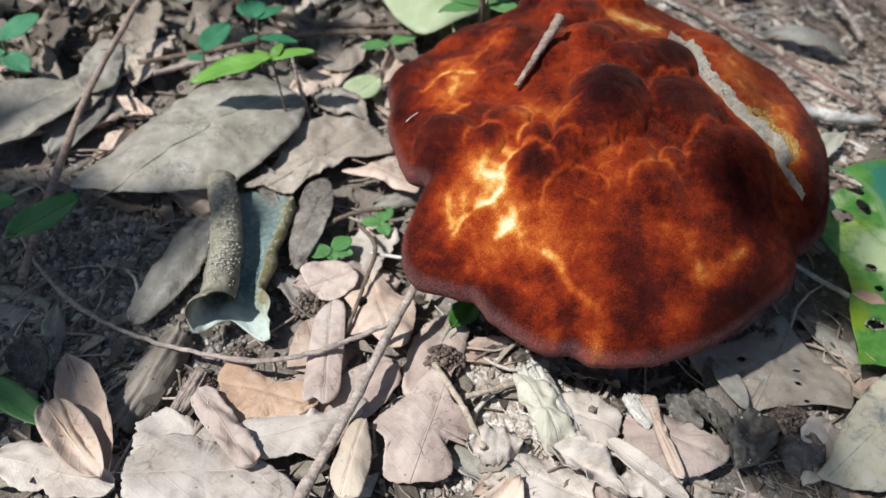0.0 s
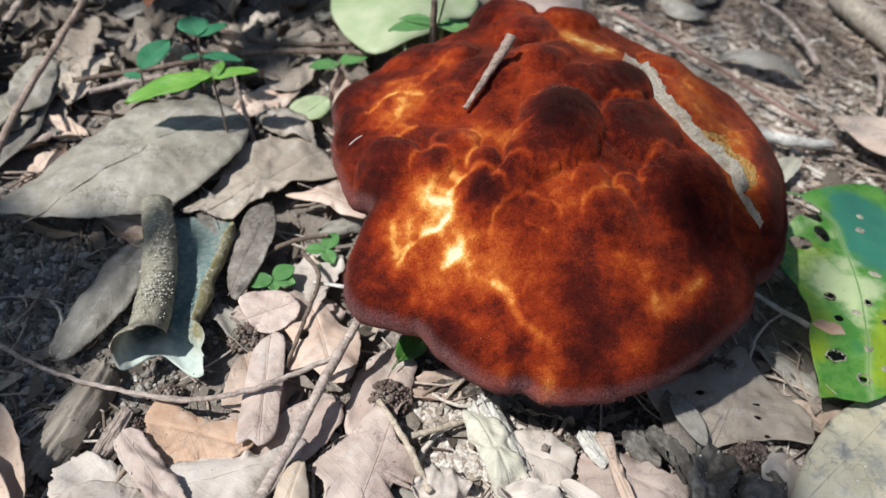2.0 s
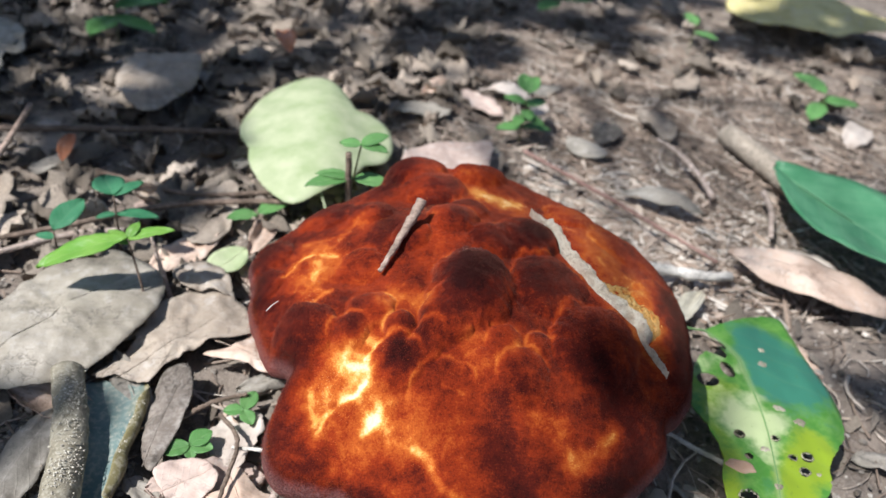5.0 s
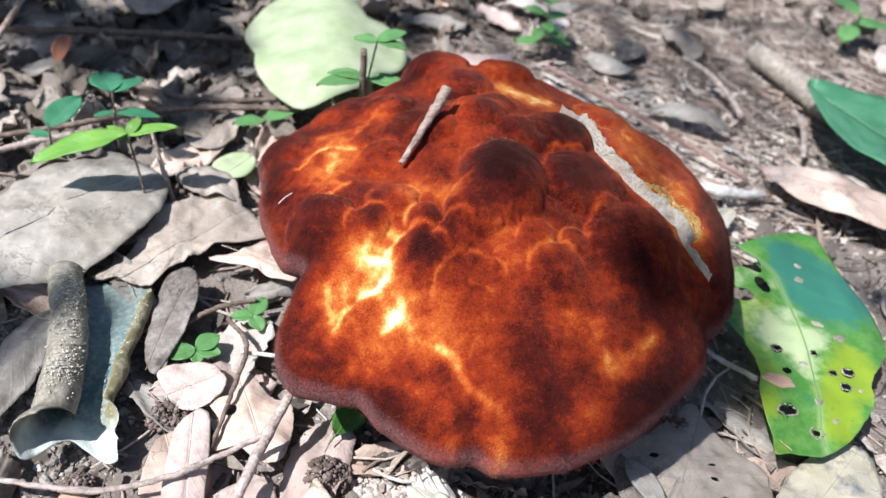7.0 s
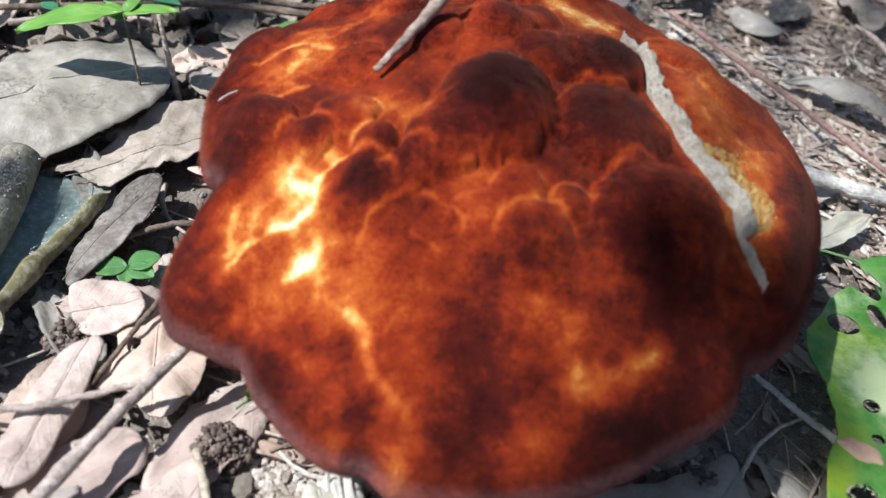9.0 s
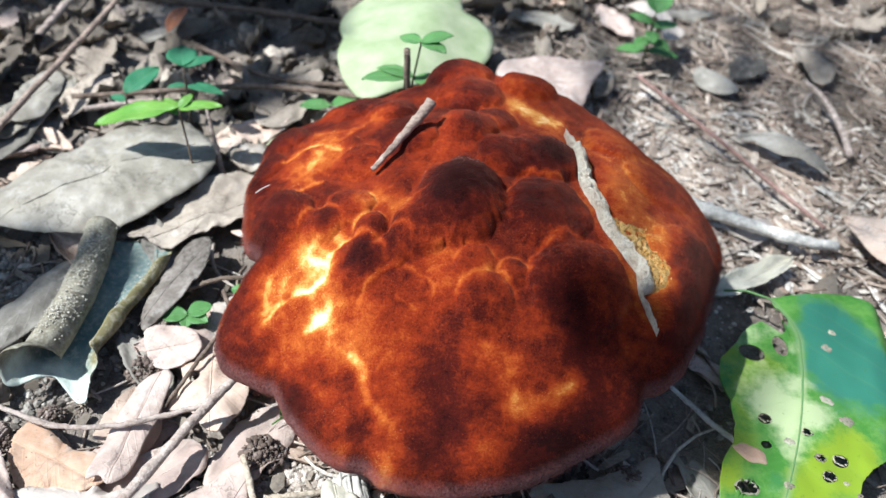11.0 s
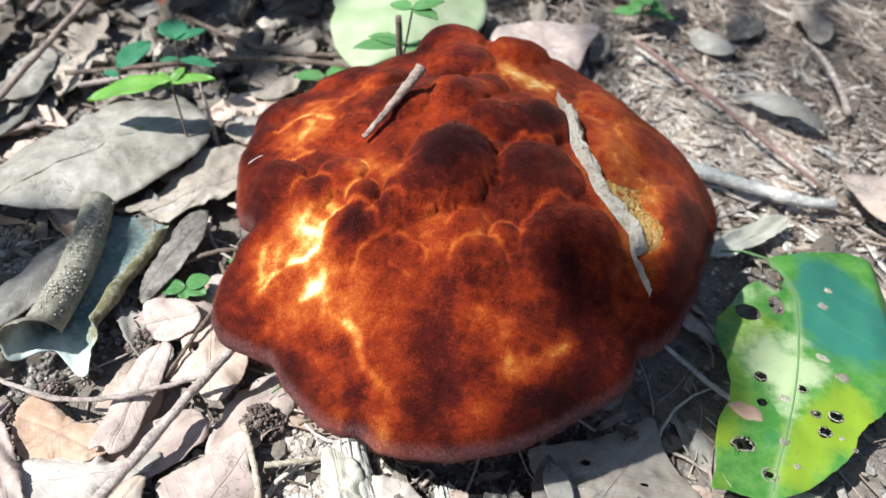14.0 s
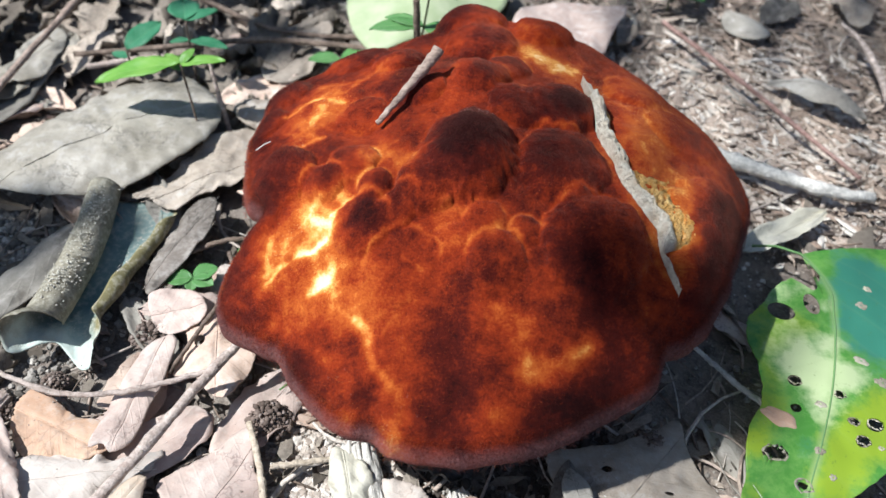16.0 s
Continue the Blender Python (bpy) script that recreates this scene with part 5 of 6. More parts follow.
# the rolled leaf: both margins curl inwards
def rolled_blade(parent):
    verts, coords, faces = [], [], []
    nx, ny = 56, 64
    for side in (0, 1):
        for i in range(nx + 1):
            s = i / nx
            flat = float(np.interp(s, (0.0, 0.3, 0.55, 0.8, 1.0), (0.031, 0.025, 0.018, 0.014, 0.021)))
            r0 = 0.0080 + 0.0006 * s
            left_most = 5.6 - 2.6 * smooth(0.84, 1.0, s)
            right_most = 2.9 * smooth(0.0, 0.30, s) * (1 - smooth(0.80, 0.96, s)) + 0.2
            for j in range(ny + 1):
                w = j / ny
                if w < 0.5:
                    ang = left_most * (1 - w / 0.5)
                    r = r0 * (1 - 0.05 * ang) + 0.0030 * smooth(0.86, 1.0, s)
                    y, z = -r * math.sin(ang), r * (1 - math.cos(ang))
                elif w < 0.8:
                    q = (w - 0.5) / 0.3
                    y, z = flat * q, -0.0012 * math.sin(math.pi * q)
                else:
                    ang = right_most * (w - 0.8) / 0.2
                    r = 0.0036 * (1 + 0.35 * noise.noise((s * 7, 5.0, 1.0)))
                    y, z = flat + r * math.sin(ang), r * (1 - math.cos(ang)) + 0.0
                x = 0.088 * s + s ** 8 * (0.0050 * math.exp(-((w - 0.36) / 0.09) ** 2) + 0.0065 * math.exp(-((w - 0.78) / 0.09) ** 2) - 0.0045 * math.exp(-((w - 0.58) / 0.07) ** 2)) + 0.002 * noise.noise((w * 4, 3, s))
                n = noise.noise((s * 5, w * 5, 7.0)) * 0.0010 + noise.noise((s * 16, w * 14, 2.0)) * 0.0005
                y += 0.0035 * math.sin(s * 3.3)
                verts.append((x, y + n, z + n + 0.0024 * smooth(0.70, 1.0, s) * smooth(0.35, 0.5, w) * math.sin(w * 12 + 2.0) - 0.0006 * side))
                coords.append((s, 2 * w - 1.0, 0))
    m = (nx + 1) * (ny + 1)
    top = [(i * (ny + 1) + j, (i + 1) * (ny + 1) + j, (i + 1) * (ny + 1) + j + 1, i * (ny + 1) + j + 1) for i in range(nx) for j in range(ny)]
    used = {(a, b) for f in top for a, b in zip(f, f[1:] + f[:1])}
    faces = top + [tuple(k + m for k in f[::-1]) for f in top] + [(b, a, a + m, b + m) for a, b in used if (b, a) not in used]
    mesh_object("leaf_blade", verts, faces, ROLLED_LEAF, parent, attrs=(("blade", "FLOAT_VECTOR", coords),))
    rnd = random.Random(9)
    cv, cf = [], []
    for _ in range(1100):
        s, a = rnd.choice((rnd.gauss(0.22, 0.08), rnd.gauss(0.48, 0.12), rnd.gauss(0.72, 0.06))), rnd.gauss(3.2, 0.5)
        s = min(max(s, 0.03), 0.86)
        r = 0.0082 * (1 - 0.05 * a) + 0.0004
        y, z = -r * math.sin(a) + 0.0035 * math.sin(s * 3.3), r * (1 - math.cos(a))
        if rnd.random() < 0.06:
            s = rnd.uniform(0.3, 0.65)
            y, z = float(np.interp(s, (0.0, 0.3, 0.55, 0.8), (0.031, 0.024, 0.016, 0.016))) + rnd.uniform(0.002, 0.0065) + 0.0035 * math.sin(s * 3.3), 0.0112
        k = len(cv)
        cv += lump_verts(rnd, 0.088 * s, y, z + 0.0001, 0.00011 + 0.00038 * rnd.random() ** 3)
        cf += [tuple(q + k for q in t) for t in ICO]
    dust = mesh_object("soil_dust", cv, cf, DUST, parent, "pale soil crumbs stuck to the roll", smooth=False)
    dust["kind"] = "stuff"


rolled = thing("rolled_leaf", "teal-grey dead leaf rolled into a tube, dusted with soil", "leaf", pose(-0.100, 0.331, 0.0060, 0, -2, -79))
rolled_blade(rolled)

# the insect-eaten green leaf
GREEN_EDGE = ((-0.0158, 0.0545), (-0.0030, 0.0600), (0.0120, 0.0640), (0.0270, 0.0660), (0.0365, 0.0630), (0.0412, 0.0553), (0.0444, 0.0404), (0.0444, 0.0261), (0.0416, 0.0143), (0.0330, -0.0030), (0.0217, -0.0215),
              (0.0140, -0.0290), (0.0090, -0.0360), (0.0065, -0.0430), (-0.0020, -0.0530), (-0.0150, -0.0630), (-0.0270, -0.0685), (-0.0396, -0.0668), (-0.0462, -0.0682), (-0.0435, -0.0596), (-0.0440, -0.0502), (-0.0427, -0.0401),
              (-0.0376, -0.0298), (-0.0365, -0.0201), (-0.0377, -0.0097), (-0.0411, -0.0012), (-0.0406, 0.0113), (-0.0338, 0.0210), (-0.0272, 0.0327), (-0.0221, 0.0364), (-0.0142, 0.0315), (-0.0115, 0.0335))
GREEN_POLAR = sorted((math.degrees(math.atan2(y, x)), math.hypot(x, y)) for x, y in GREEN_EDGE)


def green_outline(a):
    d = (math.degrees(a) + 180) % 360 - 180
    first, last = GREEN_POLAR[0], GREEN_POLAR[-1]
    edge = [(last[0] - 360, last[1])] + GREEN_POLAR + [(first[0] + 360, first[1])]
    r = 0.0
    for k, wgt in ((-0.6, 0.25), (0.0, 0.5), (0.6, 0.25)):
        r += wgt * float(np.interp(d + k, [e[0] for e in edge], [e[1] for e in edge]))
    return r + 0.0005 * noise.noise((math.cos(a) * 7, math.sin(a) * 7, 0)) + 0.0004 * noise.noise((math.cos(a) * 25, math.sin(a) * 25, 0))


def green_rib(y):
    """Where the middle rib lies across the leaf."""
    return float(np.interp(y, (-0.066, -0.053, -0.040, -0.026, -0.0055, 0.0135, 0.030, 0.041, 0.050, 0.055), (-0.0240, -0.0212, -0.0175, -0.0135, -0.0096, -0.0065, -0.0061, -0.0090, -0.0135, -0.0165)))


def green_height(x, y):
    v = x - green_rib(y)
    return 0.0110 + 0.06 * max(v, 0) - 0.05 * min(v, 0) - 2.2 * v * v - 0.003 * smooth(-0.045, -0.068, y) - 0.012 * smooth(0.030, 0.046, x) + 0.0022 * noise.noise((x * 38, y * 38, 2.0)) + 0.0006 * noise.noise((x * 110, y * 110, 5.0))


def green_coords(x, y):
    return (0.066 - y) / 0.125, (x - green_rib(y)) / 0.05


GREEN_HOLES = ((-0.0135, 0.0425, 0.0034, 0.0058, 12), (-0.0269, 0.0188, 0.0054, 0.0042, -20), (-0.0148, 0.0248, 0.0032, 0.0050, 15), (-0.0249, -0.0158, 0.0026, 0.0026, 0), (-0.0255, -0.0283, 0.0022, 0.0018, 20), (-0.0343, -0.0493, 0.0046, 0.0024, 10), (0.0022, -0.0286, 0.0034, 0.0026, 20), (-0.0056, -0.0296, 0.0024, 0.0014, 0), (-0.0032, -0.0370, 0.0030, 0.0024, 40), (-0.0094, -0.0190, 0.0016, 0.0018, 0), (-0.0247, -0.0580, 0.0016, 0.0012, 0))
DRY_SPOTS = ((-0.0165, -0.0245, 0.0030), (-0.0094, -0.0190, 0.0034), (0.0048, 0.0285, 0.0034), (0.0086, 0.0384, 0.0028), (0.0010, -0.0005, 0.0042), (0.0075, -0.0093, 0.0046), (-0.0189, -0.0447, 0.0030), (-0.0247, -0.0580, 0.0052), (0.0028, -0.0385, 0.0020), (-0.0147, -0.0532, 0.0022), (0.0068, -0.0429, 0.0018),
             (-0.0249, -0.0158, 0.0036), (0.0022, -0.0286, 0.0044), (-0.0056, -0.0296, 0.0036), (-0.0032, -0.0370, 0.0042), (-0.0343, -0.0493, 0.0058))
# tints of the blade: x, y, radius, strength
GREEN_TINTS = {"pale": ((-0.0290, 0.0260, 0.0090, 0.40), (-0.0180, 0.0350, 0.0080, 0.40), (-0.0270, -0.0080, 0.0090, 0.50), (-0.0200, 0.0050, 0.0100, 0.45), (-0.0230, -0.0480, 0.0070, 0.30), (-0.0150, -0.0120, 0.0110, 1.0), (-0.0090, 0.0060, 0.0055, 0.55), (-0.0085, 0.0250, 0.0050, 0.50), (-0.0030, -0.0080, 0.0070, 0.45), (-0.0160, -0.0300, 0.0080, 0.45), (-0.0300, 0.0080, 0.0080, 0.15)),
               "lime": ((-0.0380, 0.0180, 0.0090, 0.50), (-0.0360, -0.0300, 0.0100, 0.55), (-0.0150, -0.0560, 0.0120, 0.50), (-0.0100, -0.0420, 0.0110, 0.45), (0.0140, -0.0300, 0.0110, 0.45), (0.0010, -0.0330, 0.0130, 0.75), (0.0080, -0.0180, 0.0080, 0.60), (-0.0420, -0.0460, 0.0060, 0.70), (-0.0420, -0.0640, 0.0070, 0.50), (-0.0300, 0.0000, 0.0120, 0.45), (-0.0200, 0.0120, 0.0100, 0.40), (-0.0350, -0.0150, 0.0060, 0.40)),
               "teal": ((0.0180, 0.0180, 0.0220, 0.95), (0.0080, 0.0480, 0.0140, 0.60), (0.0120, 0.0320, 0.0160, 0.60), (-0.0220, -0.0450, 0.0080, 0.40))}


def green_tint(key):
    return lambda x, y: sum(k * math.exp(-((x - px) ** 2 + (y - py) ** 2) / (r * r)) for px, py, r, k in GREEN_TINTS[key])


green = thing("green_leaf", "large green leaf turning yellow, eaten through by insects", "leaf", pose(0.2225, 0.3070, 0.0110, 0, 0, 0))
polar_blade(green, BLOTCHED, green_outline, green_height, green_coords, GREEN_HOLES, 380, 84, 0.0004, tints={key: green_tint(key) for key in GREEN_TINTS})
line = [Vector((green_rib(y), y, green_height(green_rib(y), y) + 0.0001)) for y in np.linspace(0.054, -0.064, 28)]
v, f = tube([Vector((-0.0330, 0.0640, 0.001)), Vector((-0.0250, 0.0600, 0.007))] + line, 0.00060, 0.0002, 7)
mesh_object("midrib", v, f, GREEN, green)
for k, (hx, hy, r) in enumerate(DRY_SPOTS):
    inner = r * 0.62 if any(math.hypot(hx - h[0], hy - h[1]) < 0.001 for h in GREEN_HOLES) else 0.0
    rnd = random.Random(k)
    v, f = [], []
    for i in range(18):
        a = 2 * math.pi * i / 18
        out = r * 0.72 * rnd.uniform(0.6, 1.15)
        for q, lift in ((inner if inner else 0.0004, 0.00025), (out * 0.85, 0.00045), (out, 0.0)):
            x, y = hx + q * math.cos(a), hy + 0.75 * q * math.sin(a)
            v.append((x, y, green_height(x, y) + lift))
    for i in range(18):
        a, b = i * 3, (i + 1) % 18 * 3
        f += [(a, a + 1, b + 1, b), (a + 1, a + 2, b + 2, b + 1)]
    mesh_object("dry_spot", v, f, SPOT, green, "grey-brown dried spot round an insect hole")


v, f = [(-0.0321, -0.0344, green_height(-0.0321, -0.0344) + 0.0006)], []
for i in range(36):
    a = 2 * math.pi * i / 36
    for q, lift in ((0.55, 0.0009), (0.9, 0.0006), (1.0, 0.0)):
        q *= 1 + 0.10 * math.sin(2 * a + 1.0) + 0.08 * math.sin(5 * a)
        x, y = -0.0321 + 0.0060 * q * math.cos(a + 0.5), -0.0344 + 0.0046 * q * math.sin(a)
        v.append((x, y, green_height(x, y) + lift))
for i in range(36):
    a, b = 1 + i * 3, 1 + (i + 1) % 36 * 3
    f += [(0, a, b), (a, a + 1, b + 1, b), (a + 1, a + 2, b + 2, b + 1)]
mesh_object("dry_spot", v, f, ORANGE_LEAF, green, "brown dried skin over an eaten patch")

# the pale heart-shaped leaf behind
heart = thing("pale_leaf", "pale yellow-green fallen leaf with two lobes, partly sunlit", "leaf", pose(0.0048, 0.5390, 0.0240, 0, 0, 0))
HEART_EDGE = ((-159, 0.0479), (-128, 0.0619), (-112, 0.0735), (-99, 0.0851), (-91, 0.0760), (-79, 0.0642), (-57, 0.0478), (-32, 0.0487), (0, 0.0462), (28, 0.0476), (46, 0.0447), (54, 0.0359), (77, 0.0554), (90, 0.0840), (102, 0.0961), (120, 0.0805), (142, 0.0611))


def edge_radius(edge, a, soft=4.0):
    d = (math.degrees(a) + 180) % 360 - 180
    ring = ((edge[-1][0] - 360, edge[-1][1]),) + edge + ((edge[0][0] + 360, edge[0][1]),)
    return sum(wgt * float(np.interp(d + k * soft, [e[0] for e in ring], [e[1] for e in ring])) for k, wgt in ((-1, 0.25), (0, 0.5), (1, 0.25)))


def heart_outline(a):
    return edge_radius(HEART_EDGE, a)


def heart_height(x, y):
    return 0.012 * math.exp(-(x / 0.03) ** 2) - 1.4 * (x * x + y * y) + 0.0014 * noise.noise((x * 40, y * 40, 3))


polar_blade(heart, PALE_GREEN, heart_outline, heart_height, lambda x, y: (0.1, 0.9))
line = spline([(0.030, -0.120, -0.012), (0.006, -0.086, -0.004), (-0.004, -0.03, 0.0090), (-0.008, 0.06, 0.006)], 8)
v, f = tube(line, 0.0008, 0.0004, 7)
mesh_object("midrib", v, f, PALE_GREEN, heart)

# other fresh leaves
fresh = thing("green_leaf", "dark green fresh leaf lying beside a log", "leaf", pose(0.312, 0.520, 0.030, 0, 3, -62))
blade_part("leaf_blade", DEEP_GREEN, fresh, length=0.130, breadth=0.080, wide=0.5, tail=0.9, tip=0.6, fold=0.006, wave=0.003, seed=9)
rib_part(fresh, DEEP_GREEN, 0.13, 0.0, r=0.0008)
for x, y, z, h, ln, br, mt, lab in ((-0.172, 0.268, 0.030, 53, 0.034, 0.017, GREEN, "green leaf on a low stalk above the soil"), (-0.190, 0.287, 0.030, 6, 0.014, 0.011, GREEN, "small yellow-green leaf on a low stalk"),
                                    (0.0125, 0.2545, 0.006, 57, 0.024, 0.012, STEM_LEAF, "small dark green leaf under the mushroom's margin"), (-0.168, 0.213, 0.012, -29, 0.042, 0.011, GREEN, "green leaf with a yellow tip on the litter"),
                                    (-0.050, 0.409, 0.008, 56, 0.028, 0.020, PALE_GREEN, "dull green round leaf on the litter")):
    ob = thing("green_leaf", lab, "leaf", pose(x, y, z, 0, 0, h))
    blade_part("leaf_blade", mt, ob, length=ln, breadth=br, wide=0.45, tail=0.7, tip=0.7, fold=0.002, wave=0.001, nx=18, ny=8, seed=int(ln * 1e4))
    rib_part(ob, mt, ln, r=0.0004, stalk=0.004)


# ---- twigs, roots and sticks ----
twig("long_twig", "long thin brown twig leaning over the litter", STICK, [(-0.162, 0.508, 0.050), (-0.172, 0.452, 0.034), (-0.179, 0.380, 0.022), (-0.176, 0.315, 0.014), (-0.170, 0.262, 0.010)], 0.0015, 0.0021)
twig("creeping_vine", "thin dry vine stem lying across the leaves", TWIG, [(-0.1850, 0.2950, 0.010), (-0.1653, 0.2700, 0.011), (-0.1419, 0.2501, 0.011), (-0.1160, 0.2376, 0.011), (-0.0910, 0.2306, 0.012), (-0.0640, 0.2262, 0.014), (-0.0420, 0.2302, 0.016), (-0.0270, 0.2370, 0.018), (-0.0120, 0.2440, 0.021)], 0.0008, 0.0011, knots=((0.25, 0.3), (0.6, 0.35), (0.8, 0.3)))
twig("broken_twig", "stout grey-brown twig leaning from the litter against the mushroom", TWIG, [(-0.0015, 0.268, 0.024), (-0.013, 0.238, 0.021), (-0.026, 0.203, 0.015), (-0.040, 0.168, 0.011), (-0.052, 0.135, 0.010)], 0.0017, 0.0023, knots=((0.2, 0.2), (0.42, 0.25), (0.7, 0.2)), sides=12)
twig("fallen_stick", "short grey-brown stick fallen onto the mushroom cap", STICK, [(0.0483, 0.3380, 0.1080), (0.0405, 0.3270, 0.0985), (0.0318, 0.3145, 0.0890)], 0.0022, 0.0010, sides=12, knots=((0.3, 0.2), (0.8, -0.2)))
twig("flat_stick", "flat pale grey stick lying behind a large dead leaf", TWIG, [(-0.1585, 0.4195, 0.010), (-0.1288, 0.4320, 0.013), (-0.0990, 0.4385, 0.013)], 0.0016, 0.0022, sides=8)
twig("back_twig", "thin dark twig lying behind a dead leaf", TWIG_DARK, [(-0.167, 0.423, 0.014), (-0.121, 0.441, 0.016), (-0.073, 0.466, 0.014), (-0.010, 0.474, 0.014)], 0.0014, 0.0018)
twig("thin_stick", "thin pale stick on the litter", STRAW, [(0.006, 0.233, 0.010), (0.016, 0.217, 0.010), (0.026, 0.196, 0.010)], 0.0012, 0.0013)
twig("thin_stick", "thin pale stick among soil crumbs", STRAW, [(0.019, 0.219, 0.009), (0.032, 0.224, 0.009), (0.045, 0.229, 0.009)], 0.0012, 0.0010)
twig("bare_root", "thin pale root curving out of the soil", TWIG_PALE, [(0.163, 0.309, 0.010), (0.172, 0.301, 0.010), (0.181, 0.294, 0.009), (0.194, 0.288, 0.006)], 0.0009, 0.0013)
twig("straw", "short white straw under the mushroom", TWIG_PALE, [(-0.025, 0.290, 0.012), (-0.006, 0.288, 0.012)], 0.0008, 0.0008)
twig("thin_root", "thin brown root between leaves", TWIG_DARK, [(-0.051, 0.307, 0.008), (-0.038, 0.316, 0.010), (-0.022, 0.323, 0.009)], 0.0011, 0.0010)
twig("dry_stalk", "thin brown stem bent over a leaf", TWIG_DARK, [(-0.032, 0.308, 0.012), (-0.023, 0.292, 0.014), (-0.026, 0.268, 0.014), (-0.031, 0.246, 0.010)], 0.0010, 0.0008)
twig("pale_root", "bleached root lying on sunlit soil", TWIG_PALE, [(0.150, 0.440, 0.011), (0.1654, 0.4355, 0.012), (0.1890, 0.4285, 0.012), (0.2110, 0.4228, 0.012), (0.2350, 0.4215, 0.010), (0.2520, 0.4265, 0.007)], 0.0042, 0.0026, rough=0.14, knots=((0.35, 0.3), (0.7, 0.25)), sides=12)
twig("log", "weathered grey branch piece lying on the soil", LOG, [(0.315, 0.600, 0.013), (0.327, 0.560, 0.014), (0.339, 0.520, 0.013)], 0.0085, 0.0095, rough=0.05, sides=22, knots=(), category="branch")
twig("reddish_twig", "reddish brown twig on sunlit soil", TWIG_RED, [(0.145, 0.552, 0.014), (0.191, 0.500, 0.013), (0.222, 0.462, 0.012), (0.246, 0.436, 0.010)], 0.0014, 0.0011)
twig("bent_root", "bent pale brown root lying on the soil", TWIG, [(0.2560, 0.590, 0.010), (0.2610, 0.572, 0.013), (0.2665, 0.543, 0.014), (0.2730, 0.512, 0.008)], 0.0010, 0.0022, rough=0.12)
twig("bent_root", "short brown root beside the log", TWIG, [(0.309, 0.515, 0.013), (0.303, 0.490, 0.015), (0.294, 0.465, 0.010)], 0.0022, 0.0018)
twig("bent_root", "pale root arching out of the litter", TWIG, [(-0.2300, 0.488, 0.004), (-0.2241, 0.501, 0.012), (-0.2208, 0.5193, 0.017), (-0.2147, 0.5315, 0.017), (-0.2035, 0.5347, 0.012), (-0.192, 0.532, 0.004)], 0.0026, 0.0017)
twig("thin_twig", "thin dark twig far back in the litter", TWIG_DARK, [(-0.128, 0.500, 0.012), (-0.072, 0.477, 0.014), (-0.022, 0.486, 0.012)], 0.0016, 0.0014)
twig("thin_twig", "dark twig lying far back among leaves", TWIG_DARK, [(-0.200, 0.545, 0.012), (-0.111, 0.551, 0.014), (-0.040, 0.558, 0.012)], 0.0022, 0.0018)
twig("dry_stalk", "thin dry stem beside a seedling", TWIG, [(-0.0765, 0.4015, 0.0400), (-0.0729, 0.3981, 0.0240), (-0.0675, 0.3930, 0.002)], 0.0008, 0.0015)
twig("plant_fleck", "tiny straw fleck stuck to the mushroom cap", TWIG_PALE, [on_cap(-0.0118, 0.3060, 0.0015), on_cap(-0.0095, 0.3080, 0.0016), on_cap(-0.0072, 0.3095, 0.0015)], 0.00022, 0.0002, wobble=0.0, knots=())


twig("dry_stub", "short dark upright stub behind the mushroom", TWIG_DARK, [(0.021, 0.427, 0.000), (0.021, 0.427, 0.040), (0.020, 0.426, 0.077)], 0.0022, 0.0016, knots=())


# ---- bark pieces and clods ----
def bark_piece(label, x, y, z, heading, length, breadth, high, mat, seed):
    rnd = random.Random(seed)
    root = thing("bark_piece", label, "bark", pose(x, y, z, rnd.uniform(-8, 8), rnd.uniform(-6, 6), heading))
    verts, faces = [], []
    nx, ny = 30, 26
    for side in (1, 0):
        for i in range(nx + 1):
            for j in range(ny + 1):
                s, v = i / nx, 2 * j / ny - 1
                w = breadth / 2 * (0.8 + 0.2 * math.sin(math.pi * s)) * (1 + 0.12 * noise.noise((s * 6, v, seed)))
                arch = high * (1 - v * v)
                ridge = 0.0015 * noise.noise((s * 1.8, v * 6, seed + 3.0)) + 0.0006 * noise.noise((s * 5, v * 15, seed))
                verts.append(((s + (0.10 * noise.noise((v * 3, 0, seed)) + 0.06 * noise.noise((v * 11, 3, seed))) * (1 if s > 0.5 else -1)) * length, v * w, arch + ridge - (0 if side else 0.0022)))
    n = (nx + 1) * (ny + 1)
    top = [(i * (ny + 1) + j, (i + 1) * (ny + 1) + j, (i + 1) * (ny + 1) + j + 1, i * (ny + 1) + j + 1) for i in range(nx) for j in range(ny)]
    used = {(a, b) for f in top for a, b in zip(f, f[1:] + f[:1])}
    faces = top + [tuple(k + n for k in f[::-1]) for f in top] + [(b, a, a + n, b + n) for a, b in used if (b, a) not in used]
    mesh_object("bark", verts, faces, mat, root)


bark_piece("weathered chunk of rotten grey-brown wood with furrows", -0.0990, 0.2440, 0.004, -107, 0.047, 0.017, 0.007, ROTTEN, 1)
dead_leaf("dusty grey leaf lying beside the rolled leaf", GREY_LEAF, -0.1030, 0.3160, 0.003, -103, 0.072, 0.020, tail=0.4, tip=0.5, cup=-0.003, wave=0.003, ragged=0.12, rib=False)
bark_piece("small brown bark chip", -0.086, 0.226, 0.006, -107, 0.021, 0.007, 0.002, TWIG, 2)
bark_piece("bleached splinter of wood with furrows", 0.045, 0.237, 0.007, -66, 0.034, 0.014, 0.003, TWIG_PALE, 3)
bark_piece("pale rounded wood chip", 0.084, 0.224, 0.010, -63, 0.016, 0.009, 0.002, TWIG_PALE, 4)
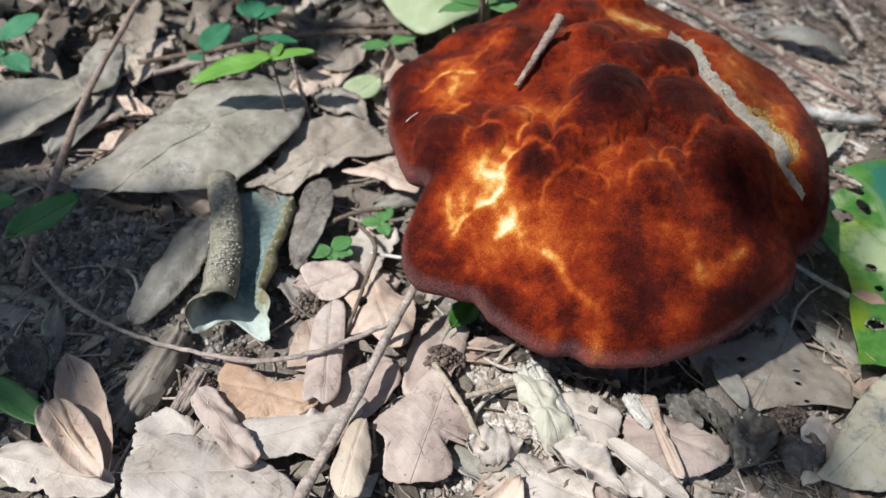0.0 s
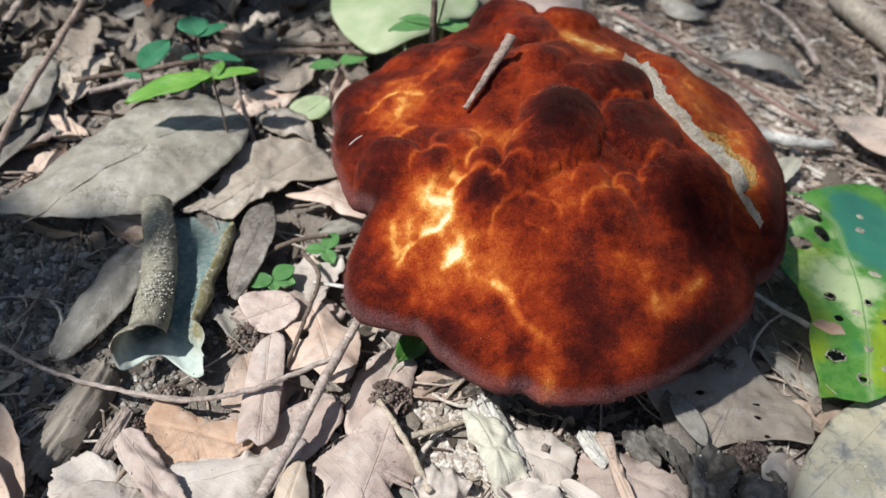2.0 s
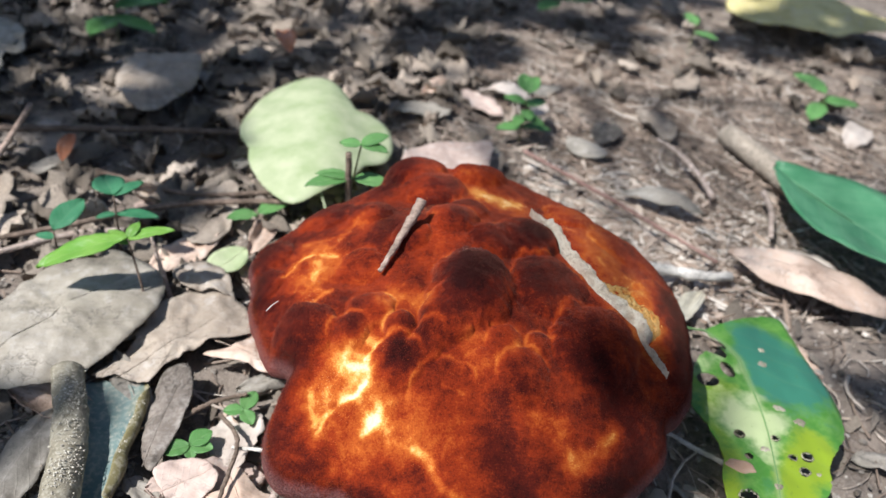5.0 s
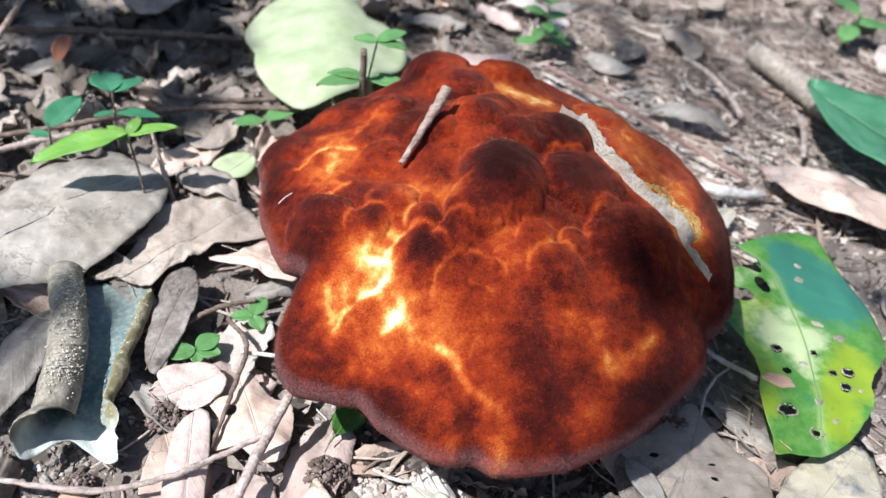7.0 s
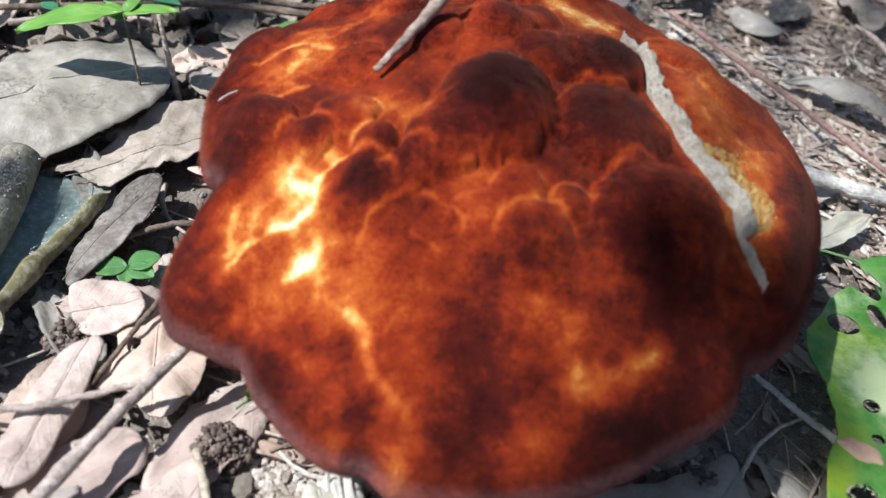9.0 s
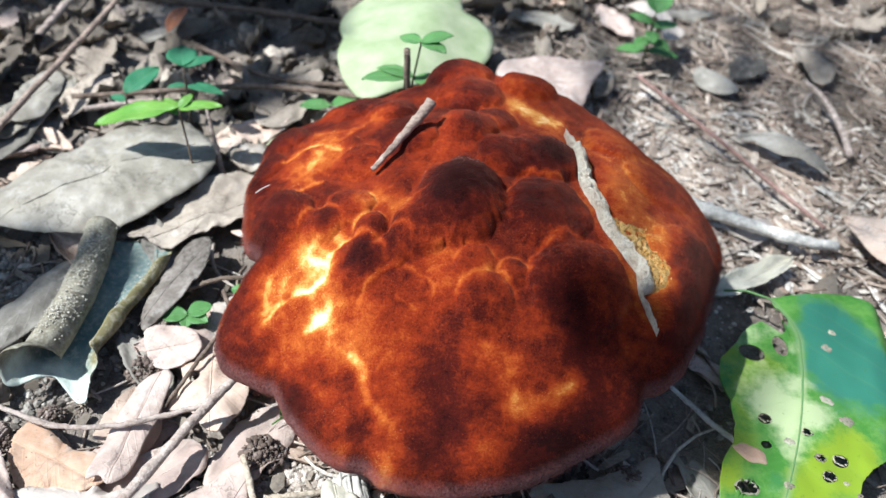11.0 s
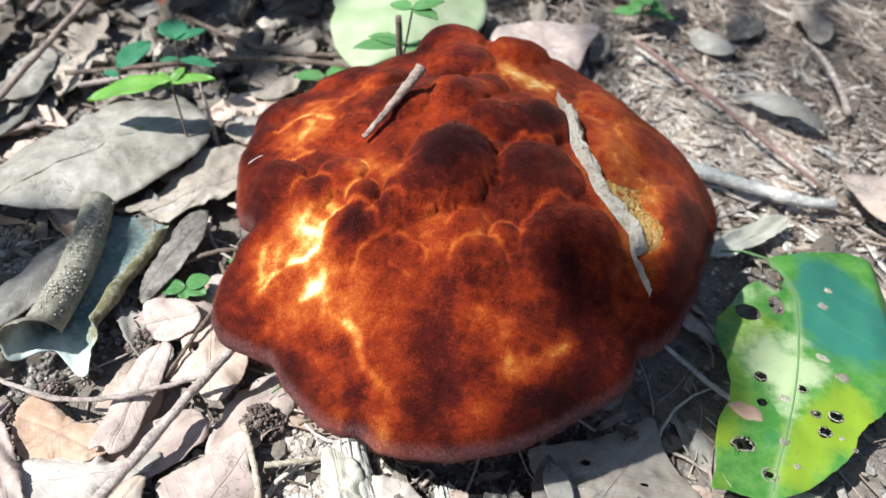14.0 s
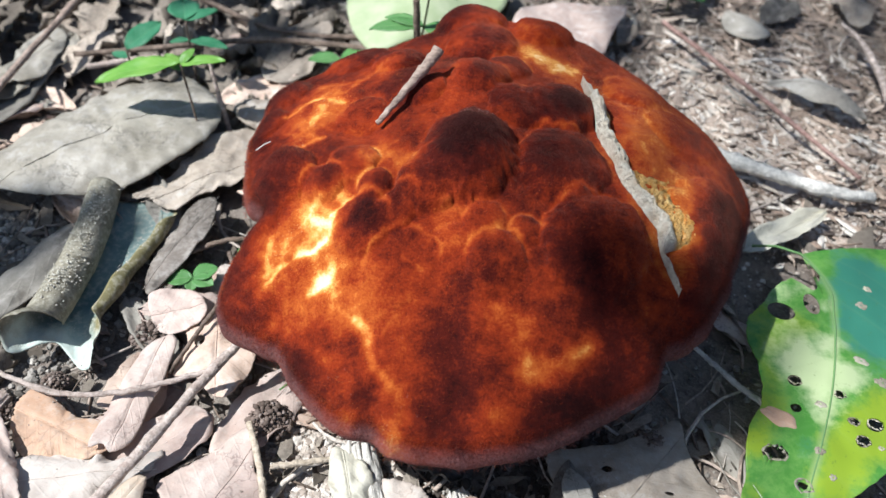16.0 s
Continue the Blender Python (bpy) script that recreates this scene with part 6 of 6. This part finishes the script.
bark_piece("small whitish wood chip beside the log", 0.366, 0.545, 0.010, -60, 0.022, 0.012, 0.003, TWIG_PALE, 5)


def clod(label, x, y, r, seed):
    rnd = random.Random(seed)
    root = thing("soil_clod", label, "clod", pose(x, y, 0.002))
    v, f = [], []
    for k in range(480):
        a, d = rnd.uniform(0, 6.28), r * math.sqrt(rnd.random())
        z = max(0.0, (1 - (d / r) ** 2)) * r * 0.75 * rnd.uniform(0.5, 1.0)
        n = len(v)
        v += lump_verts(rnd, d * math.cos(a), d * math.sin(a), z, r * (0.035 + 0.15 * rnd.random() ** 3), rnd.uniform(0.5, 0.9))
        f += [tuple(q + n for q in t) for t in ICO]
    mesh_object("soil_mass", v, f, CLOD, root)


clod("dark crumbly clod of soil between leaves", -0.049, 0.267, 0.0085, 1)
clod("dark crumbly clod of soil below the mushroom", 0.0095, 0.2400, 0.0086, 2)
clod("dark crumbly clod on the bare soil", -0.085, 0.222, 0.0050, 3)
clod("small dark clod in the litter", -0.074, 0.236, 0.0052, 4)
clod("smooth brown clod of soil in front of the dull leaf", 0.1500, 0.2210, 0.0085, 6)
clod("dark clod under the green leaf", 0.150, 0.262, 0.0080, 5)


# ---- seedlings ----
def seedling(label, x, y, height, leaves, mat=GREEN, lean=(0.0, 0.0), r=0.0007, stem_mat=None, group="seedlings"):
    """leaves: (height on the stem, heading, length, breadth, pitch down) each."""
    root = thing("seedling", label, "seedling", pose(x, y, ground_height(x, y)), group)
    pts = [(0, 0, -0.004), (lean[0] * 0.3, lean[1] * 0.3, height * 0.5), (lean[0], lean[1], height)]
    line = spline(pts, 8)
    v, f = tube(line, r, r * 0.7, 7, 0.05, 2)
    mesh_object("stem", v, f, stem_mat or STEM_GREEN, root)
    for k, (h, heading, ln, br, down) in enumerate(leaves):
        s = h * (len(line) - 1)
        p = line[min(int(s), len(line) - 1)]
        b = blade_part("leaf", mat, root, length=ln, breadth=br, wide=0.45, tail=0.75, tip=0.8, bend=ln * 0.06, fold=br * 0.08, wave=ln * 0.03, nx=16, ny=8, thick=0.0003, seed=k + int(x * 1000))
        b.matrix_basis = Matrix.Translation(p) @ pose(0, 0, 0, 0, down, heading)
    return root


seedling("thin-stemmed seedling with pointed bright green leaves", -0.0763, 0.3800, 0.0500, ((1.0, -164, 0.0424, 0.0160, 15), (1.0, 10, 0.0219, 0.0085, -8), (0.98, 150, 0.013, 0.008, -12), (1.0, 60, 0.010, 0.006, -25)), lean=(-0.0070, 0.0063), stem_mat=TWIG_DARK, mat=LIME)
seedling("seedling with small rounded teal-green leaves behind a dead leaf", -0.0985, 0.4250, 0.046, ((1.0, 118, 0.018, 0.016, -4), (1.0, 40, 0.017, 0.008, -6), (0.8, -5, 0.022, 0.008, 0), (0.75, 200, 0.010, 0.005, 4)), stem_mat=TWIG_DARK, mat=TEAL)
seedling("seedling with one upright teal-green leaf", -0.1250, 0.4090, 0.036, ((1.0, 66, 0.024, 0.015, -12), (0.9, 170, 0.010, 0.006, 0)), stem_mat=TWIG_DARK, mat=TEAL)
seedling("tiny seedling with round green leaves", -0.043, 0.294, 0.012, ((1.0, 200, 0.011, 0.009, 4), (1.0, 350, 0.010, 0.008, 2), (1.0, 285, 0.007, 0.006, 8), (1.0, 40, 0.011, 0.009, -4)))
seedling("tiny seedling with round green leaves by the mushroom", -0.023, 0.315, 0.012, ((1.0, 70, 0.012, 0.008, 0), (1.0, 300, 0.009, 0.007, 4), (1.0, 180, 0.009, 0.007, 4)))
seedling("three-leaved seedling rising behind the mushroom", 0.018, 0.432, 0.084, ((0.80, 196, 0.026, 0.011, 4), (0.80, 172, 0.020, 0.009, 0), (0.80, 345, 0.021, 0.013, 2), (1.0, 25, 0.016, 0.010, -10), (1.0, 335, 0.015, 0.009, 0), (1.0, 175, 0.011, 0.010, 0)), lean=(0.008, -0.003))
seedling("seedling with several small green leaves on fibrous soil", 0.1490, 0.5870, 0.042, ((1.0, 100, 0.018, 0.013, -25), (0.85, 165, 0.017, 0.012, -5), (0.8, 30, 0.019, 0.011, 0), (1.0, 55, 0.016, 0.011, -30), (0.6, 235, 0.016, 0.010, 5), (0.6, 320, 0.017, 0.011, 5), (0.4, 190, 0.020, 0.012, 4), (0.4, 0, 0.022, 0.011, 4), (0.7, 275, 0.014, 0.010, 6)))
dead_leaf("small pale pinkish leaf behind a seedling", PALE_LEAF, 0.1600, 0.6030, 0.014, 60, 0.022, 0.015, rx=20, cup=0.003, wide=0.5, tail=0.5, tip=0.5)
seedling("low patch of small green leaves far back", -0.165, 0.720, 0.040, ((1.0, 150, 0.040, 0.026, 0), (0.8, 30, 0.044, 0.024, 0), (0.6, 250, 0.036, 0.022, 5), (0.6, 330, 0.040, 0.020, 5), (1.0, 80, 0.034, 0.020, -10)))
seedling("small green seedling far back", 0.225, 0.830, 0.040, ((1.0, 110, 0.036, 0.026, -10), (0.8, 0, 0.034, 0.022, 0), (0.7, 220, 0.030, 0.020, 5)))
seedling("small green seedling on bare soil", 0.420, 0.655, 0.030, ((1.0, 120, 0.034, 0.022, -5), (0.8, 350, 0.030, 0.020, 0), (0.7, 230, 0.036, 0.016, 5)))
seedling("small sprout far back on the soil", 0.355, 0.795, 0.030, ((1.0, 100, 0.022, 0.014, -10), (0.8, 320, 0.024, 0.014, 0)))
seedling("small green seedling at the edge of the litter", -0.235, 0.415, 0.030, ((1.0, 60, 0.026, 0.016, -10), (0.8, 200, 0.024, 0.016, 0), (0.8, 320, 0.022, 0.014, 4)), mat=DEEP_GREEN)
seedling("tiny green sprout on the litter", -0.030, 0.462, 0.014, ((1.0, 40, 0.022, 0.012, 0), (1.0, 200, 0.018, 0.011, 0)))
for k, (sx, sy, rr) in enumerate(((0.03, 0.95, 0.012), (0.115, 0.97, 0.010), (0.16, 0.99, 0.008), (0.20, 0.96, 0.009), (0.245, 1.0, 0.010))):
    twig("shrub_stem", "grey-green stem of a shrub at the back", TWIG_DARK, [(sx, sy, -0.01), (sx + 0.004, sy + 0.01, 0.15), (sx - 0.01, sy + 0.05, 0.5)], rr, rr * 0.8, rough=0.04, knots=(), category="shrub", seed=k)


# ---- the tree that shades the place ----
def build_tree():
    root = thing("shade_tree", "tree whose leafy limb hangs over the clearing", "tree", pose(-1.95, 0.02, 0))
    v, f = tube(spline([(0, 0, -0.1), (0.03, 0.02, 0.9), (-0.02, 0.05, 1.6), (0.02, 0.0, 2.3)], 8), 0.08, 0.03, 14, 0.05, 4)
    mesh_object("trunk", v, f, TWIG_DARK, root)
    limb = spline([(0, 0.02, 1.4), (0.35, 0.08, 1.68), (0.80, 0.12, 1.80), (1.35, 0.10, 1.86)], 10)
    v, f = tube(limb, 0.014, 0.004, 9, 0.05, 1)
    mesh_object("limb", v, f, TWIG_DARK, root)
    rnd = random.Random(21)
    # gaps of the crown, where the sun comes through: x, y on the ground, half widths, turn
    gaps = ((-0.045, 0.172, 0.092, 0.034, 4), (0.000, 0.212, 0.080, 0.035, 0), (0.080, 0.196, 0.045, 0.016, 0), (0.045, 0.290, 0.082, 0.090, 0), (0.150, 0.390, 0.110, 0.050, 0), (0.187, 0.475, 0.098, 0.036, -30),
            (0.012, 0.545, 0.028, 0.034, 0), (0.360, 0.700, 0.145, 0.075, 10), (0.238, 0.300, 0.034, 0.050, 0), (-0.068, 0.395, 0.016, 0.010, 20), (0.178, 0.425, 0.030, 0.020, 0), (-0.088, 0.262, 0.018, 0.026, 0), (0.174, 0.243, 0.042, 0.023, 10), (0.148, 0.347, 0.045, 0.040, 0), (0.154, 0.266, 0.020, 0.015, 0), (-0.098, 0.372, 0.046, 0.036, 40), (0.204, 0.218, 0.030, 0.016, 20), (0.100, 0.680, 0.050, 0.030, 0), (-0.185, 0.460, 0.035, 0.032, 0), (0.300, 0.470, 0.055, 0.045, 0), (0.270, 0.600, 0.070, 0.040, 10))
    verts, faces = [], []
    made, missed = 0, 0
    while made < 760:
        a, d, size = rnd.uniform(0, 6.283), math.sqrt(rnd.random()), rnd.uniform(0.035, 0.07)
        d *= 1 + 0.12 * math.sin(3 * a + 1.0) + 0.08 * math.sin(7 * a)
        gx, gy = 0.085 + 0.61 * d * math.cos(a), 0.55 + 0.69 * d * math.sin(a)
        if missed > 40:
            pass
        elif made % 4 == 0:
            gx, gy, size = rnd.uniform(0.10, 0.34), rnd.uniform(0.02, 0.235), rnd.uniform(0.022, 0.04)
        elif made % 12 == 2:
            gx, gy, size = rnd.uniform(0.140, 0.215), rnd.uniform(0.205, 0.290), rnd.uniform(0.016, 0.028)
        elif made % 8 == 3:
            gx, gy, size = rnd.uniform(-0.24, -0.075), rnd.uniform(0.225, 0.33), rnd.uniform(0.016, 0.032)
        elif made % 9 == 5:
            gx, gy, size = rnd.uniform(-0.20, -0.115), rnd.uniform(0.13, 0.25), rnd.uniform(0.018, 0.034)
        elif made % 10 == 1:
            gx, gy, size = rnd.uniform(0.125, 0.215), rnd.uniform(0.20, 0.315), rnd.uniform(0.018, 0.032)
        free = True
        for ex, ey, ea, eb, turn in gaps:
            c, s = math.cos(radians(turn)), math.sin(radians(turn))
            dx, dy = (gx - ex) * c + (gy - ey) * s, -(gx - ex) * s + (gy - ey) * c
            if (dx / (ea + size * 0.85)) ** 2 + (dy / (eb + size * 0.85)) ** 2 < 1:
                free = False
        if not free:
            missed += 1
            continue
        missed = 0
        h = rnd.uniform(1.45, 2.1)
        p = Vector((gx, gy, 0)) + SUN_FROM * (h / SUN_FROM.z) + Vector((1.95, -0.02, 0))
        m = Matrix.Translation(p) @ pose(0, 0, 0, rnd.uniform(-35, 35), rnd.uniform(-35, 35), rnd.uniform(0, 360))
        if made % 24 == 0:
            near = min(limb, key=lambda q: (q - p).length)
            v, f = tube(spline([near, (near + p) / 2 + Vector((0, 0, 0.03)), p], 5), 0.0024, 0.0009, 5)
            mesh_object("branchlet", v, f, TWIG_DARK, root)
        n = len(verts)
        for s, w in ((-1.0, 0.05), (-0.5, 0.42), (0.0, 0.5), (0.5, 0.36), (1.0, 0.03)):
            verts += [m @ Vector((s * size, w * size, 0.006 * s)), m @ Vector((s * size, 0, -0.004)), m @ Vector((s * size, -w * size, 0.006 * s))]
        for i in range(4):
            a = n + i * 3
            faces += [(a, a + 3, a + 4, a + 1), (a + 1, a + 4, a + 5, a + 2)]
        made += 1
    crown = mesh_object("crown", verts, faces, GREEN, root, "leaves of the overhanging limb")
    crown["kind"] = "stuff"


build_tree()


# ---- loose litter ----
def in_view(rnd):
    """A place on the ground that the walk passes, denser near the mushroom."""
    while True:
        y = 0.12 + 1.1 * rnd.random() ** 1.5
        half = 0.20 + 0.42 * (y - 0.1)
        x = 0.05 + rnd.uniform(-1, 1) * half + 0.12 * (y - 0.2)
        if math.hypot(x - CX, y - CY - 0.02) > 0.035:
            return x, y


def filler_leaves():
    rnd = random.Random(77)
    base = []
    for k, (mt, word) in enumerate(((GREY_LEAF, "grey"), (TAN_LEAF, "tan"), (DARK_LEAF, "dark brown"), (PINK_LEAF, "pinkish brown"), (PALE_LEAF, "pale bleached"), (GREY_LEAF, "dull grey"), (DARK_LEAF, "blackish"), (BROWN_LEAF, "brown"))):
        ob = dead_leaf(word + " dead leaf partly buried in the litter", mt, 0.05 + 0.03 * k, 0.62 + 0.03 * (k % 3), 0.002, 40 * k, rnd.uniform(0.032, 0.055), rnd.uniform(0.014, 0.026),
                       wide=rnd.uniform(0.4, 0.6), tail=rnd.uniform(0.4, 0.9), tip=rnd.uniform(0.4, 0.9), bend=rnd.uniform(-0.002, 0.005), cup=rnd.uniform(-0.004, 0.006), wave=0.004, ragged=0.14, nx=18, ny=8, seed=100 + k)
        base.append(ob)
    for k in range(300):
        x, y = in_view(rnd)
        if x > 0.12 and 0.36 < y < 0.9 and rnd.random() < 0.65:
            continue
        if y > 0.62 or 0.015 < x < 0.135 and 0.205 < y < 0.275:
            continue
        if -0.19 < x < -0.095 and 0.225 < y < 0.325 and rnd.random() < 0.93:
            continue
        src = base[rnd.choice((0, 0, 1, 2, 3, 3, 4, 5, 5, 1))]
        s = rnd.uniform(0.35, 1.1)
        copy_thing(src, pose(x, y, ground_height(x, y) + rnd.uniform(0.002, 0.006), rnd.uniform(-14, 14), rnd.uniform(-10, 10), rnd.uniform(0, 360)) @ Matrix.Diagonal((s, s, s, 1)))


def far_leaves(count, seed):
    """The litter further back, where leaf lies on leaf."""
    rnd = random.Random(seed)
    v, f, c = [], [], []
    for k in range(count):
        x, y = rnd.uniform(-0.42, 0.12), rnd.uniform(0.40, 1.0)
        if k % 8 == 0:
            x, y = rnd.uniform(0.10, 0.60), rnd.uniform(0.66, 1.1)
        size = rnd.uniform(0.010, 0.044)
        bv, bf, bc = blade(size, size * rnd.uniform(0.22, 0.6), wide=rnd.uniform(0.4, 0.6), tail=rnd.uniform(0.4, 0.9), tip=rnd.uniform(0.4, 0.9), bend=rnd.uniform(-0.002, 0.005), cup=rnd.uniform(-0.006, 0.009),
                           wave=0.006, ragged=0.45, fold=rnd.choice((0.0, 0.0, 0.004)), nx=12, ny=4, seed=k)
        m = pose(x, y, ground_height(x, y) + rnd.uniform(0.003, 0.009), rnd.uniform(-18, 18), rnd.uniform(-14, 14), rnd.uniform(0, 360))
        n = len(v)
        v += [m @ Vector(p) for p in bv]
        f += [tuple(q + n for q in t) for t in bf]
        c += bc
    ob = mesh_object("far_leaf_litter", v, f, FLAKE, attrs=(("blade", "FLOAT_VECTOR", c),))
    tagged(ob, "grey and brown dead leaves heaped further back", "litter", kind="stuff")


def crumbs(name, label, mat, count, place, sizes, seed):
    rnd = random.Random(seed)
    v, f = [], []
    for _ in range(count):
        x, y = place(rnd)
        r = sizes[0] + (sizes[1] - sizes[0]) * rnd.random() ** 4
        n = len(v)
        v += lump_verts(rnd, x, y, ground_height(x, y) + r * 0.35, r)
        f += [tuple(q + n for q in t) for t in ICO]
    ob = mesh_object(name, v, f, mat, smooth=False)
    tagged(ob, label, "litter", kind="stuff")


def flakes(count, seed):
    rnd = random.Random(seed)
    v, f = [], []
    for _ in range(count):
        x, y = in_view(rnd)
        if x > 0.12 and y > 0.40 and rnd.random() < 0.88:
            continue
        size = 0.0018 + 0.011 * rnd.random() ** 3.5
        m = Matrix.Translation((x, y, ground_height(x, y) + rnd.uniform(0.0015, 0.006))) @ pose(0, 0, 0, rnd.uniform(-30, 30), rnd.uniform(-30, 30), rnd.uniform(0, 360))
        k, n = 6, len(v)
        asp = rnd.uniform(0.16, 0.6)
        curl = rnd.uniform(-0.35, 0.35)
        ring = []
        for i in range(k):
            a = 6.283 * i / k + rnd.uniform(-0.3, 0.3)
            q = size * rnd.uniform(0.6, 1.15)
            px, py = q * math.cos(a), q * math.sin(a) * asp
            ring.append((px, py, curl * px * px / size))
        v += [m @ Vector(p) for p in ring] + [m @ Vector((p[0], p[1], p[2] - 0.0004)) for p in ring] + [m @ Vector((0, 0, 0.0002))]
        f += [(n + i, n + (i + 1) % k, n + 12) for i in range(k)]
        f += [(n + i, n + i + 6, n + (i + 1) % k + 6, n + (i + 1) % k) for i in range(k)]
        f.append(tuple(n + 11 - i for i in range(k)))
    ob = mesh_object("leaf_flakes", v, f, FLAKE, smooth=False)
    tagged(ob, "broken flakes of dead leaves strewn over the soil", "litter", kind="stuff")


def fibres(count, seed):
    rnd = random.Random(seed)
    v, f = [], []
    for k in range(count):
        if k % 3:
            x, y = rnd.gauss(0.30, 0.14), rnd.gauss(0.64, 0.15)
            if y < 0.40:
                continue
        else:
            x, y = in_view(rnd)
        ln, a = rnd.uniform(0.008, 0.045), rnd.uniform(0, 6.283)
        z = ground_height(x, y) + rnd.uniform(0.001, 0.005)
        d = Vector((math.cos(a), math.sin(a), rnd.uniform(-0.12, 0.12)))
        side = Vector((-d.y, d.x, rnd.uniform(-0.1, 0.3)))
        bow = rnd.uniform(-0.22, 0.22) * ln
        line = [Vector((x, y, z)) + d * ln * t + side * bow * 4 * t * (1 - t) for t in (0, 0.25, 0.5, 0.75, 1)]
        r = rnd.uniform(0.0003, 0.0009) * (1.6 if rnd.random() < 0.1 else 1)
        tv, tf = tube(line, r, r * 0.6, 4)
        n = len(v)
        v += tv
        f += [tuple(q + n for q in t) for t in tf]
    ob = mesh_object("dry_fibres", v, f, FIBRE)
    tagged(ob, "dry root fibres and straw scattered on the soil", "litter", kind="stuff")


def grit_place(rnd):
    if rnd.random() < 0.36:
        if rnd.random() < 0.15:
            return 0.164 + rnd.gauss(0, 0.006), 0.217 + rnd.gauss(0, 0.006)
        return 0.032 + rnd.gauss(0, 0.017), 0.217 + rnd.gauss(0, 0.013)
    return rnd.gauss(0.205, 0.055), rnd.gauss(0.475, 0.042)


def bare_place(rnd):
    if rnd.random() < 0.7:
        return rnd.gauss(-0.138, 0.022), rnd.gauss(0.275, 0.026)
    return rnd.gauss(0.10, 0.05), rnd.gauss(0.225, 0.018)


def soil_place(rnd):
    if rnd.random() < 0.35:
        return rnd.gauss(-0.135, 0.026), rnd.gauss(0.272, 0.025)
    x, y = in_view(rnd)
    if 0.12 < x < 0.28 and 0.41 < y < 0.54:
        return x - 0.25, y
    return x, y


# strip below the front margin, where dark crumbs stand in for the cap's shadow
def cap_shade_place(rnd):
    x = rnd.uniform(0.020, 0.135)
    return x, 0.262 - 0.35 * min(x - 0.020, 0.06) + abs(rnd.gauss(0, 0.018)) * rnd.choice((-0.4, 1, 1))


crumbs("soil_crumbs", "dark and grey crumbs of dry soil", CRUMB, 20000, soil_place, (0.0005, 0.0027), 31)
crumbs("fine_soil", "fine pale grey crumbly soil beside the rolled leaf", FINE_SOIL, 24000, bare_place, (0.0003, 0.0015), 35)
crumbs("wood_grit", "pale crumbs of rotten wood and grit", GRIT, 26000, grit_place, (0.0004, 0.0022), 32)
crumbs("dark_humus", "dark soil crumbs that deepen the shade under the cap", SHADE_CRUMB, 8200, cap_shade_place, (0.0005, 0.0026), 38)
flakes(5200, 33)
fibres(6800, 34)


def chips(count, seed):
    """Splinters and chips of bleached wood on the sunlit soil."""
    rnd = random.Random(seed)
    v, f = [], []
    for k in range(count):
        x, y = rnd.gauss(0.200, 0.050), rnd.gauss(0.478, 0.038)
        ln, wd, th = 0.003 + 0.024 * rnd.random() ** 2.2, rnd.uniform(0.0006, 0.0026), rnd.uniform(0.0003, 0.0010)
        m = pose(x, y, ground_height(x, y) + rnd.uniform(0.001, 0.005), rnd.uniform(-25, 25), rnd.uniform(-18, 18), rnd.gauss(150, 45))
        n = len(v)
        for s, w in ((-0.5, 0.35), (-0.2, 0.9), (0.15, 1.0), (0.5, 0.3)):
            w *= rnd.uniform(0.7, 1.2) * wd
            v += [m @ Vector((s * ln, w, 0)), m @ Vector((s * ln, 0.1 * w, th)), m @ Vector((s * ln, -w, 0)), m @ Vector((s * ln, 0, -th))]
        for i in range(3):
            for q in range(4):
                a, b = n + i * 4 + q, n + i * 4 + (q + 1) % 4
                f.append((a, b, b + 4, a + 4))
        f += [(n, n + 1, n + 2, n + 3), (n + 15, n + 14, n + 13, n + 12)]
    ob = mesh_object("wood_chips", v, f, CHIP, smooth=False)
    tagged(ob, "bleached chips and splinters of wood on sunlit soil", "litter", kind="stuff")


chips(2200, 39)
filler_leaves()
far_leaves(1000, 36)


def bits_on_top(count, seed):
    """Crumbs, chips and short fibres that lie on the leaves at the front."""
    rnd = random.Random(seed)
    bpy.context.view_layer.update()
    deps = bpy.context.evaluated_depsgraph_get()
    v, f = [], []
    spots = [(rnd.uniform(-0.17, 0.20), rnd.gauss(0.205, 0.035)) for _ in range(count)]
    for x, y in spots:
        for _ in range(rnd.choice((1, 1, 1, 2, 4))):
            px, py = x + rnd.gauss(0, 0.002), y + rnd.gauss(0, 0.002)
            hit, place, normal, _, ob, _ = scene.ray_cast(deps, (px, py, 0.12), (0, 0, -1))
            if not hit or place.z > 0.03 or place.z < 0.002:
                continue
            n = len(v)
            if rnd.random() < 0.95:
                r = 0.00010 + 0.0005 * rnd.random() ** 5
                v += lump_verts(rnd, place.x, place.y, place.z + r * 0.3, r)
                f += [tuple(q + n for q in t) for t in ICO]
            else:
                a, ln = rnd.uniform(0, 6.283), rnd.uniform(0.002, 0.009)
                d = Vector((math.cos(a), math.sin(a), rnd.uniform(-0.05, 0.1))) * ln
                r = rnd.uniform(0.00008, 0.00022)
                tv, tf = tube([place + Vector((0, 0, r)) + d * q for q in (-0.5, 0.0, 0.5)], r, r * 0.6, 4)
                v += tv
                f += [tuple(q + n for q in t) for t in tf]
    ob = mesh_object("crumbs_on_leaves", v, f, GRIT_DARK, smooth=False)
    tagged(ob, "tiny crumbs and fibres lying on the dead leaves", "litter", kind="stuff")


bits_on_top(520, 37)
